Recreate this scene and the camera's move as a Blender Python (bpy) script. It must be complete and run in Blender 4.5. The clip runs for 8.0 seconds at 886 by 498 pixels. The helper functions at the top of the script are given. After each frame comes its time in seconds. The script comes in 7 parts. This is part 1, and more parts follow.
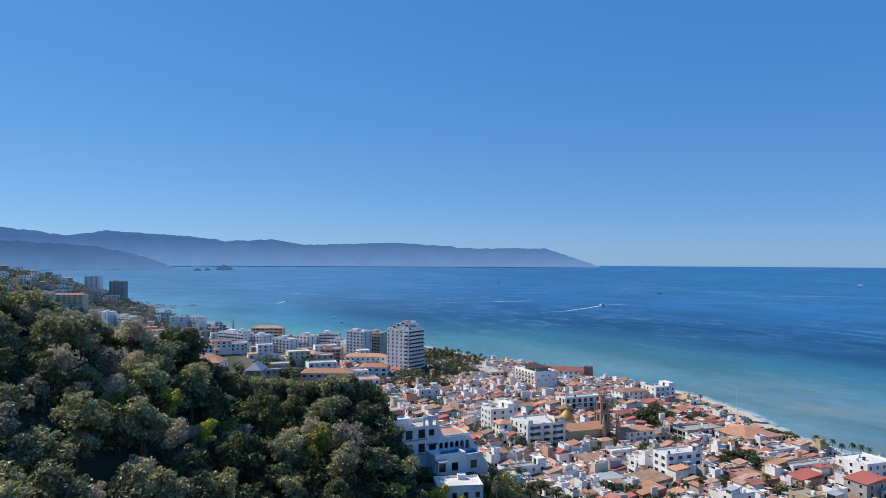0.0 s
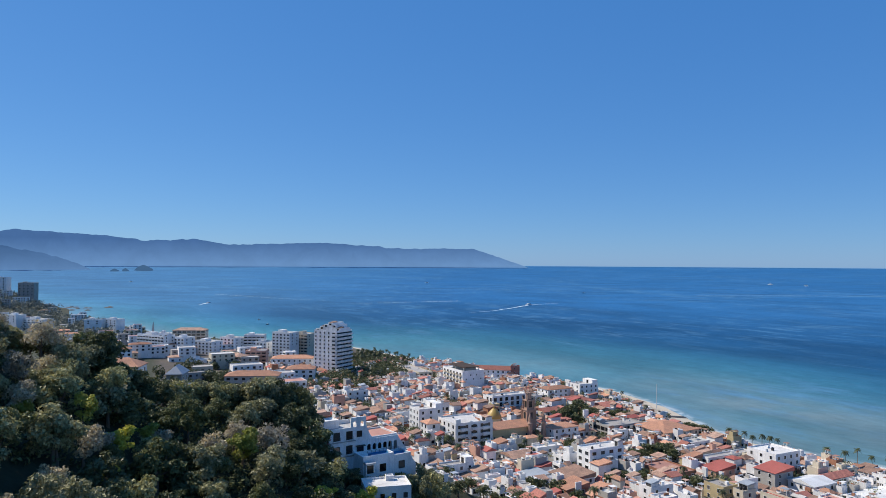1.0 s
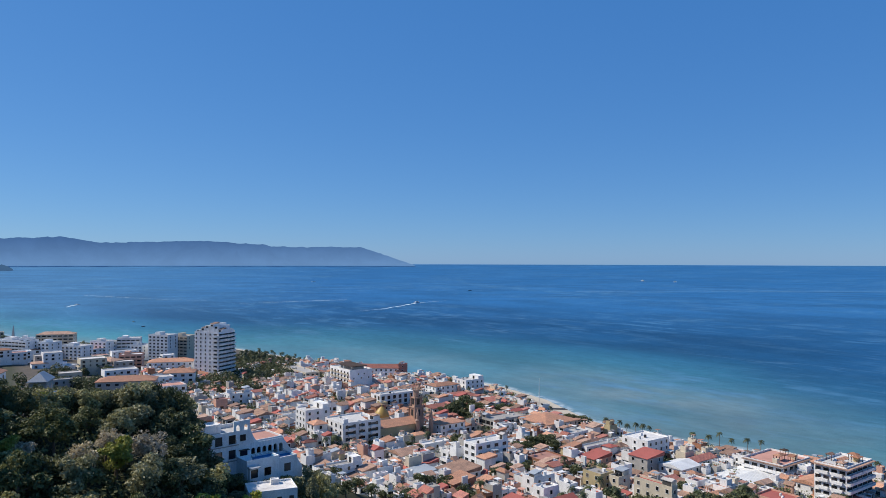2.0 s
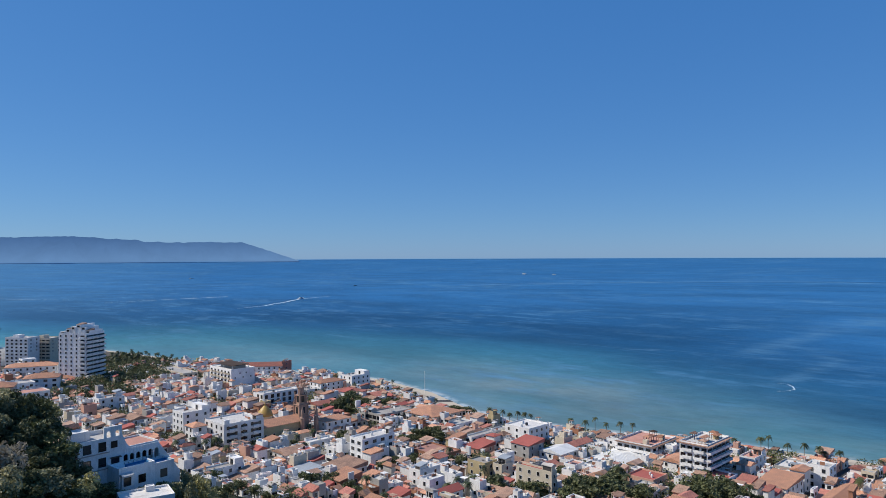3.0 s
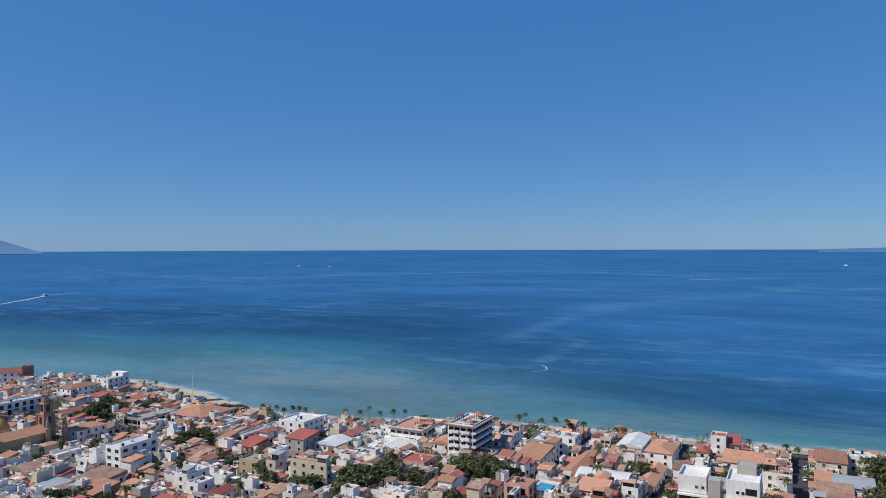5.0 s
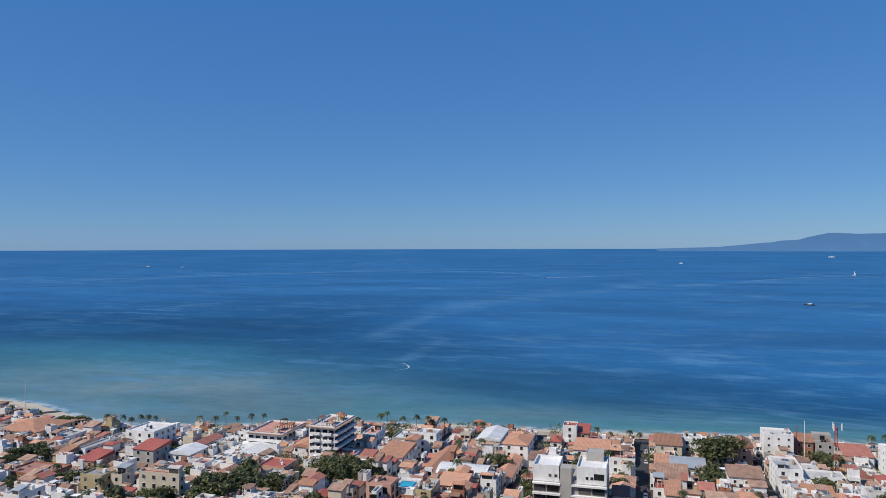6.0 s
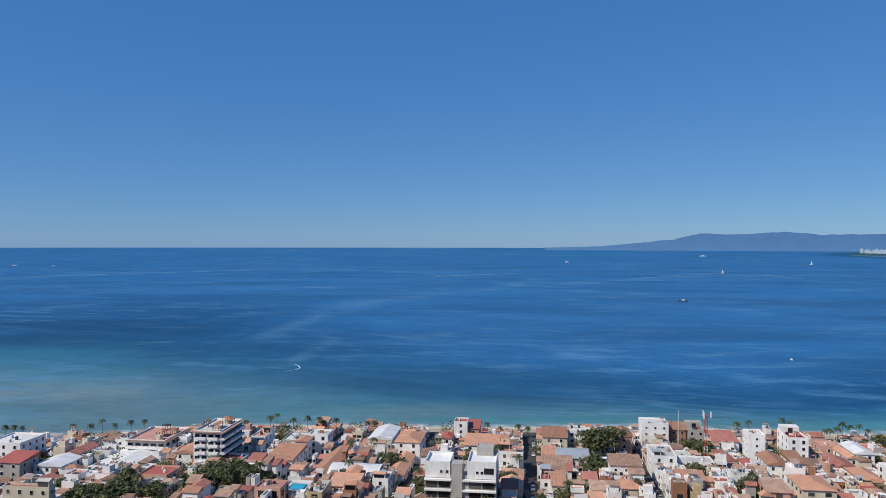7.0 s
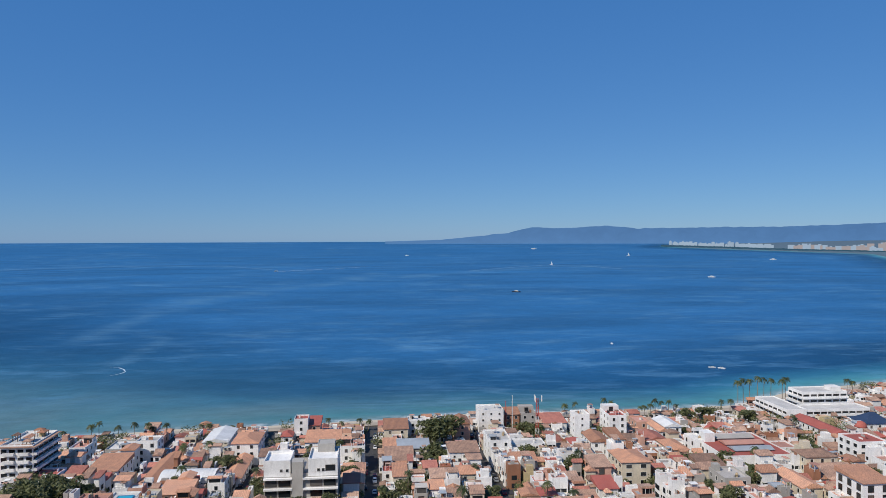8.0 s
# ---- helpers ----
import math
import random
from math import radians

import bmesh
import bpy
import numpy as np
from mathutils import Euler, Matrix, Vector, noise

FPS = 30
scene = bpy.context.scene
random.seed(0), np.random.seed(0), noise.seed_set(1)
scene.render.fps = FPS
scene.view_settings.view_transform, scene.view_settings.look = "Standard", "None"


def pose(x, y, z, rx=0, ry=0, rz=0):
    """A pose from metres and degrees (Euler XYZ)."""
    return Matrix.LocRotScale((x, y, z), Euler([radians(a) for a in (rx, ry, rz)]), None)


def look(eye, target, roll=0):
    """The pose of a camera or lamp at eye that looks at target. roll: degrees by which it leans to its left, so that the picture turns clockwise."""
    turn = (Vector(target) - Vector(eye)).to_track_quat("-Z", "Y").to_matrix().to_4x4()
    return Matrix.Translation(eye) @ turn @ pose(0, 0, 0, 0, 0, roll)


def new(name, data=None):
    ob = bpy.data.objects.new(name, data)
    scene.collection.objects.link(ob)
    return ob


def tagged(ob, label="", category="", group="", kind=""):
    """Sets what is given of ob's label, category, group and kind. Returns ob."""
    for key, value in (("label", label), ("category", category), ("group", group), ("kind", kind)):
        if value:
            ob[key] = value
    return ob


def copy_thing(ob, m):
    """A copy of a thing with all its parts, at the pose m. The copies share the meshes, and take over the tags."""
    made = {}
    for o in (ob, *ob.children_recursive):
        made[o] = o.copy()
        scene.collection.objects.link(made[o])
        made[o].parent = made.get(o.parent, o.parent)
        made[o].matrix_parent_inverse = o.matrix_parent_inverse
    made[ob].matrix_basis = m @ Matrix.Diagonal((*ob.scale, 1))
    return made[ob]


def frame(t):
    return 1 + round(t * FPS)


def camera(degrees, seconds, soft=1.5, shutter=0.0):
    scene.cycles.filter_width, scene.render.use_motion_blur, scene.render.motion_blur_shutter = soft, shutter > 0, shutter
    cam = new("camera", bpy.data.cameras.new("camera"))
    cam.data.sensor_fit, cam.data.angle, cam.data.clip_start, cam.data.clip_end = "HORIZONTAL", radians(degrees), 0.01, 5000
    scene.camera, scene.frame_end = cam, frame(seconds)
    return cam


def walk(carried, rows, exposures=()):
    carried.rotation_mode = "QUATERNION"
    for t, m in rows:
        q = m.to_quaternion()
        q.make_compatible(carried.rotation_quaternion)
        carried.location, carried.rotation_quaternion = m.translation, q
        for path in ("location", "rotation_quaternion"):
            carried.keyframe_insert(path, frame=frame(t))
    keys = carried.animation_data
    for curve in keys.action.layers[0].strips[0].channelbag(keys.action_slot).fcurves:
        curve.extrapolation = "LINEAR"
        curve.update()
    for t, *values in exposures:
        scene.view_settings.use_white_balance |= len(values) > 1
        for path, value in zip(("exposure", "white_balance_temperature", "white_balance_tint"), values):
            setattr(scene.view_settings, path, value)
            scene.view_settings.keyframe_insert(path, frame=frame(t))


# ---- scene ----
cam = camera(63.3, 8.0, soft=0.6)
EYE = 105.0
ARM = 0.35  # the camera is held at arm's length while its holder turns
ROWS = [
    (0.0, -0.000, 0.979, -0.278),
    (0.5, -1.520, 0.982, -0.387),
    (1.0, -5.688, 1.030, -0.294),
    (1.5, -9.955, 1.026, -0.260),
    (3.0, -23.710, 0.486, 0.249),
    (3.5, -27.084, 0.231, 0.348),
    (4.0, -30.408, 0.026, 0.409),
    (4.5, -35.445, -0.153, 0.211),
    (5.0, -41.464, -0.212, 0.161),
    (6.5, -56.852, -0.328, 0.036),
    (7.0, -60.938, -0.399, -0.091),
    (7.5, -66.561, -0.597, -0.046),
    (8.0, -73.611, -0.885, 0.153),
]
walk(cam, [(t, pose(-ARM * math.sin(radians(yaw)), ARM * (math.cos(radians(yaw)) - 1), EYE, 90 + pitch, roll, yaw)) for t, yaw, pitch, roll in ROWS],
     exposures=[(0.0, 0.17), (3.5, -0.08), (5.0, -0.13), (8.0, -0.15)])

# ---- light ----
SUN_AZ, SUN_EL = -62.0, 45.0  # degrees clockwise from +y, degrees up
world = bpy.data.worlds.new("sky")
scene.world = world
world.use_nodes = True
wn = world.node_tree.nodes
sky = wn.new("ShaderNodeTexSky")
sky.sky_type = "NISHITA"
sky.sun_disc = False
sky.sun_elevation, sky.sun_rotation = radians(SUN_EL), radians(SUN_AZ % 360)
sky.altitude, sky.air_density, sky.dust_density, sky.ozone_density = 100, 0.8, 0.1, 2.2
wn["Background"].inputs[1].default_value = 0.105
tint = wn.new("ShaderNodeMix")
tint.data_type, tint.blend_type = "RGBA", "MULTIPLY"
tint.inputs[0].default_value, tint.inputs[7].default_value = 1.0, (0.305, 0.378, 0.390, 1)
world.node_tree.links.new(sky.outputs[0], tint.inputs[6])
deep_blue = wn.new("ShaderNodeMix")  # the even blue of light scattered many times
deep_blue.data_type, deep_blue.blend_type = "RGBA", "ADD"
deep_blue.inputs[0].default_value, deep_blue.inputs[7].default_value = 1.0, (0.160, 1.11, 3.48, 1)
world.node_tree.links.new(tint.outputs[2], deep_blue.inputs[6])
world.node_tree.links.new(deep_blue.outputs[2], wn["Background"].inputs[0])
sun = new("sun", bpy.data.lights.new("sun", "SUN"))
sun.data.energy, sun.data.angle, sun.data.color = 4.75, radians(0.53), (1.0, 0.92, 0.80)
sun.matrix_world = look((0, 0, 0), (-math.sin(radians(SUN_AZ)) * math.cos(radians(SUN_EL)), -math.cos(radians(SUN_AZ)) * math.cos(radians(SUN_EL)), -math.sin(radians(SUN_EL))))

# ---- materials ----
MATS = {}


def nodes_of(name):
    m = bpy.data.materials.new(name)
    m.use_nodes = True
    nt = m.node_tree
    return m, nt, nt.nodes["Principled BSDF"]


def link(nt, a, b):
    nt.links.new(a, b)


def noise_node(nt, scale, detail=4, vec=None, rough=0.55):
    n = nt.nodes.new("ShaderNodeTexNoise")
    n.inputs["Scale"].default_value, n.inputs["Detail"].default_value, n.inputs["Roughness"].default_value = scale, detail, rough
    if vec is not None:
        link(nt, vec, n.inputs["Vector"])
    return n.outputs["Fac"]


def ramp(nt, fac, stops):
    r = nt.nodes.new("ShaderNodeValToRGB")
    e = r.color_ramp.elements
    while len(e) < len(stops):
        e.new(0.5)
    for el, (p, c) in zip(e, stops):
        el.position, el.color = p, (*c, 1) if len(c) == 3 else c
    link(nt, fac, r.inputs[0])
    return r.outputs[0]


def mixc(nt, fac, a, b, mode="MIX"):
    m = nt.nodes.new("ShaderNodeMix")
    m.data_type, m.blend_type = "RGBA", mode
    for s, v in ((m.inputs[0], fac), (m.inputs[6], a), (m.inputs[7], b)):
        if isinstance(v, (int, float)):
            s.default_value = v
        elif isinstance(v, tuple):
            s.default_value = (*v, 1)
        else:
            link(nt, v, s)
    return m.outputs[2]


def stretched(nt, vec, sx, sy, sz):
    m = nt.nodes.new("ShaderNodeMapping")
    m.inputs["Scale"].default_value = (sx, sy, sz)
    link(nt, vec, m.inputs["Vector"])
    return m.outputs[0]


def position(nt):
    return nt.nodes.new("ShaderNodeNewGeometry").outputs["Position"]


def bumped(nt, b, h, strength, dist):
    n = nt.nodes.new("ShaderNodeBump")
    n.inputs["Strength"].default_value, n.inputs["Distance"].default_value = strength, dist
    link(nt, h, n.inputs["Height"])
    link(nt, n.outputs[0], b.inputs["Normal"])


def shade_of(nt):
    """One random number for each piece: by object, and by island where pieces are joined."""
    add = nt.nodes.new("ShaderNodeMath")
    add.operation = "ADD"
    link(nt, nt.nodes.new("ShaderNodeObjectInfo").outputs["Random"], add.inputs[0])
    link(nt, nt.nodes.new("ShaderNodeNewGeometry").outputs["Random Per Island"], add.inputs[1])
    fr = nt.nodes.new("ShaderNodeMath")
    fr.operation = "FRACT"
    link(nt, add.outputs[0], fr.inputs[0])
    return fr.outputs[0]


def grey(v):
    return (v, v, v)


def surface(name, base, rough=0.8, spread=0.12, stain=0.25, stain_col=(0.25, 0.22, 0.18), big=0.15, fine=3.0, streak=True, metal=0.0, bump=0.02):
    """A worn, painted or plain surface: shade varies from thing to thing, in large patches and in grain; dirt runs down it."""
    if name in MATS:
        return MATS[name]
    m, nt, b = nodes_of(name)
    p = position(nt)
    info = shade_of(nt)
    c = mixc(nt, 1.0, base, ramp(nt, info, [(0, grey(1 - spread)), (1, grey(min(1.0 + spread * 0.4, 1.25)))]), "MULTIPLY")
    c = mixc(nt, 1.0, c, ramp(nt, noise_node(nt, big, 5, p), [(0.3, grey(0.82)), (0.65, grey(1.05))]), "MULTIPLY")
    c = mixc(nt, 1.0, c, ramp(nt, noise_node(nt, fine, 3, p), [(0.3, grey(0.88)), (0.7, grey(1.06))]), "MULTIPLY")
    v = stretched(nt, p, 1.2, 1.2, 0.25) if streak else p
    st = ramp(nt, noise_node(nt, 0.9, 5, v, 0.65), [(0.52, grey(0)), (0.78, grey(stain))])
    c = mixc(nt, st, c, stain_col)
    link(nt, c, b.inputs["Base Color"])
    b.inputs["Roughness"].default_value, b.inputs["Metallic"].default_value = rough, metal
    b.inputs["Specular IOR Level"].default_value = 0.3
    bumped(nt, b, noise_node(nt, fine * 2, 3, p), 0.35, bump)
    MATS[name] = m
    return m


def clay(name, base, dark):
    """Barrel tiles: ribs down the slope, courses across, each roof its own shade, patches of newer and of lichen-dark tile."""
    if name in MATS:
        return MATS[name]
    m, nt, b = nodes_of(name)
    p = position(nt)
    info = shade_of(nt)
    obj = nt.nodes.new("ShaderNodeTexCoord").outputs["Object"]
    c = mixc(nt, ramp(nt, noise_node(nt, 0.35, 5, p, 0.6), [(0.35, grey(0)), (0.7, grey(1))]), base, dark)
    c = mixc(nt, 1.0, c, ramp(nt, info, [(0, (0.55, 0.55, 0.56)), (0.35, (0.8, 0.8, 0.8)), (0.7, (1, 1, 1)), (1, (1.1, 1.16, 1.2))]), "MULTIPLY")
    c = mixc(nt, 1.0, c, ramp(nt, noise_node(nt, 2.6, 2, p), [(0.3, grey(0.72)), (0.7, grey(1.15))]), "MULTIPLY")
    w = nt.nodes.new("ShaderNodeTexWave")
    w.bands_direction = "Y"
    w.inputs["Scale"].default_value, w.inputs["Distortion"].default_value = 0.55, 0.6
    link(nt, obj, w.inputs["Vector"])
    c = mixc(nt, 1.0, c, ramp(nt, w.outputs["Fac"], [(0, grey(0.82)), (0.5, grey(1.0))]), "MULTIPLY")
    link(nt, c, b.inputs["Base Color"])
    b.inputs["Roughness"].default_value = 0.85
    b.inputs["Specular IOR Level"].default_value = 0.2
    bumped(nt, b, w.outputs["Fac"], 0.6, 0.08)
    MATS[name] = m
    return m


def leafy(name, a, b2, c2, gloss=0.5):
    """Foliage: shade by leaf clump, by branch and by tree."""
    m, nt, b = nodes_of(name)
    geo = nt.nodes.new("ShaderNodeNewGeometry")
    info = nt.nodes.new("ShaderNodeObjectInfo").outputs["Random"]
    c = mixc(nt, geo.outputs["Random Per Island"], a, b2)
    c = mixc(nt, ramp(nt, noise_node(nt, 0.45, 3, geo.outputs["Position"]), [(0.42, grey(0)), (0.72, grey(0.85))]), c, c2)
    c = mixc(nt, 1.0, c, ramp(nt, info, [(0, (0.6, 0.66, 0.7)), (0.5, (1, 1, 1)), (1, (1.3, 1.28, 1.08))]), "MULTIPLY")
    link(nt, c, b.inputs["Base Color"])
    b.inputs["Roughness"].default_value = gloss
    b.inputs["Specular IOR Level"].default_value = 0.3
    t = nt.nodes.new("ShaderNodeBsdfTranslucent")
    link(nt, c, t.inputs["Color"])
    mx = nt.nodes.new("ShaderNodeMixShader")
    mx.inputs[0].default_value = 0.24
    link(nt, b.outputs[0], mx.inputs[1])
    link(nt, t.outputs[0], mx.inputs[2])
    link(nt, mx.outputs[0], nt.nodes["Material Output"].inputs[0])
    MATS[name] = m
    return m


WHITE = surface("white plaster", (0.86, 0.85, 0.83), stain=0.34)
CREAM = surface("cream plaster", (0.66, 0.58, 0.45), stain=0.35)
GREYW = surface("bare cement render", (0.42, 0.40, 0.37), stain=0.4)
PINK = surface("salmon plaster", (0.62, 0.36, 0.27), stain=0.35)
BRICKW = surface("red brick wall", (0.36, 0.17, 0.10), stain=0.35, fine=5.0)
OCHRE = surface("ochre plaster", (0.52, 0.42, 0.24), stain=0.35)
STONEC = surface("weathered tan stone", (0.46, 0.30, 0.22), stain=0.5, fine=4.0)
REDP = surface("red painted waterproofing", (0.42, 0.12, 0.095), stain=0.3, streak=False, stain_col=(0.3, 0.2, 0.17))
ROSE = surface("faded red deck", (0.56, 0.29, 0.225), spread=0.3, stain=0.5, streak=False)
DECKW = surface("white roof deck", (0.66, 0.64, 0.61), spread=0.35, stain=0.6, streak=False)
DECKG = surface("grey roof deck", (0.46, 0.43, 0.40), spread=0.35, stain=0.5, streak=False)
SHEET = surface("white sheet roofing", (0.80, 0.80, 0.78), rough=0.5, stain=0.25, streak=False)
SHEETG = surface("dull metal sheet roofing", (0.38, 0.42, 0.46), rough=0.5, stain=0.35, streak=False)
CLAY = clay("orange clay tile", (0.70, 0.360, 0.225), (0.52, 0.285, 0.195))
CLAYD = clay("weathered brown clay tile", (0.56, 0.345, 0.245), (0.33, 0.215, 0.165))
CLAYR = clay("red clay tile", (0.58, 0.235, 0.175), (0.42, 0.175, 0.14))
FRAMEW = surface("white frame", (0.75, 0.74, 0.71), stain=0.1)
FRAMED = surface("dark wood frame", (0.07, 0.045, 0.03), stain=0.1)
CONCRETE = surface("concrete", (0.45, 0.44, 0.41), stain=0.4)
STEEL = surface("galvanised steel", (0.5, 0.5, 0.5), rough=0.4, metal=0.8, stain=0.1)
REDSTEEL = surface("red and rust paint", (0.5, 0.08, 0.06), rough=0.5, stain=0.1)
BLUETILE = surface("blue pool tile", (0.05, 0.22, 0.42), rough=0.3, stain=0.05)
GOLD = surface("yellow dome tile", (0.50, 0.33, 0.09), rough=0.45, stain=0.3, fine=5.0)
BLACKP = surface("black plastic", (0.03, 0.03, 0.033), rough=0.5, stain=0.05)
ASPHALT = surface("asphalt", (0.06, 0.06, 0.062), rough=0.9, stain=0.3, streak=False, stain_col=(0.1, 0.1, 0.1))
PAVING = surface("sand-coloured paving", (0.45, 0.38, 0.30), rough=0.9, stain=0.3, streak=False)
BARK = surface("grey-brown bark", (0.16, 0.12, 0.085), stain=0.2)
PALMBARK = surface("palm bark", (0.26, 0.21, 0.16), stain=0.2)
ROCK = surface("dark shore rock", (0.14, 0.12, 0.10), stain=0.3, streak=False)


def glass_mat():
    m, nt, b = nodes_of("dark window glass")
    info = nt.nodes.new("ShaderNodeObjectInfo").outputs["Random"]
    link(nt, ramp(nt, info, [(0, (0.008, 0.01, 0.012)), (0.8, (0.035, 0.04, 0.045)), (1, (0.12, 0.11, 0.10))]), b.inputs["Base Color"])
    b.inputs["Roughness"].default_value = 0.12
    return m


GLASS = glass_mat()
LEAF_A = leafy("dark green foliage", (0.046, 0.058, 0.025), (0.155, 0.172, 0.070), (0.245, 0.245, 0.112))
LEAF_B = leafy("olive green foliage", (0.130, 0.135, 0.062), (0.380, 0.362, 0.180), (0.500, 0.450, 0.260))
LEAF_C = leafy("yellow-green foliage", (0.260, 0.270, 0.038), (0.520, 0.490, 0.085), (0.580, 0.520, 0.130))
LEAF_D = leafy("dry grey-brown foliage", (0.300, 0.250, 0.175), (0.590, 0.495, 0.365), (0.540, 0.475, 0.320))
# far woods: distance haze is mixed into these leaf colours, paler and greyer
LEAF_H = leafy("hazed grey-green woods", (0.125, 0.145, 0.120), (0.250, 0.270, 0.220), (0.285, 0.295, 0.250))
LEAF_P = leafy("palm green", (0.040, 0.060, 0.026), (0.085, 0.110, 0.045), (0.135, 0.135, 0.060))
LEAF_R = leafy("magenta blossom", (0.22, 0.02, 0.06), (0.45, 0.05, 0.12), (0.10, 0.11, 0.05))

# ---- plan ----
# Town grid: a runs to the sea, b along the shore.
GRID = 21.7
UX, UY = math.cos(radians(GRID)), math.sin(radians(GRID))


def G(a, b):
    return (a * UX - b * UY, a * UY + b * UX)


def AB(x, y):
    return (x * UX + y * UY, -x * UY + y * UX)


SHORE = [(-5000, 3950), (-3200, 3300), (-2100, 3150), (-1500, 2750), (-1150, 2200), (-760, 1760), (-640, 1600), (-560, 1400), (-456, 1281), (-308, 1079), (-169, 968),
         (-27, 896), (52, 770), (140, 650), (197, 579), (213, 508), (213, 440), (222, 400), (250, 362), (303, 302), (338, 250), (358, 205), (390, 145), (420, 96), (449, 12),
         (480, -48), (540, -95), (590, -165), (800, -420), (1300, -760), (2500, -830), (3400, -890), (3650, -620), (4090, -70),
         (4300, -150), (4600, -900), (5200, -3000), (5000, -6000)]


def shore_dist(X, Y):
    """Signed distance to the shoreline, metres; inland is positive."""
    X, Y = np.asarray(X, float), np.asarray(Y, float)
    best = np.full(X.shape, 1e12)
    side = np.zeros(X.shape)
    for (x0, y0), (x1, y1) in zip(SHORE, SHORE[1:]):
        dx, dy = x1 - x0, y1 - y0
        k = np.clip(((X - x0) * dx + (Y - y0) * dy) / (dx * dx + dy * dy), 0, 1)
        d = (X - x0 - k * dx) ** 2 + (Y - y0 - k * dy) ** 2
        cross = dx * (Y - y0) - dy * (X - x0)
        near = d < best - 1e-6
        best = np.where(near, d, best)
        side = np.where(near, np.where(cross > 0, -1.0, 1.0), side)
    return np.sqrt(best) * side


def sea_level(X, Y):
    """Level near the land; far out the sheet climbs to stand where the true horizon does."""
    D = np.hypot(X, Y)
    k = np.clip((D - 1500) / 3200, 0, 1)
    line = (EYE - math.tan(radians(0.30)) * 4700) / 1.0
    return line * k ** 2.0


CREST_AZ = [-180, -100, -60, -45, -31, -22, -15.5, -8, -3.7, 0, 5, 12, 20, 30, 180]
CREST_D = [150, 150, 165, 178, 190, 200, 205, 215, 222, 235, 240, 250, 255, 260, 260]
CREST_Z = [70, 88, 92, 94, 90, 79, 66, 60.5, 51, 42.5, 32, 20, 9, 4, 4]


def ground(X, Y):
    """Height of the land."""
    X, Y = np.asarray(X, float), np.asarray(Y, float)
    s = shore_dist(X, Y)
    D, az = np.hypot(X, Y), np.degrees(np.arctan2(X, Y))
    town = np.interp(s, [-400, -30, 0, 14, 18, 40, 120, 260, 900, 2500], [-12, -3, 0, 2.2, 3.0, 3.6, 6.0, 16, 26, 60])
    hill = 97 - 0.42 * D
    cz, cd = np.interp(az, CREST_AZ, CREST_Z), np.interp(az, CREST_AZ, CREST_D)
    spur = cz - np.interp(az, [-14, -6, 6, 16], [0.36, 0.2, 0.15, 0.3]) * np.maximum(0, cd - D) - 0.42 * np.maximum(0, D - cd)
    cove = np.interp(az, [-60, -33, -29, -25, -22.6], [120, 88, 68, 26, 0]) * np.exp(-(((D - 1720) / 420) ** 2))
    cove = np.where(s > 0, cove * np.clip(s / 60, 0, 1), -20)
    land = np.where(D > 900, np.maximum(np.minimum(town, 45), cove) + sea_level(X, Y), np.maximum(np.maximum(town, hill), spur))
    return np.where(s < 0, town + sea_level(X, Y), land)


def gz(x, y):
    return float(ground(np.array([x]), np.array([y]))[0])


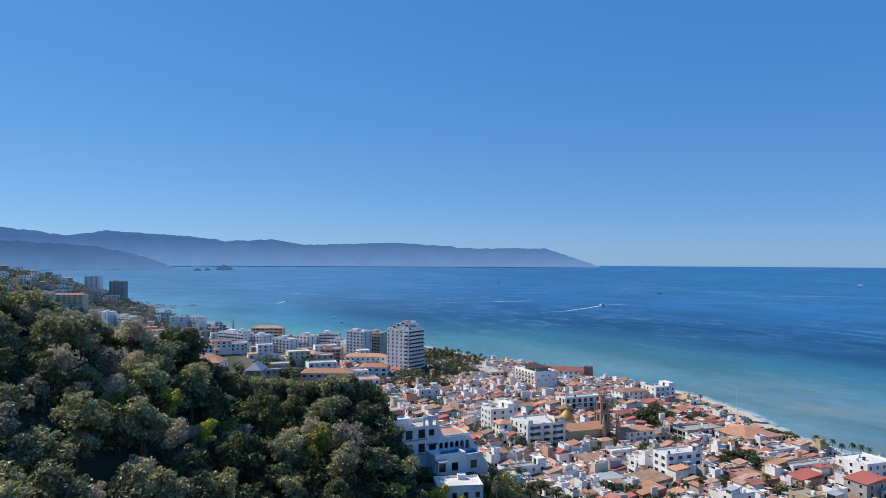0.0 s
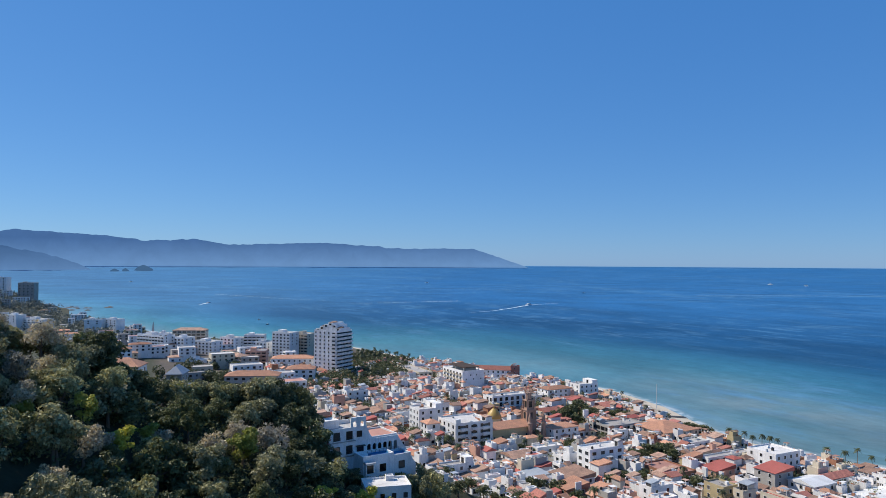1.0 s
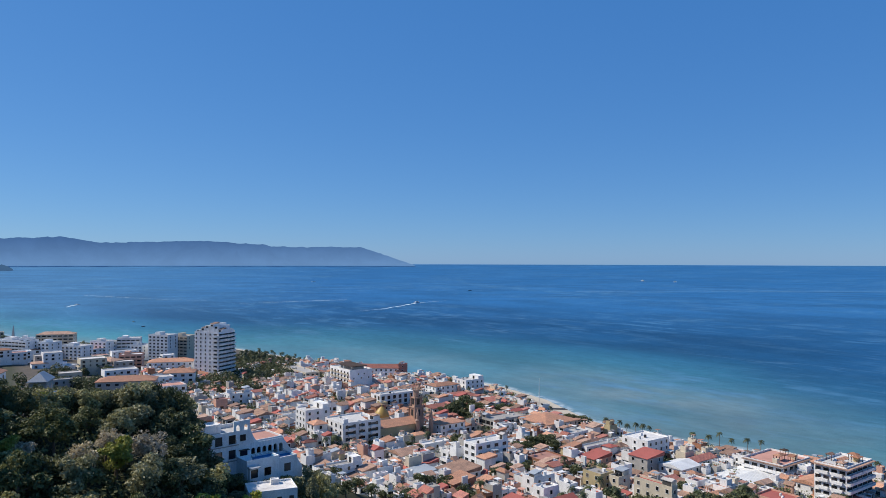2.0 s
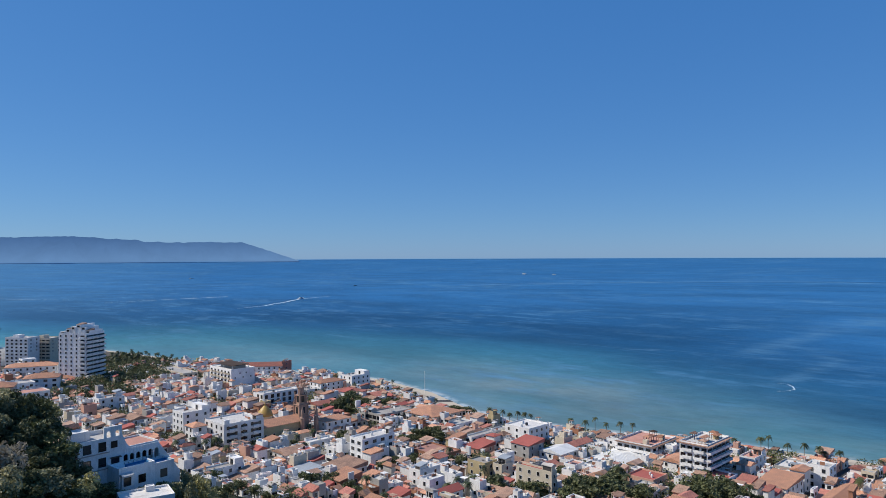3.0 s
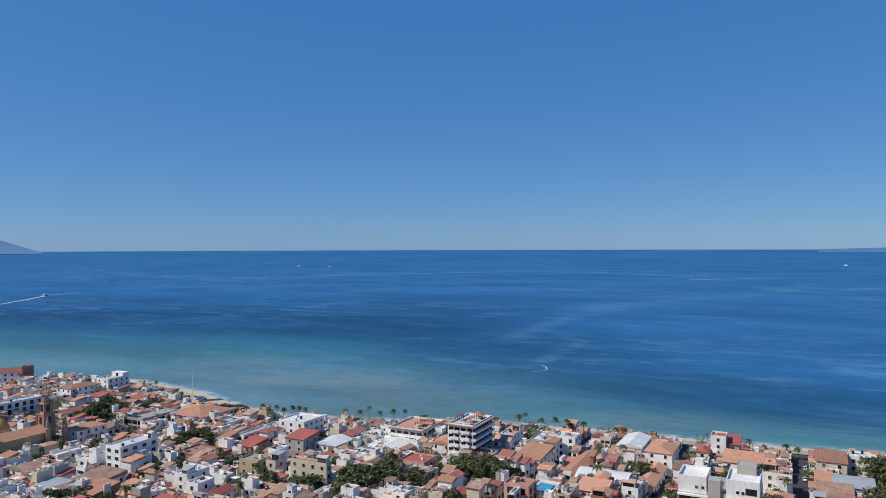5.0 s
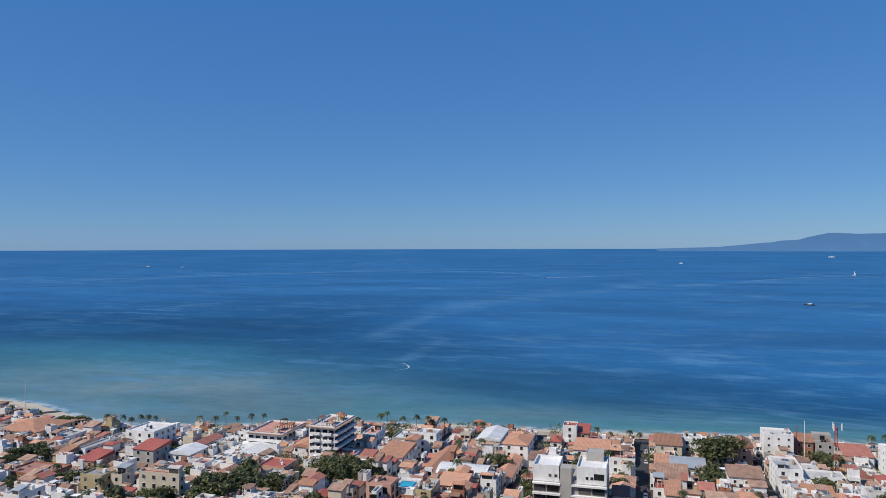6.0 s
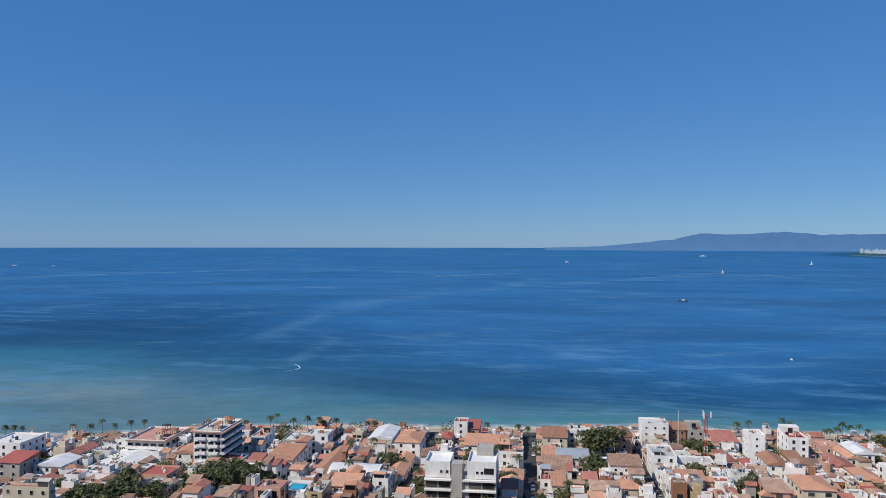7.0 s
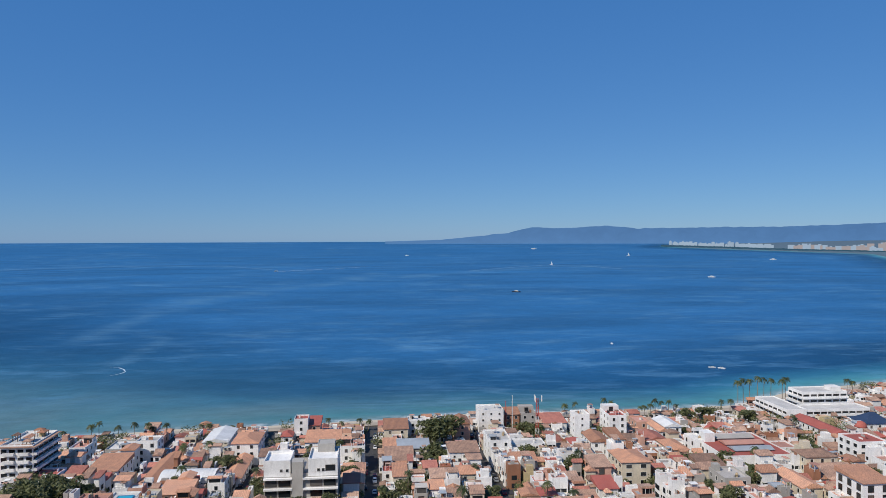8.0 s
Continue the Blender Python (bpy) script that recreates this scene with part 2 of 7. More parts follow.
# ---- meshes ----
class Build:
    """Collects simple solids into one mesh with one or more materials."""

    def __init__(self, *mats):
        self.v, self.f, self.m, self.mats = [], [], [], list(mats)

    def quadmesh(self, verts, faces, mi=0):
        o = len(self.v)
        self.v += [tuple(p) for p in verts]
        self.f += [tuple(i + o for i in q) for q in faces]
        self.m += [mi] * len(faces)
        return self

    def box(self, x0, x1, y0, y1, z0, z1, mi=0):
        return self.quadmesh([(x0, y0, z0), (x1, y0, z0), (x1, y1, z0), (x0, y1, z0), (x0, y0, z1), (x1, y0, z1), (x1, y1, z1), (x0, y1, z1)],
                             [(0, 3, 2, 1), (4, 5, 6, 7), (0, 1, 5, 4), (1, 2, 6, 5), (2, 3, 7, 6), (3, 0, 4, 7)], mi)

    def lathe(self, profile, n=12, cx=0, cy=0, mi=0, turn=0.0):
        """Solid of revolution from (radius, height) pairs."""
        vs, fs = [], []
        for r, z in profile:
            for i in range(n):
                a = turn + 2 * math.pi * i / n
                vs.append((cx + r * math.cos(a), cy + r * math.sin(a), z))
        for k in range(len(profile) - 1):
            for i in range(n):
                j = (i + 1) % n
                fs.append((k * n + i, k * n + j, (k + 1) * n + j, (k + 1) * n + i))
        fs.append(tuple(range(n - 1, -1, -1)))
        fs.append(tuple((len(profile) - 1) * n + i for i in range(n)))
        return self.quadmesh(vs, fs, mi)

    def tube(self, pts, radii, n=6, mi=0):
        vs, fs = [], []
        for k, p in enumerate(pts):
            p = Vector(p)
            d = (Vector(pts[min(k + 1, len(pts) - 1)]) - Vector(pts[max(k - 1, 0)])).normalized()
            x = d.orthogonal().normalized() if abs(d.z) < 0.9 else Vector((1, 0, 0))
            y = d.cross(x).normalized()
            x = y.cross(d)
            for i in range(n):
                a = 2 * math.pi * i / n
                vs.append(tuple(p + radii[k] * (math.cos(a) * x + math.sin(a) * y)))
        for k in range(len(pts) - 1):
            for i in range(n):
                j = (i + 1) % n
                fs.append((k * n + i, k * n + j, (k + 1) * n + j, (k + 1) * n + i))
        fs.append(tuple(range(n - 1, -1, -1)))
        fs.append(tuple((len(pts) - 1) * n + i for i in range(n)))
        return self.quadmesh(vs, fs, mi)

    def mesh(self, name, smooth=False):
        me = bpy.data.meshes.new(name)
        me.from_pydata(self.v, [], self.f)
        for m in self.mats:
            me.materials.append(m)
        me.polygons.foreach_set("material_index", self.m)
        if smooth:
            me.polygons.foreach_set("use_smooth", [True] * len(self.f))
        me.update()
        return me


def part(name, data, parent, m=None, label=""):
    """One mesh object under a thing or under a part."""
    ob = new(name, data.mesh(name) if isinstance(data, Build) else data)
    ob.parent = parent
    if m is not None:
        ob.matrix_basis = m
    return tagged(ob, label)


def root(name, x, y, z, turn, label, category, group="", kind=""):
    ob = new(name)
    ob.matrix_basis = pose(x, y, z, 0, 0, turn)
    return tagged(ob, label, category, group, kind)


# ---- ground, sea, distance ----
def polar_sheet(name, radii, step, zfun):
    """A ring-wise sheet, fine over the bay and coarse behind the lookout."""
    around = np.concatenate([np.arange(-48, 126, step), np.arange(126, 312, 4.0)])
    n = len(around)
    R, A = np.meshgrid(radii, np.radians(around), indexing="ij")
    X, Y = R * np.sin(A), R * np.cos(A)
    Z = zfun(X, Y)
    k = len(radii)
    idx = np.arange(k * n).reshape(k, n)
    q = np.stack([idx[:-1], np.roll(idx[:-1], -1, 1), np.roll(idx[1:], -1, 1), idx[1:]], -1).reshape(-1, 4)
    me = bpy.data.meshes.new(name)
    me.from_pydata(np.stack([X, Y, Z], -1).reshape(-1, 3).tolist(), [], q[:, ::-1].tolist())
    me.polygons.foreach_set("use_smooth", [True] * len(q))
    me.update()
    return me, X.ravel(), Y.ravel()


def ground_mat():
    m, nt, b = nodes_of("earth, sand and scrub")
    p = position(nt)
    at = nt.nodes.new("ShaderNodeAttribute")
    at.attribute_name = "inland"
    hi = nt.nodes.new("ShaderNodeAttribute")
    hi.attribute_name = "wild"
    soil = mixc(nt, noise_node(nt, 0.12, 6, p), (0.04, 0.034, 0.027), (0.12, 0.098, 0.078))
    scrub = mixc(nt, noise_node(nt, 0.25, 6, p), (0.012, 0.02, 0.008), (0.045, 0.05, 0.022))
    c = mixc(nt, hi.outputs["Fac"], soil, scrub)
    sand = mixc(nt, noise_node(nt, 0.5, 4, p), (0.50, 0.42, 0.31), (0.62, 0.54, 0.42))
    c = mixc(nt, at.outputs["Fac"], sand, c)
    # blue distance haze painted over the colour of the far land
    land_haze = nt.nodes.new("ShaderNodeAttribute")
    land_haze.attribute_name = "far"
    c = mixc(nt, land_haze.outputs["Fac"], c, (0.075, 0.125, 0.165))
    link(nt, c, b.inputs["Base Color"])
    b.inputs["Roughness"].default_value = 0.95
    bumped(nt, b, noise_node(nt, 0.8, 5, p), 0.6, 0.4)
    return m


def floats(me, name, values):
    me.attributes.new(name, "FLOAT", "POINT").data.foreach_set("value", np.asarray(values, np.float32))


land_r = np.concatenate([np.linspace(0.02, 300, 75), np.linspace(306, 800, 84), np.geomspace(812, 4700, 80)])
me, gx, gy = polar_sheet("ground", land_r, 0.66, ground)
s_all = shore_dist(gx, gy)
d_all, az_all = np.hypot(gx, gy), np.degrees(np.arctan2(gx, gy))
floats(me, "inland", np.where(d_all > 950, 1.0, np.clip((s_all - 13) / 3, 0, 1)))
town_z = np.interp(s_all, [0, 40, 120, 260, 900], [0, 3.6, 6.0, 16, 26])
floats(me, "wild", np.clip(np.maximum((ground(gx, gy) - town_z - 3) / 6, np.where((d_all > 850) | (az_all < -16), 1.0, 0)), 0, 1))
# share of painted haze, rising with distance
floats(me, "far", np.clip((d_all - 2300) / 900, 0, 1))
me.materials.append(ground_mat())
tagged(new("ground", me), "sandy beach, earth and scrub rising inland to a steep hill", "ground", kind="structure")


def sea_mat():
    m, nt, b = nodes_of("sea water")
    p = position(nt)
    off = nt.nodes.new("ShaderNodeAttribute")
    off.attribute_name = "offshore"
    mud = nt.nodes.new("ShaderNodeAttribute")
    mud.attribute_name = "silt"
    # colour by distance offshore; the paler far end stands in for horizon haze
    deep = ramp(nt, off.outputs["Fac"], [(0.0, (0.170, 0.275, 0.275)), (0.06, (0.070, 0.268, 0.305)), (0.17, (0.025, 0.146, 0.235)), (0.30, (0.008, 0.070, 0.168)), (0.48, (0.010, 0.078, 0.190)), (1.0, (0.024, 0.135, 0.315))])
    shoal = nt.nodes.new("ShaderNodeAttribute")
    shoal.attribute_name = "shoal"
    deep = mixc(nt, shoal.outputs["Fac"], deep, (0.052, 0.190, 0.250))
    wob = noise_node(nt, 0.012, 5, p, 0.6)
    siltf = nt.nodes.new("ShaderNodeMath")
    siltf.operation = "MULTIPLY"
    link(nt, mud.outputs["Fac"], siltf.inputs[0])
    link(nt, ramp(nt, wob, [(0.3, grey(0.35)), (0.6, grey(1.0))]), siltf.inputs[1])
    c = mixc(nt, siltf.outputs[0], deep, (0.165, 0.250, 0.268))
    # glare and haze on far water towards the sun, painted into the colour
    far_glare = nt.nodes.new("ShaderNodeAttribute")
    far_glare.attribute_name = "far_glare"
    c = mixc(nt, far_glare.outputs["Fac"], c, (0.085, 0.245, 0.420))
    # wind streaks in patches, long thin slick lines, darker cat's paws
    rot = nt.nodes.new("ShaderNodeMapping")
    rot.inputs["Rotation"].default_value = (0, 0, radians(-GRID))
    link(nt, p, rot.inputs["Vector"])
    g = rot.outputs[0]

    def times(x, y):
        k = nt.nodes.new("ShaderNodeMath")
        k.operation = "MULTIPLY"
        link(nt, x, k.inputs[0])
        link(nt, y, k.inputs[1])
        return k.outputs[0]

    patch = ramp(nt, noise_node(nt, 0.0021, 4, g, 0.55), [(0.42, grey(0.05)), (0.60, grey(1))])
    fine_st = ramp(nt, noise_node(nt, 1.0, 8, stretched(nt, g, 0.030, 0.011, 1), 0.70), [(0.50, grey(0)), (0.57, grey(0.30)), (0.70, grey(0.75))])
    c = mixc(nt, times(fine_st, patch), c, (0.105, 0.265, 0.43))
    broad = ramp(nt, noise_node(nt, 1.0, 6, stretched(nt, g, 0.0055, 0.0024, 1), 0.6), [(0.40, grey(0.76)), (0.52, grey(0.94)), (0.66, grey(1.08))])
    c = mixc(nt, 1.0, c, broad, "MULTIPLY")
    patch2 = ramp(nt, noise_node(nt, 0.0030, 3, stretched(nt, p, 1.2, 0.8, 1), 0.5), [(0.46, grey(0)), (0.60, grey(1))])
    for size, wide, amount in ((0.0030, 0.008, 0.24), (0.0070, 0.010, 0.18)):
        line = ramp(nt, noise_node(nt, size, 3, stretched(nt, g, 2.2, 0.35, 1), 0.5), [(0.5 - wide, grey(0)), (0.5, grey(amount)), (0.5 + wide, grey(0))])
        c = mixc(nt, times(line, patch2), c, (0.17, 0.33, 0.47))
    ripple = ramp(nt, noise_node(nt, 0.085, 6, stretched(nt, g, 1.2, 0.55, 1), 0.7), [(0.3, grey(0.84)), (0.7, grey(1.16))])
    c = mixc(nt, 1.0, c, ripple, "MULTIPLY")
    slick = nt.nodes.new("ShaderNodeAttribute")
    slick.attribute_name = "slick"
    sf = nt.nodes.new("ShaderNodeMath")
    sf.operation = "MULTIPLY"
    link(nt, slick.outputs["Fac"], sf.inputs[0])
    link(nt, ramp(nt, noise_node(nt, 1.0, 7, stretched(nt, g, 0.030, 0.012, 1), 0.7), [(0.40, grey(0.0)), (0.60, grey(1.0))]), sf.inputs[1])
    c = mixc(nt, sf.outputs[0], c, (0.12, 0.27, 0.40))
    foam = nt.nodes.new("ShaderNodeAttribute")
    foam.attribute_name = "surf"
    ff = nt.nodes.new("ShaderNodeMath")
    ff.operation = "MULTIPLY"
    link(nt, foam.outputs["Fac"], ff.inputs[0])
    link(nt, ramp(nt, noise_node(nt, 0.09, 6, p, 0.7), [(0.42, grey(0)), (0.56, grey(1))]), ff.inputs[1])
    c = mixc(nt, ff.outputs[0], c, (0.75, 0.78, 0.78))
    link(nt, c, b.inputs["Base Color"])
    b.inputs["Roughness"].default_value = 0.45
    b.inputs["Specular IOR Level"].default_value = 0.12
    bumped(nt, b, noise_node(nt, 0.25, 5, p, 0.6), 0.5, 0.5)
    return m


sea_r = np.concatenate([np.linspace(60, 900, 150), np.geomspace(908, 4700, 130)])
me, gx, gy = polar_sheet("sea", sea_r, 0.45, sea_level)
off = -shore_dist(gx, gy)
dd, aa = np.hypot(gx, gy), np.degrees(np.arctan2(gx, gy))
along = gx * -UY + gy * UX
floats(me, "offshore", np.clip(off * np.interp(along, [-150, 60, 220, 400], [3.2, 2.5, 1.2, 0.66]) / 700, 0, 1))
floats(me, "surf", 0.6 * np.clip(1 - np.abs(off - 2) / 5, 0, 1) * np.clip((1500 - dd) / 300, 0, 1))
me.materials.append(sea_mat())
silt = np.zeros(len(gx))
for sx, sy, ra, rb, turn, amount in ((292, 480, 190, 78, 106, 1.0), (362, 268, 150, 30, 120, 0.6), (445, 100, 130, 22, 112, 0.3), (150, 760, 190, 70, 125, 0.55), (232, 445, 90, 45, 98, 0.95), (345, 300, 120, 50, 122, 0.25)):
    ct, stn = math.cos(radians(turn)), math.sin(radians(turn))
    qx, qy = (gx - sx) * ct + (gy - sy) * stn, -(gx - sx) * stn + (gy - sy) * ct
    silt = np.maximum(silt, amount * np.exp(-((qx / ra) ** 2 + (qy / rb) ** 2)))
floats(me, "silt", silt)
# the painted glare grows with distance and towards the sun
floats(me, "far_glare", 0.75 * np.clip((dd - 1000) / 900, 0, 1) * np.interp(aa, [-50, -12, 6], [1, 0.8, 0]))


def near_line(X, Y, pts, width):
    """One on a line of points, falling off to nought at its width on either side."""
    best = np.full(X.shape, 1e12)
    for (x0, y0), (x1, y1) in zip(pts, pts[1:]):
        k = np.clip(((X - x0) * (x1 - x0) + (Y - y0) * (y1 - y0)) / ((x1 - x0) ** 2 + (y1 - y0) ** 2), 0, 1)
        best = np.minimum(best, (X - x0 - k * (x1 - x0)) ** 2 + (Y - y0 - k * (y1 - y0)) ** 2)
    return np.clip(1 - np.sqrt(best) / width, 0, 1)


shoal = np.exp(-(((gx - 170) * 0.42 + (gy - 690) * -0.91) / 420) ** 2 - (((gx - 170) * 0.91 + (gy - 690) * 0.42) / 190) ** 2)
floats(me, "shoal", np.clip(shoal * 1.1, 0, 0.9))
slick = np.zeros(len(gx))
for width, pts in ((55, [(1942, 775), (1564, 709), (1315, 751), (1090, 742), (895, 695)]), (26, [(895, 695), (771, 638), (692, 610), (600, 560)]), (14, [(692, 610), (640, 489), (565, 460), (493, 428)]),
                   (40, [(1036, 2015), (1394, 2061), (1750, 1934), (2063, 1762), (2145, 1363)]), (55, [(1781, 650), (2163, 500), (2424, 311), (2534, 78), (2500, -200)]),
                   (75, [(-802, 2660), (-596, 3388), (-237, 3607), (310, 3392)]), (45, [(417, 2883), (820, 2669), (941, 2095)]), (60, [(-900, 2500), (-500, 2600), (-200, 2450)])):
    slick = np.maximum(slick, near_line(gx, gy, pts, width))
floats(me, "slick", slick * 0.44)
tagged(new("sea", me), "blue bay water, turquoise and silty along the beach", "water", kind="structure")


# Backdrop colour that glows by itself, with distance haze painted in by height.
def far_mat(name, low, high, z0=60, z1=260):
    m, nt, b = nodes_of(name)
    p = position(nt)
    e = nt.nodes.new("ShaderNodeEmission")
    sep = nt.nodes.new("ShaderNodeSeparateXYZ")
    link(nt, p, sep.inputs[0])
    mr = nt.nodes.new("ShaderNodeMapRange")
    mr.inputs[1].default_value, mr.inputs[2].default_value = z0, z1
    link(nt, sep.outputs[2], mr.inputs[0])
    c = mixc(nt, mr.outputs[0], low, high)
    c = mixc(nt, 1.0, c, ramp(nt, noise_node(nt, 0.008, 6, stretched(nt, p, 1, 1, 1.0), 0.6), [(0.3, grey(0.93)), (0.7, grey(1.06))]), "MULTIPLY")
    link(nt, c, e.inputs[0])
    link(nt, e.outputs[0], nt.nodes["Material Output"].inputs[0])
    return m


def range_of_hills(name, dist, az, el, material, label, rough=6.0, foot=-0.9, seed=0):
    """A ridged range with spurs that run down to the water, far behind everything."""
    n, k = 420, 12
    A = np.linspace(az[0], az[-1], n)
    top = EYE + dist * np.tan(np.radians(np.interp(A, az, el)))
    vs, fs = [], []
    low = EYE + dist * math.tan(radians(foot))
    for i in range(n):
        jag = noise.fractal(Vector((A[i] * 1.1, seed, 0)), 0.9, 2.0, 6) * rough * min(1, max(0, (top[i] - low) / 60))
        for j in range(k):
            f = j / (k - 1)
            spur = noise.fractal(Vector((A[i] * 0.9, f * 1.5, seed + 7)), 0.8, 2.1, 5) * 90 * math.sin(math.pi * f) ** 0.7
            d = dist + 220 * (f - 0.5) + spur
            h = low + (top[i] + jag - low) * math.sin(f * math.pi / 2) ** 0.8
            r = radians(A[i])
            vs.append((d * math.sin(r), d * math.cos(r), EYE + (h - EYE) * d / (dist + 110)))
    for i in range(n - 1):
        for j in range(k - 1):
            fs.append((i * k + j, (i + 1) * k + j, (i + 1) * k + j + 1, i * k + j + 1))
    ob = new(name, Build(material).quadmesh(vs, fs).mesh(name, True))
    return tagged(ob, label, "mountains", kind="structure")


# the low colours are paler: haze painted at the foot of the ranges
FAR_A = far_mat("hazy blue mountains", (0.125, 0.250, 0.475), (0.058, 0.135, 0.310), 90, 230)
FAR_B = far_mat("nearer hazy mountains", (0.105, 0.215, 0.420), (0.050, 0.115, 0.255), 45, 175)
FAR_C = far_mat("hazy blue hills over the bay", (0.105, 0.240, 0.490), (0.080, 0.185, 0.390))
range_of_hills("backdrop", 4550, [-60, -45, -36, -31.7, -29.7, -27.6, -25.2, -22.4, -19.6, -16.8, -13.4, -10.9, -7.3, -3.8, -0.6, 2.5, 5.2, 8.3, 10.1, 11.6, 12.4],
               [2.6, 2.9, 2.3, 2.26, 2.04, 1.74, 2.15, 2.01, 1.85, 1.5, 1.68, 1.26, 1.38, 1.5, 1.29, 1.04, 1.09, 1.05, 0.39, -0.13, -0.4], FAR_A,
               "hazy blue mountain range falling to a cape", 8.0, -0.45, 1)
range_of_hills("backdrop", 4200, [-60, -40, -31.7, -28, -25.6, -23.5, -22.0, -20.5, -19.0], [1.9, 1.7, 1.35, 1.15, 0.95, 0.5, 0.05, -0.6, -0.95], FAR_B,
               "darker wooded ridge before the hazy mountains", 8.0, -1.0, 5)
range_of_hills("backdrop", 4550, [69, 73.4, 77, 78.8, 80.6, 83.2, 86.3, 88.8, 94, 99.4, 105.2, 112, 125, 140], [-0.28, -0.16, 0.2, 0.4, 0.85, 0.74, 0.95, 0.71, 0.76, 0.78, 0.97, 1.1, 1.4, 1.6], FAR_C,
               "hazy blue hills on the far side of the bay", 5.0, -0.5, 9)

# ---- kinds of building ----
ROOFTOPS = []  # terraces on which tanks stand
TAKEN = []  # footprints in town coordinates: a0, a1, b0, b1


def take(a0, a1, b0, b1):
    TAKEN.append((a0, a1, b0, b1))


def is_free(a0, a1, b0, b1, gap=0.0):
    return all(a1 < p + gap or a0 > q - gap or b1 < r + gap or b0 > s - gap for p, q, r, s in TAKEN)


def tray(b, x0, x1, y0, y1, z0, z1, floor, t=0.22, mi=0):
    """A solid block whose top is sunk within a rim of thickness t."""
    vs = [(x0, y0, z0), (x1, y0, z0), (x1, y1, z0), (x0, y1, z0), (x0, y0, z1), (x1, y0, z1), (x1, y1, z1), (x0, y1, z1)]
    vs += [(x0 + t, y0 + t, z1), (x1 - t, y0 + t, z1), (x1 - t, y1 - t, z1), (x0 + t, y1 - t, z1), (x0 + t, y0 + t, floor), (x1 - t, y0 + t, floor), (x1 - t, y1 - t, floor), (x0 + t, y1 - t, floor)]
    fs = [(0, 3, 2, 1), (0, 1, 5, 4), (1, 2, 6, 5), (2, 3, 7, 6), (3, 0, 4, 7), (4, 5, 9, 8), (5, 6, 10, 9), (6, 7, 11, 10), (7, 4, 8, 11),
          (8, 9, 13, 12), (9, 10, 14, 13), (10, 11, 15, 14), (11, 8, 12, 15), (12, 13, 14, 15)]
    return b.quadmesh(vs, fs, mi)


def window_mesh(w, h, frame_mat, proud=0.1):
    """A window on the wall plane x=0, looking to -x: a frame standing proud, the pane set back in it."""
    b = Build(frame_mat, GLASS)
    t, o = 0.08, w / 2
    vs = []
    for x, k in ((0.02, t), (-proud, t), (-proud, 0.0), (-0.015, 0.0)):
        vs += [(x, -o - k, -k), (x, o + k, -k), (x, o + k, h + k), (x, -o - k, h + k)]
    fs = []
    for r in (0, 4, 8):
        fs += [(r + i, r + (i + 1) % 4, r + 4 + (i + 1) % 4, r + 4 + i) for i in range(4)]
    b.quadmesh(vs, fs + [(15, 14, 13, 12)])
    b.m[-1] = 1
    return b.mesh("window")


WIN = {"small": window_mesh(0.9, 1.0, FRAMEW), "tall": window_mesh(1.2, 1.5, FRAMEW), "dark": window_mesh(1.2, 1.5, FRAMED), "wide": window_mesh(2.2, 1.5, FRAMEW),
       "door": window_mesh(1.9, 2.1, FRAMED), "band": window_mesh(3.2, 1.9, FRAMED)}
# turn of a window so that it faces -a, +a, -b, +b
FACE = {"-a": 0, "+a": 180, "-b": 90, "+b": -90}


def windows_on(parent, face, L, W, z, kind, count, spacing=None, shift=0.0, under=None, wide=1.0, only=None):
    """A row of windows along one face of a block that is L long (a) and W wide (b)."""
    run = W if face in "-a+a" and face[1] == "a" else L
    spacing = spacing or run / count
    for i in range(count):
        u = (i - (count - 1) / 2) * spacing + shift
        x, y = {"-a": (-L / 2, u), "+a": (L / 2, u), "-b": (u, -W / 2), "+b": (u, W / 2)}[face]
        m = pose(x, y, z, 0, 0, FACE[face]) @ Matrix.Diagonal((1, wide, 1, 1))
        if under is None:
            part("window", WIN[kind], parent, m)
        else:
            part("glass_door", WIN[kind], under, under.matrix_basis.inverted() @ m)


def slab_walls(b, L, W, z0, z1, parapet=0.6):
    if parapet:
        return tray(b, -L / 2, L / 2, -W / 2, W / 2, z0, z1 + parapet, z1)
    return b.box(-L / 2, L / 2, -W / 2, W / 2, z0, z1)


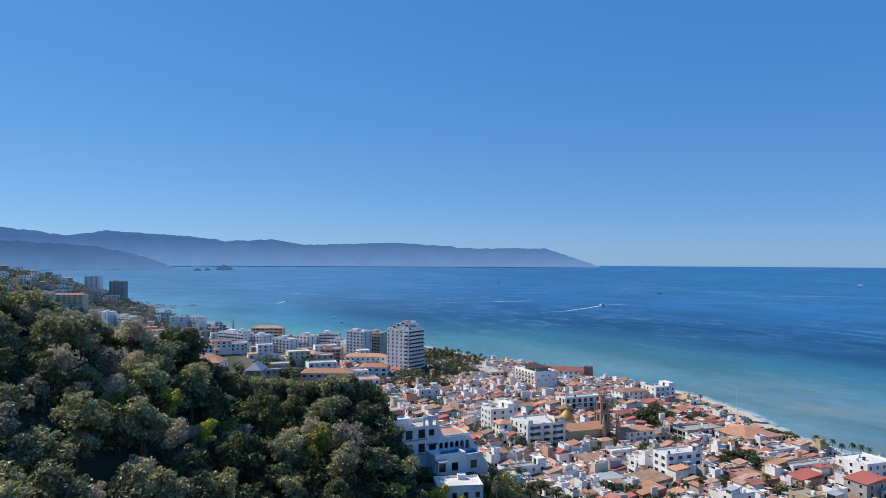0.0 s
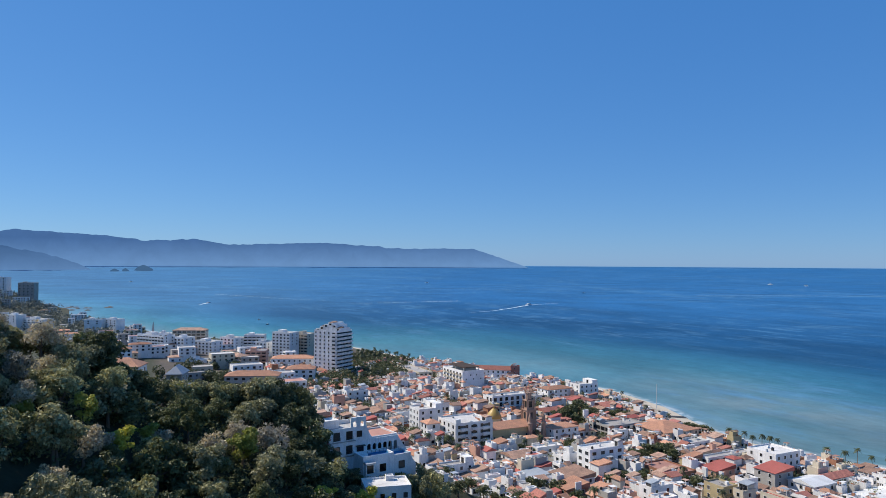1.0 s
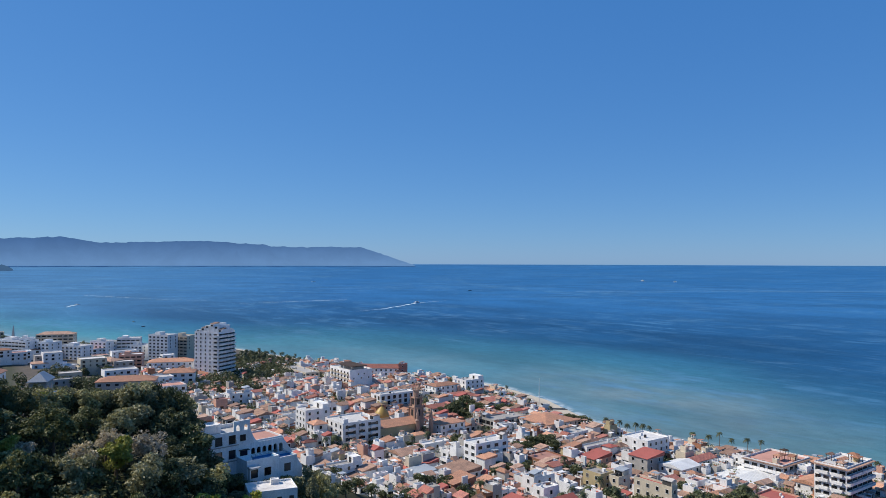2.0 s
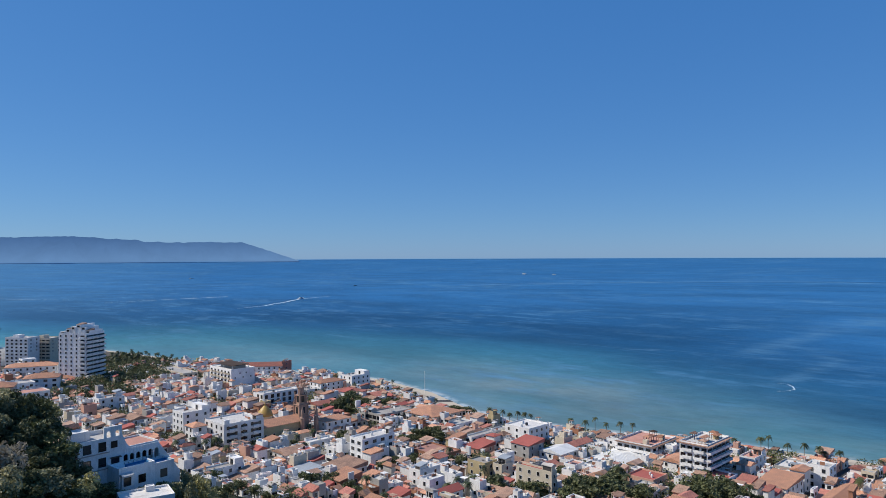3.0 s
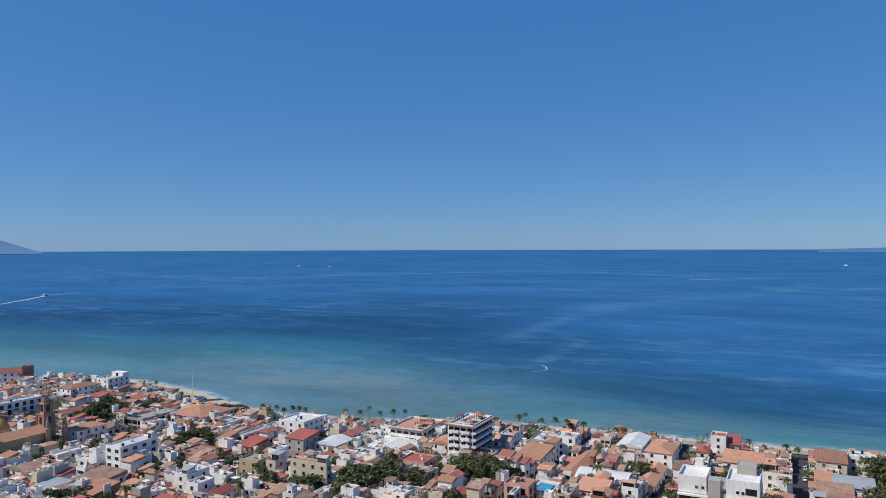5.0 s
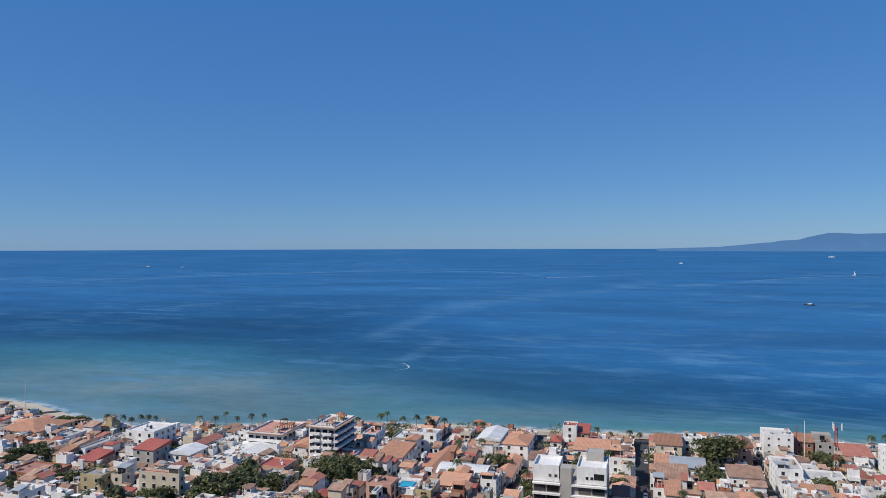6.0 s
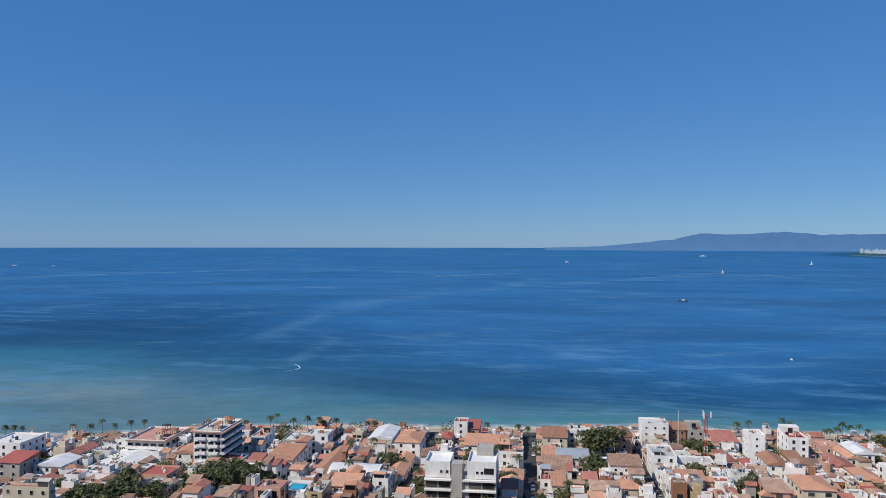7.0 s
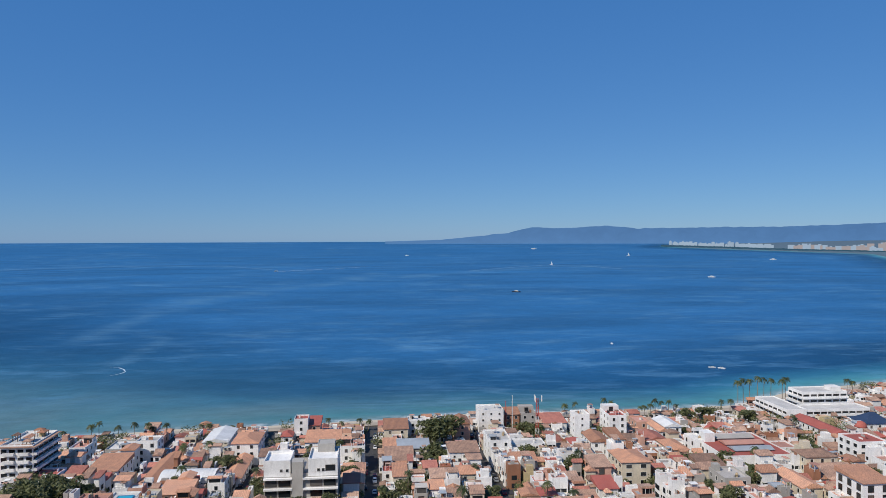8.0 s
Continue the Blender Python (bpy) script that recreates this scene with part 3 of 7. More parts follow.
def roof_solid(b, kind, L, W, rise, over=0.45, z=0.0, mi=0, place=None):
    """Clay roofs over a block: gable (ridge along a or b), hip, or one slope, with a thick eave."""
    l, w, t = L / 2 + over, W / 2 + over, 0.2
    lo = [(-l, -w, 0), (l, -w, 0), (l, w, 0), (-l, w, 0)]
    side = [(0, 3, 2, 1), (0, 1, 5, 4), (1, 2, 6, 5), (2, 3, 7, 6), (3, 0, 4, 7)]
    if kind.startswith("shed"):
        za, zb = (t, t + rise) if kind == "shed-a" else (t + rise, t)
        vs = lo + [(-l, -w, za), (l, -w, zb), (l, w, zb), (-l, w, za)]
        fs = side + [(4, 5, 6, 7)]
    else:
        along = kind == "gable_a" or (kind == "hip" and l >= w)
        k = 0.9 * min(l, w) if kind == "hip" else 0.0
        ridge = [(-l + k, 0, rise + t), (l - k, 0, rise + t)] if along else [(0, -w + k, rise + t), (0, w - k, rise + t)]
        vs = lo + [(x, y, t) for x, y, _ in lo] + ridge
        fs = side + ([(4, 5, 9, 8), (6, 7, 8, 9), (7, 4, 8), (5, 6, 9)] if along else [(7, 4, 8, 9), (5, 6, 9, 8), (4, 5, 8), (6, 7, 9)])
    vs = [(x, y, zz + z) for x, y, zz in vs]
    if place is not None:
        vs = [tuple(place @ Vector(v)) for v in vs]
    return b.quadmesh(vs, fs, mi)


WALLNAME = {WHITE: "white", CREAM: "cream", GREYW: "bare grey", PINK: "salmon", BRICKW: "brick", OCHRE: "ochre", STONEC: "stone"}
ROOFNAME = {CLAY: "orange clay tile roof", CLAYD: "weathered brown tile roof", CLAYR: "red clay tile roof", REDP: "red-painted flat roof", ROSE: "faded red roof terrace", DECKW: "white roof terrace",
            DECKG: "grey flat roof", SHEET: "white sheet roof", SHEETG: "dull metal roof"}


def terrain_base(a, b, L, W):
    pts = [G(a + da * L / 2, b + db * W / 2) for da in (-1, 0, 1) for db in (-1, 0, 1)]
    zs = ground([p[0] for p in pts], [p[1] for p in pts])
    return float(zs.min()), float(zs[4])


def lean_to(ob, l, w, h, wall, place, r):
    """A small tiled or sheeted shelter built on a terrace."""
    p, q = min(l - 0.8, r.uniform(2.2, 4.2)), min(w - 0.8, r.uniform(2.2, 4.6))
    if p < 1.5 or q < 1.5:
        return
    x, y = (l / 2 - 0.3 - p / 2) * r.choice((-1, 1)), (w / 2 - 0.3 - q / 2) * r.choice((-1, 1))
    k = r.uniform(1.9, 2.5)
    m = place @ pose(x, y, h + 0.05)
    part("lean_to", Build(wall).box(-p / 2, p / 2, -q / 2, q / 2, 0, k), ob, m)
    # a dark pane stands in for the shade inside an open front
    part("lean_to_opening", WIN["band"], ob, m @ pose(-p / 2, 0, 0.2) @ Matrix.Diagonal((1, (q - 0.7) / 3.2, (k - 0.5) / 1.9, 1)))
    part("lean_to_roof", roof_solid(Build(r.choice((CLAYD, CLAYD, SHEETG, CLAY, DECKG))), r.choice(("shed-a", "shed+a", "gable_b")), p, q, r.uniform(0.4, 0.9), 0.35), ob, m @ pose(0, 0, k))


def house(a, b, L, W, storeys, wall=None, roof=None, shape="flat", rise=1.6, top=None, base=None, turn=0.0, win="tall", faces=("-a", "-b"), label="", name="house", category="house", group="", rng=None, fill=False, parapet=0.7, step=3.1, stairhead=False, density=4.0, back=0.0):
    """A town house: block of storeys with parapet or tiled roof, windows in rows, sometimes a set-back top room."""
    wall, roof = wall or WHITE, roof or DECKW
    lo, mid = terrain_base(a, b, L, W)
    z0 = base if base is not None else mid
    h = storeys * step + 0.3 if top is None else top - z0
    x, y = G(a, b)
    text = label or f"{WALLNAME.get(wall, 'plain')} plastered town house with a {ROOFNAME.get(roof, 'flat roof')}"
    if wall is BRICKW and not label:
        text = f"bare red brick town house with a {ROOFNAME.get(roof, 'flat roof')}"
    ob = root(name, x, y, z0, GRID + turn, text, category, group)
    body = Build(wall)
    flat = shape == "flat"
    slab_walls(body, L, W, lo - z0 - 1.0, h, parapet if flat else 0)
    part("wall", body, ob)
    if flat:
        part("roof", Build(roof).box(-L / 2 + 0.22, L / 2 - 0.22, -W / 2 + 0.22, W / 2 - 0.22, h - 0.05, h + 0.06), ob)
    else:
        part("roof", roof_solid(Build(roof), shape, L, W, rise), ob, pose(0, 0, h))
    if back:  # a set-back room on the terrace
        part("roof_room", tray(Build(wall), L / 2 - back, L / 2 - 0.25, -W / 2 + 0.25, W / 2 - 0.25, h, h + 2.9, h + 2.7), ob)
    if stairhead:
        sx = (L / 2 - 1.9) * random.choice((-1, 1))
        sy = (W / 2 - 1.7) * random.choice((-1, 1))
        part("stairhead", tray(Build(wall), sx - 1.3, sx + 1.3, sy - 1.2, sy + 1.2, h, h + 2.5, h + 2.35), ob)
    if flat and not back and random.random() < 0.45:
        lean_to(ob, L, W, h, wall, pose(0, 0, 0), random)
    if flat and not fill or (fill and flat and random.random() < 0.4):
        ROOFTOPS.append((a - L / 2 + 1.2, a + L / 2 - 1.2 - back, b - W / 2 + 1.2, b + W / 2 - 1.2, z0 + h + 0.06))
    n = max(1, int(round(h / step)))
    for k in range(n):
        z = h - (n - k) * step + 1.0 + (0 if flat else -0.1)
        if z < -0.5:
            continue
        for f in faces:
            run = W if f[1] == "a" else L
            c = max(1, int(run / density))
            if fill and k < n - 2:
                continue
            windows_on(ob, f, L, W, z - (0.6 if win in ("door", "band") else 0), win if (k or not fill) else random.choice((win, "small")), c)
    if back:
        part("window", WIN["door"], ob, pose(L / 2 - back, 0, h + 0.15, 0, 0, 0))
    take(a - L / 2, a + L / 2, b - W / 2, b + W / 2)
    return ob


def rail(b, x0, y0, x1, y1, z, h=1.0, mi=0):
    """Posts with two bars, as a balcony rail."""
    d = math.hypot(x1 - x0, y1 - y0)
    n = max(2, int(d / 1.2) + 1)
    for i in range(n):
        x, y = x0 + (x1 - x0) * i / (n - 1), y0 + (y1 - y0) * i / (n - 1)
        b.box(x - 0.03, x + 0.03, y - 0.03, y + 0.03, z, z + h, mi)
    for k in (0.5, 1.0):
        b.box(min(x0, x1) - 0.03, max(x0, x1) + 0.03, min(y0, y1) - 0.03, max(y0, y1) + 0.03, z + k * h - 0.04, z + k * h, mi)


def balcony(parent, face, L, W, z, run, shift=0.0, depth=1.3, mat=None):
    """A slab with a solid parapet round it, on one face of a block."""
    b = tray(Build(mat or WHITE), -depth, 0.05, -run / 2, run / 2, -0.16, 0.95, 0.0, 0.1)
    x, y = {"-a": (-L / 2, shift), "+a": (L / 2, shift), "-b": (shift, -W / 2), "+b": (shift, W / 2)}[face]
    return part("balcony", b, parent, pose(x, y, z, 0, 0, FACE[face]))


def block_flats(a, b, L, W, storeys, wall=None, step=3.0, label="", base=None, bays=None, roof=None, name="apartment_building", category="apartments", balconies=("-a",), plain=(), win="door", crown=True, turn=0.0):
    """Flats or a hotel: floors with balconies in bays on the open sides, windows on the others, roof rooms on top."""
    wall = wall or WHITE
    lo, mid = terrain_base(a, b, L, W)
    z0 = base if base is not None else mid
    h = storeys * step
    ob = root(name, *G(a, b), z0, GRID + turn, label, category)
    part("wall", slab_walls(Build(wall), L, W, lo - z0 - 1, h, 0.9), ob)
    part("roof", Build(roof or DECKW).box(-L / 2 + 0.22, L / 2 - 0.22, -W / 2 + 0.22, W / 2 - 0.22, h - 0.05, h + 0.06), ob)
    for f in ("-a", "-b", "+a", "+b"):
        run = W if f[1] == "a" else L
        n = bays or max(2, int(run / 4))
        if f in plain:
            continue
        for k in range(storeys):
            if f in balconies:
                z = k * step + 0.12
                bal = balcony(ob, f, L, W, z, run - 0.1, 0, 1.4, wall)
                windows_on(ob, f, L, W, z + 0.05, win, n, under=bal, wide=1.15)
            elif f in ("-a", "-b"):
                windows_on(ob, f, L, W, k * step + 0.8, "wide", max(3, n - 1))
    if crown:
        for i in range(3):
            cx, cy = (i - 1) * L / 3.4, random.uniform(-W / 5, W / 5)
            part("roof_room", tray(Build(wall), cx - 2, cx + 2, cy - 1.6, cy + 1.6, h + 0.06, h + 2.5 + 0.3 * i, h + 2.3 + 0.3 * i), ob)
    take(a - L / 2, a + L / 2, b - W / 2, b + W / 2)
    return ob


STUFF_MATS = [WHITE, CREAM, GREYW, PINK, BRICKW, OCHRE, DECKW, DECKG, ROSE, REDP, CLAY, CLAYD, CLAYR, GLASS, SHEETG]


def joined_house(b, a, bb, L, W, h, wall, roof, shape, rise, faces):
    """A far house as plain solids of one large mesh."""
    lo, mid = terrain_base(a, bb, L, W)
    m = pose(*G(a, bb), mid, 0, 0, GRID)
    mi = STUFF_MATS.index

    def put(solid, k):
        b.quadmesh([tuple(m @ Vector(v)) for v in solid.v], solid.f, k)

    put(slab_walls(Build(), L, W, lo - mid - 1, h, 0.6 if shape == "flat" else 0), mi(wall))
    if shape == "flat":
        put(Build().box(-L / 2 + 0.22, L / 2 - 0.22, -W / 2 + 0.22, W / 2 - 0.22, h - 0.05, h + 0.06), mi(roof))
    else:
        roof_solid(b, shape, L, W, rise, z=h, mi=mi(roof), place=m)
    for k in list(range(max(1, int(h / 3.1))))[-2:]:
        z = k * 3.1 + 1.0
        for f in faces:
            run = W if f[1] == "a" else L
            n = max(1, int(run / 4.2))
            for i in range(n):
                u = (i - (n - 1) / 2) * run / n
                x, y = {"-a": (-L / 2, u), "+a": (L / 2, u), "-b": (u, -W / 2), "+b": (u, W / 2)}[f]
                k2 = 0.5 + 0.7 * ((a * 7.3 + bb * 3.1 + i * 0.37) % 1.0)
                wx, wy = (0.05, k2) if f[1] == "a" else (k2, 0.05)
                put(Build().box(x - wx, x + wx, y - wy, y + wy, z - (0.4 if k2 > 0.9 else 0), z + 1.4), mi(GLASS))
        if (a * 3.7 + bb * 1.9 + k * 0.41) % 1.0 < 0.45:  # a dark panel painted for a gallery's shade, behind a balcony
            f = faces[0]
            q = W * 0.41
            put(Build().box(-L / 2 - 0.07, -L / 2 + 0.05, -q, q, z - 0.7, z + 1.35), mi(GLASS))
            put(tray(Build(), -L / 2 - 1.3, -L / 2 + 0.02, -q - 0.2, q + 0.2, z - 1.0, z + 0.1, z - 0.85, 0.12), mi(wall))
            put(Build().box(-L / 2 - 1.3, -L / 2 - 1.1, -0.12, 0.12, z + 0.1, z + 1.5), mi(wall))

# ---- plants ----
rg = np.random.default_rng(5)
take(176, 208, 553, 585)  # the beach hotel
take(192, 228, 318, 350)  # the church


def leaves(points, normals, size):
    """Small bent leaf clumps: four-cornered, at the points, facing loosely along the normals."""
    n = len(points)
    d = normals + rg.normal(0, 0.75, (n, 3))
    d /= np.linalg.norm(d, axis=1, keepdims=True)
    u = np.cross(d, rg.normal(0, 1, (n, 3)))
    u /= np.linalg.norm(u, axis=1, keepdims=True) + 1e-9
    v = np.cross(d, u)
    s = size * rg.uniform(0.45, 1.45, (n, 1))
    e = s * rg.uniform(0.4, 0.85, (n, 1))
    c = points
    q = np.stack([c - u * s, c - v * e + d * s * 0.15, c + u * s - d * s * 0.2, c + v * e + d * s * 0.15], 1)
    return q.reshape(-1, 3), (np.arange(n)[:, None] * 4 + np.arange(4)[None]).tolist()


def crown_mesh(name, mat, r, h, n, size, lobes=11, loose=0.0):
    """An uneven crown of many small lobes on spreading limbs, set with leaf clumps; its foot is at z=0."""
    k = rg.normal(0, 1, (lobes, 3)) + np.array([0, 0, 0.25])
    k /= np.linalg.norm(k, axis=1, keepdims=True)
    lean = rg.normal(0, 0.12, 2)
    cen = k * rg.uniform(0.30, 0.86, (lobes, 1)) * np.array([r, r, h / 2]) + np.array([0, 0, h / 2])
    cen[:, :2] += cen[:, 2:] * lean
    rad = rg.uniform(0.15, 0.40, lobes) * r
    pick = rg.choice(lobes, n, p=rad ** 2 / (rad ** 2).sum())
    d = rg.normal(0, 1, (n, 3)) + np.array([0, 0, 0.35])
    d /= np.linalg.norm(d, axis=1, keepdims=True)
    p = cen[pick] + d * (rad[pick] * rg.uniform(0.55 - loose, 1.10 + loose, n))[:, None] * np.array([1, 1, 0.72])
    v, f = leaves(p, d * 0.8 + np.array([0, 0, 0.5]), size)
    me = bpy.data.meshes.new(name)
    me.from_pydata(v.tolist(), [], f)
    me.materials.append(mat)
    me.update()
    return me, cen


def trunk_mesh(h, r, cen, lift, bark):
    b = Build(bark)
    b.tube([(0, 0, -1.0), (r * 0.4, 0, h * 0.5), (0, r * 0.5, h)], [r * 1.3, r, r * 0.75], 7)
    for c in cen[:5]:
        c = Vector(c) + Vector((0, 0, lift))
        m = Vector((0, 0, h * 0.9)).lerp(c, 0.5) + Vector((0, 0, -0.3))
        b.tube([(0, 0, h * 0.82), m, c], [r * 0.6, r * 0.4, r * 0.15], 5)
    return b.mesh("trunk")


def tree_kind(label, mat, r, h, trunk, n, size, category="tree", bark=None, lobes=11):
    cm, cen = crown_mesh("crown", mat, r, h, n, size, lobes)
    ob = root("tree", 0, 0, -500, 0, label, category, "trees")
    part("trunk", trunk_mesh(trunk + h * 0.3, 0.16 + r * 0.035, cen, trunk, bark or BARK), ob)
    part("crown", cm, ob, pose(0, 0, trunk))
    return ob


KINDS = {
    "dark": [tree_kind("broad dark green tree on the wooded slope", LEAF_A, 5.3, 8.6, 1.6, 2000, 0.37, lobes=k) for k in (20, 26, 32)],
    "olive": [tree_kind("olive green tree with a loose crown on the slope", LEAF_B, 4.9, 7.6, 1.8, 1900, 0.34, lobes=k) for k in (18, 24, 30)],
    "lime": [tree_kind("yellow-green flowering tree among darker trees", LEAF_C, 4.0, 6.0, 3.0, 1700, 0.30, lobes=20)],
    "dry": [tree_kind("dry grey-brown tree with a thin crown", LEAF_D, 4.6, 7.2, 1.8, 1500, 0.28, lobes=k) for k in (22, 28)],
    "town": [tree_kind("dense green shade tree between town houses", LEAF_A, 4.2, 6.0, 2.6, 1100, 0.38, lobes=k) for k in (14, 20)],
}


TOWN_TREES = []  # crown mesh and matrix of shade trees, too many to count singly
VILLA = pose(0, 218, 41.3, 0, 0, 28).inverted()


def plant(kind, x, y, s=1.0, z=None, tall=1.0):
    k = KINDS[kind]
    if kind == "town":
        ob = k[int(rg.integers(len(k)))]
        m = pose(x, y, gz(x, y) if z is None else z, 0, 0, float(rg.uniform(0, 360))) @ Matrix.Diagonal((s, s, s * tall, 1))
        TOWN_TREES.append((ob, m))
        return None
    v = VILLA @ Vector((x, y, 41.3))
    if -17 < v.x < 13 and -16 < v.y < 14:  # low before the villa, none within it
        room = (48.0 if v.x < -4 else 44.5) - gz(x, y)
        if v.y > -1.5 or v.y > -9 and v.x > -6.5 or room < 2.5:
            return None
        s = min(s, room / 10.0 / tall)
    ob = copy_thing(k[int(rg.integers(len(k)))], pose(x, y, gz(x, y) if z is None else z, 0, 0, float(rg.uniform(0, 360))))
    ob.scale = (s, s, s * tall)
    return ob


def undergrowth(name, spots, n, size, mat, label):
    """Bushes as one mass of leaf clumps."""
    P, N = [], []
    for x, y, z, r in spots:
        d = rg.normal(0, 1, (n, 3))
        d /= np.linalg.norm(d, axis=1, keepdims=True)
        P.append(np.array([x, y, z + r * 0.7]) + d * r * rg.uniform(0.6, 1.1, (n, 1)) * np.array([1.1, 1.1, 0.9]))
        N.append(d + np.array([0, 0, 0.5]))
    v, f = leaves(np.concatenate(P), np.concatenate(N), size)
    me = bpy.data.meshes.new(name)
    me.from_pydata(v.tolist(), [], f)
    me.materials.append(mat)
    tagged(new(name, me), label, "bushes", kind="stuff")


def forest():
    """The wooded spur before the town: jittered rows of trees, thinner on the brow."""
    made = []
    step = 8.5
    for i in range(-29, 7):
        for j in range(7, 32):
            x, y = (i + float(rg.uniform(-0.4, 0.4)) + 0.5 * (j % 2)) * step, (j + float(rg.uniform(-0.4, 0.4))) * step
            D, az = math.hypot(x, y), math.degrees(math.atan2(x, y))
            crest = float(np.interp(az, CREST_AZ, CREST_D))
            if not (-46 < az < 3.5 and 92 < D < crest + (26 if -24 < az < -5 else 9)):
                continue
            if az > -4.5 and D > 196:  # the villa and its terraces
                continue
            if az > -2.5 and D > 176:
                continue
            if abs(x + 78) < 8.5 and 229 < y < 247 or (abs(x + 60.7) < 4 and 227 < y < 242):
                continue
            made.append((D, az, x, y))
    made.sort()
    under = []
    for _ in range(1500):
        az, D = radians(float(rg.uniform(-46, 4))), math.sqrt(float(rg.uniform(92 ** 2, 228 ** 2)))
        x, y = D * math.sin(az), D * math.cos(az)
        if math.degrees(az) > -4.5 and D > 172:
            continue
        under.append((x, y, gz(x, y), float(rg.uniform(1.3, 2.8))))
    undergrowth("undergrowth", under, 46, 0.42, LEAF_A, "dark undergrowth beneath the trees on the slope")
    for D, az, x, y in made:
        kind = str(rg.choice(["dark", "olive", "dry", "lime"], p=[0.44, 0.38, 0.12, 0.06]))
        if az < -19 and kind == "dark" and rg.random() < 0.85:
            kind = "dry" if rg.random() < 0.4 else "olive"
        s = float(rg.uniform(0.68, 1.25))
        z = gz(x, y)
        if az > -9 and D > 195:
            s *= 1.12
        plant(kind, x, y, s, z - 0.3, float(rg.uniform(0.85, 1.15)))
    return len(made)


forest()
# trees that stand out on the brow and below the villa
for kind, x, y, s, tall in (("dark", -68.5, 203, 0.95, 1.05), ("dark", -66, 206, 0.8, 1.1), ("dark", -100, 196, 0.85, 1.0), ("lime", -52, 150, 0.8, 0.9), ("lime", -70, 152, 0.75, 0.9), ("olive", -21, 224, 1.1, 1.15),
                            ("dark", -27, 220, 1.15, 1.2), ("dark", -22, 206, 1.0, 1.1), ("dark", 12, 186, 0.8, 0.8), ("dark", 20, 196, 0.75, 0.8), ("olive", 27, 205, 0.8, 0.8), ("dark", 34, 216, 0.75, 0.8), ("olive", 22, 210, 0.6, 0.7),
                            ("dark", -11, 206, 0.8, 0.85), ("dark", -16, 204, 0.9, 0.9), ("dark", -5, 205, 0.62, 0.8), ("olive", 10, 204, 0.7, 0.75), ("dark", 15, 203, 0.75, 0.8), ("dark", -13, 190, 0.9, 0.9), ("dark", -8, 184, 0.9, 0.85), ("dark", 0, 184, 0.8, 0.8), ("olive", 7, 186, 0.8, 0.8), ("lime", 5, 203, 0.45, 0.6), ("olive", 2, 187, 0.75, 0.8), ("dark", 9, 189, 0.8, 0.8), ("olive", -5, 188, 0.7, 0.75), ("dark", 16, 198, 0.8, 0.8), ("dark", 22, 203, 0.75, 0.75), ("olive", 20, 192, 0.8, 0.8), ("dark", 27, 212, 0.7, 0.75), ("dark", 26, 224, 0.6, 0.7), ("olive", 33, 230, 0.6, 0.7), ("dark", 31, 205, 0.8, 0.8), ("dark", 38, 212, 0.75, 0.75), ("olive", 36, 222, 0.7, 0.7), ("dark", 41, 228, 0.7, 0.8), ("dark", 16, 178, 0.8, 0.8), ("olive", 3, 176, 0.75, 0.7), ("dark", 30, 186, 0.8, 0.8), ("dark", 17, 222, 0.7, 0.75), ("olive", 21, 226, 0.7, 0.8), ("dark", 25, 231, 0.7, 0.8), ("dark", 29, 236, 0.7, 0.8), ("dark", 33, 242, 0.65, 0.8), ("olive", 15, 214, 0.7, 0.7), ("dark", 39, 246, 0.65, 0.7), ("dark", 18, 212, 0.8, 0.8), ("dark", 45, 250, 0.6, 0.7),
                            ("dark", -12, 202, 0.8, 0.95), ("dark", -7, 202, 0.8, 0.9), ("olive", -3, 199, 0.7, 0.8), ("dark", -9, 197, 0.85, 0.95), ("dark", -15, 198, 0.9, 1.0), ("lime", -1, 193, 1.0, 1.1), ("lime", 4.5, 192.5, 1.0, 1.15), ("lime", 10, 193, 1.0, 1.1), ("dark", 14, 207, 0.8, 1.2), ("dark", 10.5, 206.5, 0.6, 1.4), ("dark", -4, 206, 0.6, 1.0), ("lime", -58, 98, 0.8, 0.9), ("lime", -64, 104, 0.8, 0.8), ("lime", -52, 99, 0.7, 0.8), ("dark", 14, 208, 0.7, 0.8), ("dark", 9.5, 207.5, 0.4, 0.6), ("dark", -3, 195, 0.7, 0.8), ("olive", 13, 195, 0.65, 0.7), ("dark", 15, 206, 0.7, 0.75)):
    plant(kind, x, y, s, None, tall)

for lx, ly, s in ((-4.5, -11, 0.75), (-0.5, -11.5, 0.8), (3.5, -11.5, 0.8), (7.5, -11, 0.8), (11.5, -9.6, 0.8), (16, -5, 0.8), (-8, -9, 0.6), (-12, -8, 0.6), (-15.5, -5, 0.7), (1.5, -15, 0.8), (9.5, -15, 0.8), (14, -13, 0.9)):
    p = VILLA.inverted() @ Vector((lx, ly, 0))  # trees that hide the foot of the villa's terrace
    room = 44.3 - gz(p.x, p.y)
    plant("dark" if lx < 6 else "olive", p.x, p.y, s, None, max(0.6, room / (10.4 * s)))
for az, D, s in ((-19.3, 209, 1.05), (-20.3, 211, 1.0), (-19.8, 206, 0.95), (-20.9, 208, 0.8)):  # the tall dark trees that stand above the brow
    plant("dark", D * math.sin(radians(az)), D * math.cos(radians(az)), s, 86.5 - 10.2 * s * 1.2, 1.2)
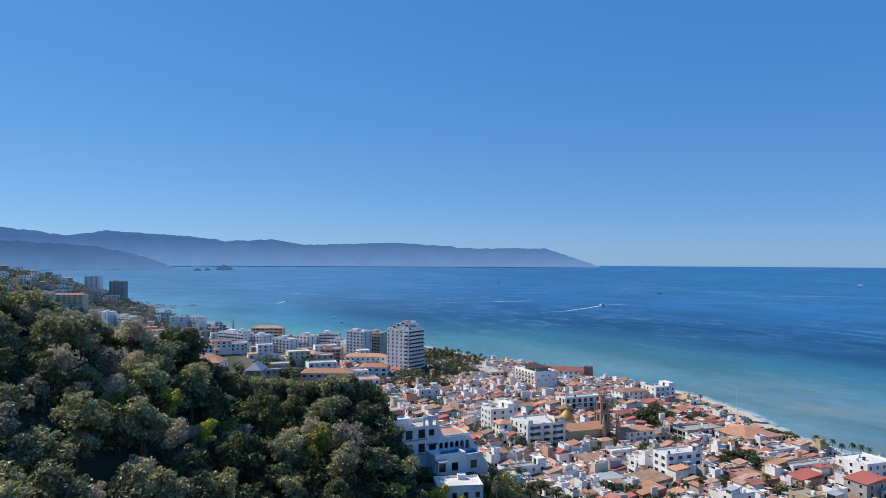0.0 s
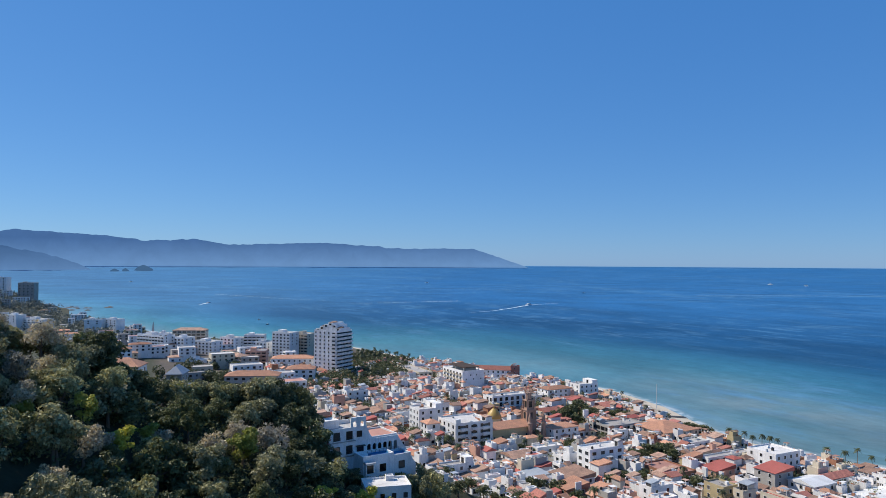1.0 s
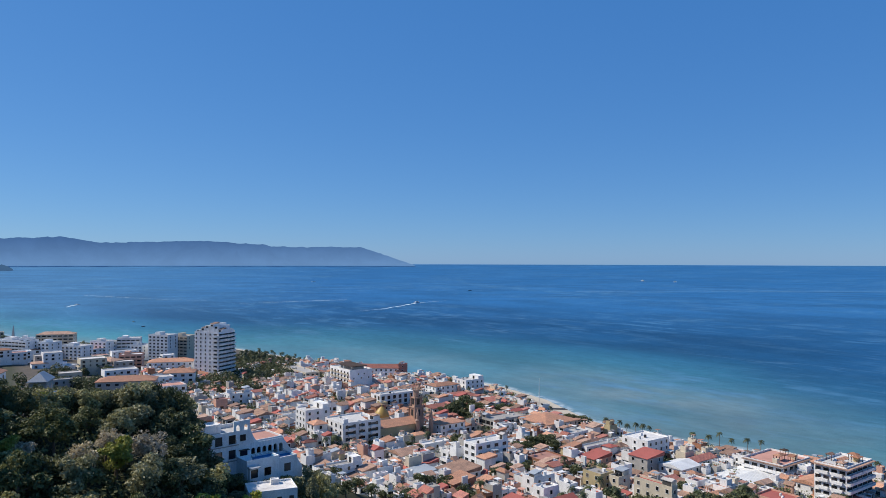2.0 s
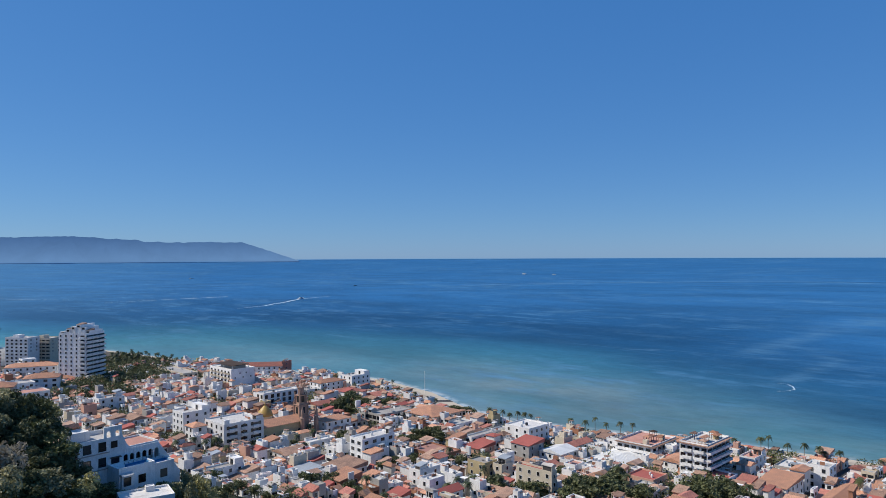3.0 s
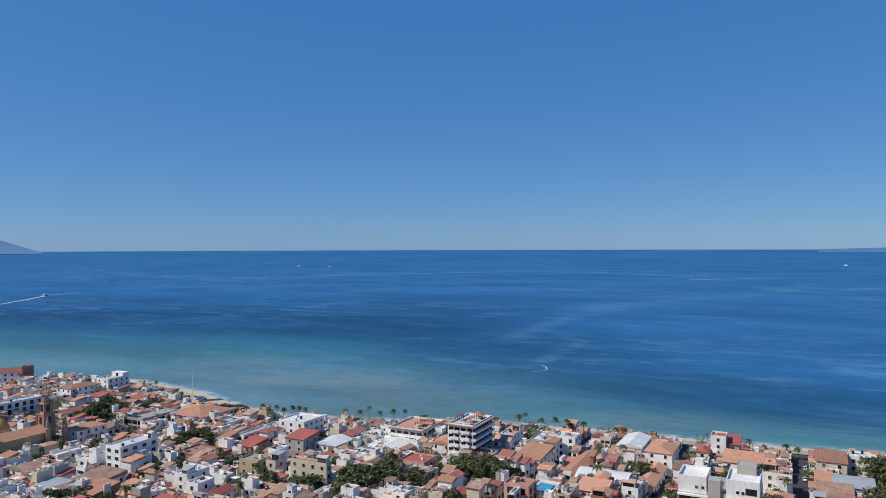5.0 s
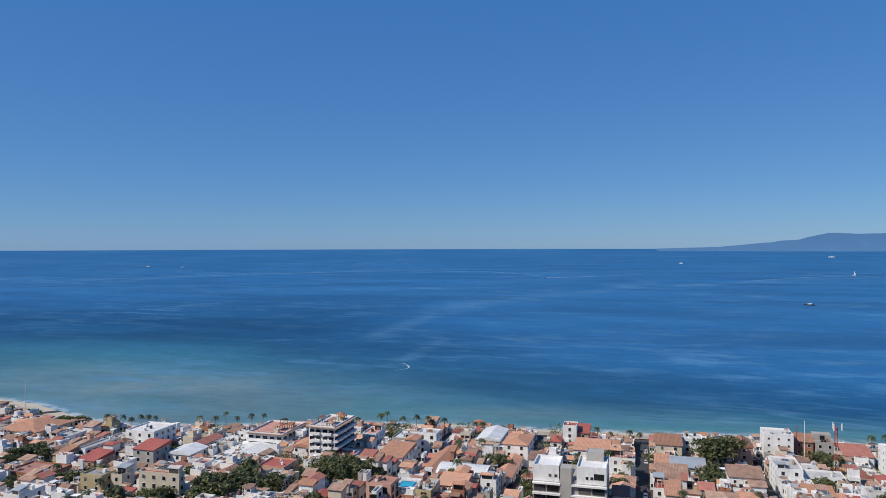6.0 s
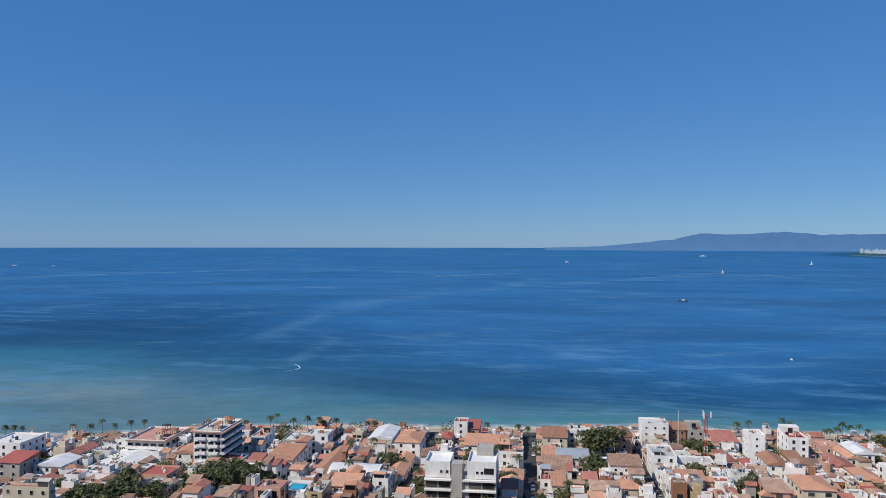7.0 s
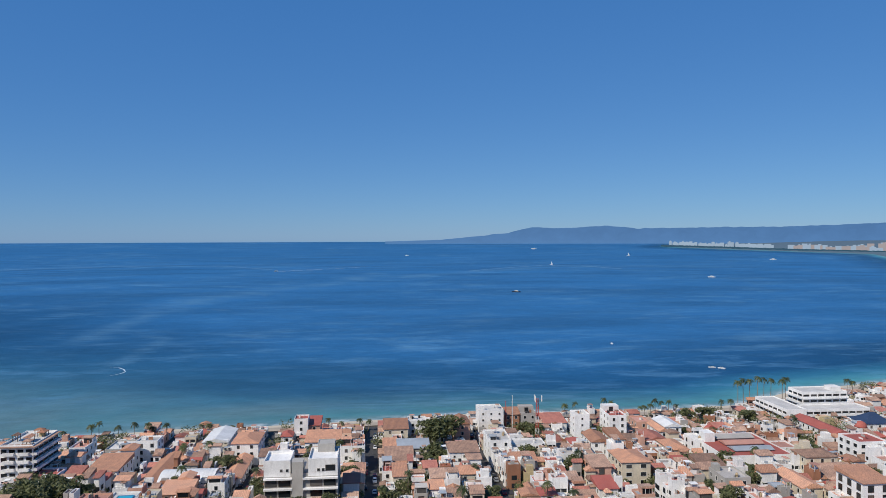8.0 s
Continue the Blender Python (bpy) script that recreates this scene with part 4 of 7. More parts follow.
for kind, az, D, s in (("lime", -20.8, 172, 0.9), ("lime", -18.2, 170, 0.85), ("lime", -16.4, 180, 0.7), ("dry", -14.5, 150, 0.9), ("olive", -22.6, 158, 1.0), ("olive", -17.3, 152, 1.0), ("dry", -24.5, 176, 0.95), ("olive", -26.4, 150, 1.0),
                       ("dry", -28.2, 165, 1.0), ("olive", -12.2, 172, 1.0), ("dry", -10.4, 188, 0.8), ("olive", -21.5, 140, 0.9), ("lime", -27.5, 118, 0.8), ("dry", -16.0, 134, 0.8), ("olive", -19.2, 186, 1.0)):  # lighter crowns that catch the sun
    plant(kind, D * math.sin(radians(az)), D * math.cos(radians(az)), s, gz(D * math.sin(radians(az)), D * math.cos(radians(az))) + 1.6, 1.15)
vine = VILLA.inverted() @ Vector((-13.6, 0.6, 0))
undergrowth("climbing_vine", [(vine.x, vine.y, 41.3 + q, 0.9) for q in (7, 8.5, 10, 11.5, 12.8)], 60, 0.22, LEAF_R, "magenta bougainvillea climbing the white villa corner")

# the edge of the wood on the brow
BROW_AZ = [-31.6, -28, -26.3, -24.7, -22.2, -20.5, -18.7, -16.9, -15, -9, -7.5, -5.5, -4.9]
BROW_H = [9.6, 9.2, 9.6, 7.6, 8.6, 9.0, 8.0, 7.6, 8.6, 11.0, 12.6, 14.6, 15.0]
for i in range(38):
    az = -32.0 + 0.72 * i
    D = float(np.interp(az, CREST_AZ, CREST_D)) + (4 if az < -8 else -2) + float(rg.uniform(-1.5, 1.5))
    kind = "dark" if abs(az + 18.7) < 1.2 or az > -7.5 else str(rg.choice(["dark", "olive", "dry"], p=[0.3, 0.5, 0.2] if az < -19 else [0.45, 0.5, 0.05]))
    full = {"dark": 10.2, "olive": 9.4, "dry": 9.0}[kind]
    s = float(rg.uniform(0.72, 0.95))
    plant(kind, D * math.sin(radians(az)), D * math.cos(radians(az)), s, None, float(np.interp(az, BROW_AZ, BROW_H)) * float(rg.uniform(0.86, 1.02)) / full / s)

# shade trees of the town: a, b, height
SHADE_A = [(265.3, 359.6, 7), (277.4, 363.7, 9), (288.2, 366.7, 10), (286.5, 355.0, 8), (275.5, 355.7, 6), (299.4, 356.8, 6), (306.8, 355.3, 7), (314.0, 353.6, 6), (252.1, 270.5, 6), (258.9, 270.4, 8), (264.1, 266.8, 8),
           (262.9, 263.7, 6), (324.4, 303.0, 7), (326, 298.2, 7), (326.4, 315.1, 6), (232.7, 153.8, 9), (238.3, 151.0, 7), (268.4, 123.3, 9), (271.4, 118.8, 10), (274.8, 114.5, 8)]
SHADE_B = [(340, -28.2, 12), (341, -33, 12), (338.3, -25.5, 9), (313.3, -24.9, 8), (308.6, -20.4, 5), (305.6, 61.0, 7), (372.8, -167.8, 7), (371.4, -175.9, 8), (371.0, -181.4, 7), (362.1, -196.0, 8), (324.0, -199, 5),
           (317.6, -198.6, 5), (311.4, -197.4, 5), (305.4, -196.1, 5), (299.0, -195.0, 5), (330.7, -199.3, 5), (356.5, -74.8, 6), (352.3, -79.6, 6)]
SHADE_C = [(348.9, -154.3, 4), (347.9, -162.7, 4), (344.7, -168.6, 4), (224.4, 153.3, 8), (246.0, 140.6, 6), (200.9, 291.3, 6), (202.5, 300.7, 5), (226.0, 296.3, 7), (220.0, 239.3, 6), (225.3, 266.5, 5), (204.8, 237.2, 6),
           (223.6, 171.3, 7), (224.4, 166.5, 6), (229.1, 622.3, 12), (223.0, 584.4, 11), (227.9, 576.7, 11), (218, 566, 10), (214, 536, 9), (230.3, 569.5, 9), (246.6, 589.9, 8), (208, 522, 10), (185, 512, 10), (165.8, 508, 10), (150.3, 488.9, 9),
           (237, 606, 10), (244, 618, 9), (238, 640, 9), (252, 604, 7)]
SHADE_D = [(156.6, 334.6, 7), (165.7, 316.5, 7), (281.8, 369.4, 8), (287.2, 360.0, 8), (270, 360, 8), (294, 362, 7), (265.4, 274.6, 6), (301.7, 284.1, 6), (219.0, 167.8, 8), (226.8, 149.9, 10), (234.9, 148.8, 10), (227.3, 157.0, 8), (252, 153, 9), (246.6, 136.3, 8),
           (236.6, 143.7, 9), (265.3, 124.9, 10), (262.2, 115.9, 10), (266, 110.5, 9), (258.8, 121.3, 9), (309.7, 67.1, 6), (271.5, 44.9, 5), (306.0, -28.1, 7), (301.4, -23.5, 6), (348.7, -75.3, 6), (247.6, 275.2, 6), (265.9, 273.1, 7), (213.8, 243.2, 6), (226.2, 242.2, 6)]
for a, b, h in SHADE_A + SHADE_B + SHADE_C + SHADE_D:
    x, y = G(a, b)
    if b > 480:
        continue
    plant("town", x, y, h / 5.3, gz(x, y) - 0.4, 0.82)
    take(a - 2.2, a + 2.2, b - 2.2, b + 2.2)


def grove(spots, n, a0, a1, b0, b1, lo, hi):
    for _ in range(n):
        a, b = float(rg.uniform(a0, a1)), float(rg.uniform(b0, b1))
        x, y = G(a, b)
        if is_free(a - 1.5, a + 1.5, b - 1.5, b + 1.5) and float(shore_dist([x], [y])[0]) > 22:
            z, h = gz(x, y), float(rg.uniform(lo, hi))
            spots.append((x, y, z + h * 0.3, h * 0.42))
            spots.append((x + h * 0.2, y, z, h * 0.36))
            take(a - 1.5, a + 1.5, b - 1.5, b + 1.5)


green = []
for a, b, h in SHADE_C:
    if b > 480:
        x, y = G(a, b)
        green += [(x, y, gz(x, y) + h * 0.3, h * 0.42), (x + h * 0.2, y, gz(x, y), h * 0.36)]
grove(green, 190, 195, 270, 528, 640, 9, 13)
grove(green, 60, 225, 300, 590, 720, 7, 10)
grove(green, 70, 130, 195, 470, 545, 8, 12)
grove(green, 60, 60, 150, 440, 640, 6, 10)
undergrowth("grove_trees", green, 170, 0.72, LEAF_A, "dense dark trees round the beach hotel")


def palm_kind(h, fronds, length):
    ob = root("palm_tree", 0, 0, -500, 0, "tall palm tree with a ragged green crown", "palm", "palms")
    lean = 0.05 * h
    part("trunk", Build(PALMBARK).tube([(0, 0, -1), (0.1, 0, h * 0.4), (lean * 0.6, 0.1, h * 0.75), (lean, 0.1, h)], [0.26, 0.17, 0.14, 0.12], 7), ob)
    b = Build(LEAF_P)
    for i in range(fronds):
        a = 2 * math.pi * (i + float(rg.uniform(-0.3, 0.3))) / fronds * 1.0
        up = float(rg.uniform(-0.25, 0.85))
        pts = []
        for k in range(6):
            q = k / 5
            out = length * q * (1 - 0.18 * q)
            pts.append(Vector((lean + out * math.cos(a), 0.1 + out * math.sin(a), h + length * (up * q - 0.85 * q * q))))
        side = Vector((-math.sin(a), math.cos(a), 0))
        for k in range(5):
            w0, w1 = (0.10 + 0.62 * math.sin(math.pi * min(1, (k + j) / 5 * 0.9 + 0.1)) for j in (0, 1))
            p, q2 = pts[k], pts[k + 1]
            drop = Vector((0, 0, -0.3))
            for sgn in (-1, 1):
                for m in range(2):
                    s0, s1 = p.lerp(q2, m / 2), p.lerp(q2, m / 2 + 0.34)
                    w = (w0 + (w1 - w0) * m / 2)
                    b.quadmesh([s0, s1, s1 + side * sgn * w + drop * w + (q2 - p) * 0.3, s0 + side * sgn * w * 0.9 + drop * w + (q2 - p) * 0.25], [(0, 1, 2, 3)])
    part("crown", b, ob)
    return ob


PALM = [palm_kind(9.0, 15, 2.9), palm_kind(9.0, 13, 2.6), palm_kind(9.0, 17, 3.1)]


def palm(a, b, h):
    x, y = G(a, b)
    ob = copy_thing(PALM[int(rg.integers(len(PALM)))], pose(x, y, gz(x, y), 0, 0, float(rg.uniform(0, 360))))
    k = min(1.15, 0.66 + h / 40)
    ob.scale = (k, k, h / 9.0)
    for c in ob.children:
        if c.name.startswith("crown"):
            c.matrix_basis = Matrix.Translation((0, 0, 9.0 - 9.0 * k * 9.0 / h)) @ Matrix.Diagonal((1, 1, k * 9.0 / h, 1))
    return ob


PALMS_A = [(145.8, 312.1, 10), (157.1, 318.1, 9), (160.9, 304.6, 11), (159.1, 291.2, 10), (159.1, 309.8, 9), (211.2, 300.0, 10), (325.9, 411.6, 8), (361.6, 410.0, 7), (317.9, 82.6, 10), (322.3, 72.2, 10), (239.2, -28.9, 11),
           (241.3, -58.5, 11), (235.9, -66.5, 9), (244.9, 148.7, 10), (244.9, 143.6, 10), (200.0, 185, 9), (197, 187, 8), (340.0, -206.9, 11), (337, -207, 10), (340.7, 363.3, 7), (334.4, 368.0, 6), (342.6, 348.8, 6), (338.3, 341, 6)]
PALMS_B = [(330, 286, 9), (331, 277, 9), (335, 275, 7), (338, 271, 8), (339, 267, 8), (341, 264, 7), (348, 240, 7), (350, 231, 7), (352, 226, 9), (353, 219, 7), (356, 212, 8), (358, 206, 8), (367, 153, 7), (366, 139, 10), (367, 136, 11),
           (368, 127, 9), (369, 120, 10), (371, 114, 9), (373, 112, 7), (369, 104, 9), (374, 89, 7), (370, 84, 8), (374, 73, 6), (375, 24.4, 8), (376, 17.9, 6), (378, 8.3, 7), (379, 4, 6)]
PALMS_C = [(390, -104.2, 9), (388, -109.6, 10), (389, -125.8, 12), (390, -130.2, 10), (388, -146.3, 7), (386, -148.3, 8), (389, -153.0, 8), (384, -153.8, 12), (390, -159.7, 9), (388, -163.0, 10), (387, -166.4, 8), (394, -197.2, 8),
           (392, -200.9, 9), (404, -212, 17), (405, -216, 18), (407, -221, 17), (406, -225, 19), (407, -229.6, 18), (409, -235, 17), (405, -240, 17), (410, -245, 17), (413.4, -286.6, 14), (412.5, -289.7, 13)]
PALMS_D = [(257.5, 674.8, 10), (266.0, 676.3, 12), (275.1, 680.7, 12), (280.2, 673.5, 11), (283.1, 662.8, 11), (287.5, 657.2, 11), (287.8, 641.4, 10), (289.4, 631.8, 10), (294.8, 630.3, 9), (251.8, 637.2, 11), (256.5, 627.4, 11),
           (264.5, 625.8, 10), (272.5, 624.2, 9), (277.0, 614.7, 9), (262, 650, 11), (270, 645, 10), (278, 650, 10), (248, 655, 11), (284, 622, 9), (292, 610, 8), (300, 600, 8)]
PALMS_F = [(*AB(D * math.sin(radians(q)), D * math.cos(radians(q))), h) for q, D, h in ((-18.6, 960, 13), (-18.1, 955, 14), (-17.7, 965, 12), (-17.2, 950, 14), (-16.8, 960, 13), (-16.5, 952, 12), (-14.3, 905, 10), (-11.9, 880, 11))]
PALMS_E = [(261.1, 157.2, 11), (251.9, 147.1, 11), (203.4, 302.0, 8), (223.1, 320.9, 8), (199.3, 189.4, 10), (207.1, 187.7, 10), (194.1, 188.8, 9), (323.4, 84.0, 10), (330.7, 74.9, 9), (232, 146, 10), (270, 700, 11), (285, 705, 11), (292, 690, 10), (260, 690, 11), (296, 670, 10), (300, 650, 10), (272, 660, 12), (255, 665, 12), (245, 640, 12), (240, 625, 12), (300, 628, 9)]
for a, b, h in PALMS_A + PALMS_B + PALMS_C + PALMS_D + PALMS_E + PALMS_F:
    palm(a, b, h)

def far_woods():
    """Clumped woods on the far headland, behind the spur and between the condominiums."""
    az = radians(1) * np.concatenate([rg.uniform(-42, -19, 5200), rg.uniform(-19, 0, 1100)])
    D = np.sqrt(np.concatenate([rg.uniform(850 ** 2, 1950 ** 2, 5200), rg.uniform(480 ** 2, 950 ** 2, 1100)]))
    X, Y = D * np.sin(az), D * np.cos(az)
    s = shore_dist(X, Y)
    Z = ground(X, Y)
    keep = (s > 16) & (rg.random(len(X)) < 0.8)
    undergrowth("far_trees", [(x, y, z, r) for x, y, z, r in zip(X[keep], Y[keep], Z[keep], rg.uniform(3, 7, keep.sum()))][:2600], 26, 1.7, LEAF_H, "hazy grey-green woods on the far headland")


far_woods()

# ---- landmarks ----
def plain_block(name, a, b, L, W, z0, h, wall, label, category, turn=0.0, parapet=0.8, roof=None):
    ob = root(name, *G(a, b), z0, GRID + turn, label, category)
    lo, _ = terrain_base(a, b, L, W)
    part("wall", slab_walls(Build(wall), L, W, min(lo - z0 - 1, -1), h, parapet), ob)
    part("roof", Build(roof or DECKW).box(-L / 2 + 0.22, L / 2 - 0.22, -W / 2 + 0.22, W / 2 - 0.22, h - 0.05, h + 0.06), ob)
    take(a - L / 2, a + L / 2, b - W / 2, b + W / 2)
    return ob


def hotel_tower():
    L, W, n, step = 20, 23, 12, 3.1
    x, y = -31.0, 600
    a, b = AB(x, y)
    z = gz(x, y)
    h = 48.3 - z
    ob = plain_block("hotel_tower", a, b, L, W, z, h, WHITE, "tall white beach hotel with deep balconies and stepped roof rooms", "hotel", 55 - GRID)
    for k in range(n):
        zz = h - (n - k) * step
        for i in range(5):
            balcony(ob, "-b", L, W, zz + 0.1, 3.2, (i - 2) * 3.95, 1.9, WHITE)
        windows_on(ob, "-b", L, W, zz + 0.2, "band", 5, wide=1.1)
        windows_on(ob, "-a", L, W, zz + 0.9, "tall", 4, 4.4, 3.2)
        balcony(ob, "-a", L, W, zz + 0.1, 4.6, -8.4, 1.2, WHITE)
        windows_on(ob, "-a", L, W, zz + 0.2, "band", 1, 4.0, -8.4)
    # roof rooms that step up towards the middle, with tiled caps between
    for i, (y0, y1, top) in enumerate(((7.2, 11.2, 1.6), (3.4, 7.1, 3.4), (-0.6, 3.3, 5.2), (-4.6, -0.7, 6.6), (-8.2, -4.7, 5.0), (-11.2, -8.3, 2.4))):
        part("roof_room", tray(Build(WHITE), -8.6 + 0.5 * i, 8.4, y0, y1, h + 0.06, h + top, h + top - 0.3), ob)
        if i in (1, 3, 5):
            part("tiled_cap", roof_solid(Build(CLAYD), "shed-a", 6.0, y1 - y0 - 0.3, 0.9, 0.2), ob, pose(-3.5, (y0 + y1) / 2, h + top))
        part("window", WIN["wide"], ob, pose(-8.6 + 0.5 * i, (y0 + y1) / 2, h + max(0.3, top - 2.0)) @ Matrix.Diagonal((1, 1, min(1, top / 2.6), 1)))


hotel_tower()
plain = plain_block("apartment_building", 271, 488, 19, 32, 6, 16.5, WHITE, "plain white five-storey block with a roof terrace", "apartments")
for k in range(5):
    for i in range(6):
        balcony(plain, "-a", 19, 32, 0.7 + k * 3.15, 3.4, (i - 2.5) * 5.0, 0.9, CREAM)
    windows_on(plain, "-a", 19, 32, 0.8 + k * 3.15, "door", 6, 5.0)
windows_on(plain, "-b", 19, 32, 10.4, "small", 3)
windows_on(plain, "-b", 19, 32, 13.4, "small", 2, 5.0)
part("roof_room", tray(Build(GREYW), -4, 5, -11, 9, 16.6, 18.6, 18.4), plain)
part("canopy", Build(FRAMED).box(-7.5, 6.5, -13.5, 11.5, 19.2, 19.5), plain, label="dark flat canopy over the roof terrace")
for px_, py_ in ((-7, -13), (6, -13), (-7, 11), (6, 11), (-7, -1), (6, -1)):
    part("canopy_post", Build(FRAMEW).box(px_ - 0.15, px_ + 0.15, py_ - 0.15, py_ + 0.15, 16.5, 19.2), plain)
house(306, 526, 57, 15, 3, WHITE, CLAYR, "gable_a", 2.6, top=15.6, turn=-39, label="long white building with a red tile roof", name="long_building", category="building")
house(329.5, 504.5, 7, 6, 4, ROSE, REDP, top=18.6, win="small", turn=-39, label="red-painted end tower beside a long roof", name="tower_house", category="building")
house(256, 545, 12, 44, 3, CREAM, DECKG, top=15.5, win="wide", label="long cream block with rows of windows", name="apartment_building", category="apartments")
house(171, 349, 14, 12, 5, WHITE, DECKW, top=26.5, label="white stair tower and roof rooms of a small hotel", name="hotel_block", category="hotel", back=4)


def church():
    x, y = G(222.6, 327.4)
    z = gz(x, y)
    ob = root("church", x, y, z, GRID, "weathered stone parish church with a crowned bell tower and yellow dome", "church")
    nave = Build(OCHRE).box(-30, -3, -7, 9, -2, 10.5)
    part("nave", nave, ob)
    part("nave_roof", roof_solid(Build(CLAY), "gable_a", 27, 16, 2.2), ob, pose(-16.5, 1, 10.5))
    for i in range(5):
        part("window", WIN["tall"], ob, pose(-26 + i * 5, -7, 5.5, 0, 0, 90))
    t = Build(STONEC)
    for w, z0, z1 in ((3.0, -2, 11.5), (2.5, 12.0, 17.6), (1.9, 18.1, 22.6)):
        t.box(-w, w, -w, w, z0, z1)
        t.box(-w - 0.45, w + 0.45, -w - 0.45, w + 0.45, z1, z1 + 0.5)
    part("bell_tower", t, ob)
    for w, z0, z1 in ((3.0, 12.0, 17.4), (2.45, 18.1, 22.4)):
        for sx in (-1, 1):
            for sy in (-1, 1):
                part("corner_column", Build(STONEC).lathe([(0.42, z0), (0.34, z0 + 0.4), (0.34, z1), (0.45, z1 + 0.2)], 8, sx * (w - 0.3), sy * (w - 0.3)), ob)
                part("pinnacle", Build(STONEC).lathe([(0.35, z1 + 0.6), (0.4, z1 + 1.0), (0.12, z1 + 2.2), (0.03, z1 + 2.8)], 6, sx * (w - 0.2), sy * (w - 0.2)), ob)
    # dark panes on the solid tower, painted as the shade within its openings
    for w, z0 in ((2.5, 12.9), (1.9, 18.9)):
        for f in ("-a", "-b", "+b"):
            part("belfry_opening", WIN["door"], ob, pose(-w if f == "-a" else 0, 0 if f == "-a" else (-w if f == "-b" else w), z0 + 0.4, 0, 0, FACE[f]) @ Matrix.Diagonal((1, 0.9, 1.5, 1)))
    part("lantern", Build(STONEC).lathe([(1.7, 23.4), (1.6, 26.4), (2.0, 26.6), (1.9, 27.0)], 8), ob)
    crown = Build(STONEC)
    for i in range(8):
        a = 2 * math.pi * i / 8
        crown.tube([(1.9 * math.cos(a), 1.9 * math.sin(a), 27), (2.3 * math.cos(a), 2.3 * math.sin(a), 28.6), (1.5 * math.cos(a), 1.5 * math.sin(a), 30.2), (0.2 * math.cos(a), 0.2 * math.sin(a), 30.9)], [0.22, 0.2, 0.16, 0.1], 5)
    part("crown", crown, ob, label="openwork stone crown on the bell tower")
    part("finial", Build(STONEC).lathe([(0.15, 30.8), (0.45, 31.3), (0.1, 31.8), (0.06, 33.0)], 8), ob)
    for sx, sy in ((-4.6, -8.2), (4.2, -8.2), (4.2, 8.4)):
        part("turret", Build(STONEC).lathe([(1.3, -2), (1.2, 12), (1.5, 12.3), (0.9, 13), (0.8, 15.5), (0.25, 17.5), (0.05, 18.6)], 8, sx, sy), ob)
    dx, dy = 210.3 - 222.6, 343.2 - 327.4
    part("drum", Build(CREAM).lathe([(3.9, -2), (3.9, 10.6), (4.2, 10.8), (4.2, 11.3)], 16, dx, dy), ob)
    prof = [(3.95 * (1 - (k / 10) ** 1.9) + 0.25, 11.3 + 5.6 * k / 10) for k in range(11)]
    dome = part("dome", Build(GOLD).lathe(prof + [(0.35, 17.0), (0.35, 17.6), (0.05, 18.4)], 20, dx, dy).mesh("dome", True), ob, label="yellow tiled dome")
    take(192, 228, 318, 350)


church()


def arch_wall(b, x0, x1, n, zf, zs, zt, front, back, fill=0.36):
    """A wall along x with n round-headed openings that go through it."""
    pitch = (x1 - x0) / n
    r = pitch * fill
    for y in (front, back):
        for i in range(n):
            cx, pl, pr = x0 + (i + 0.5) * pitch, x0 + i * pitch, x0 + (i + 1) * pitch
            arc = [(cx - r * math.cos(math.pi * k / 8), zs + r * math.sin(math.pi * k / 8)) for k in range(9)]
            polys = [[(pl, zf), (cx - r, zf), (cx - r, zs), (pl, zs)], [(cx + r, zf), (pr, zf), (pr, zs), (cx + r, zs)]]
            for (ax, az), (bx, bz) in zip(arc, arc[1:]):
                polys.append([(ax, az), (bx, bz), (bx, zt), (ax, zt)])
            polys += [[(pl, zs), (cx - r, zs), (cx - r, zt), (pl, zt)], [(cx + r, zs), (pr, zs), (pr, zt), (cx + r, zt)]]
            for pg in polys:
                b.quadmesh([(px, y, pz) for px, pz in pg], [(0, 1, 2, 3)] if y == front else [(3, 2, 1, 0)])
            if y == front:
                for (ax, az), (bx, bz) in zip(arc, arc[1:]):
                    b.quadmesh([(ax, front, az), (bx, front, bz), (bx, back, bz), (ax, back, az)], [(0, 3, 2, 1)])
                for sx in (cx - r, cx + r):
                    b.quadmesh([(sx, front, zf), (sx, back, zf), (sx, back, zs), (sx, front, zs)], [(0, 1, 2, 3)])
    b.quadmesh([(x0, front, zt), (x1, front, zt), (x1, back, zt), (x0, back, zt)], [(0, 1, 2, 3)])
    for x, f in ((x0, (3, 2, 1, 0)), (x1, (0, 1, 2, 3))):
        b.quadmesh([(x, front, zf), (x, back, zf), (x, back, zt), (x, front, zt)], [f])
    return b


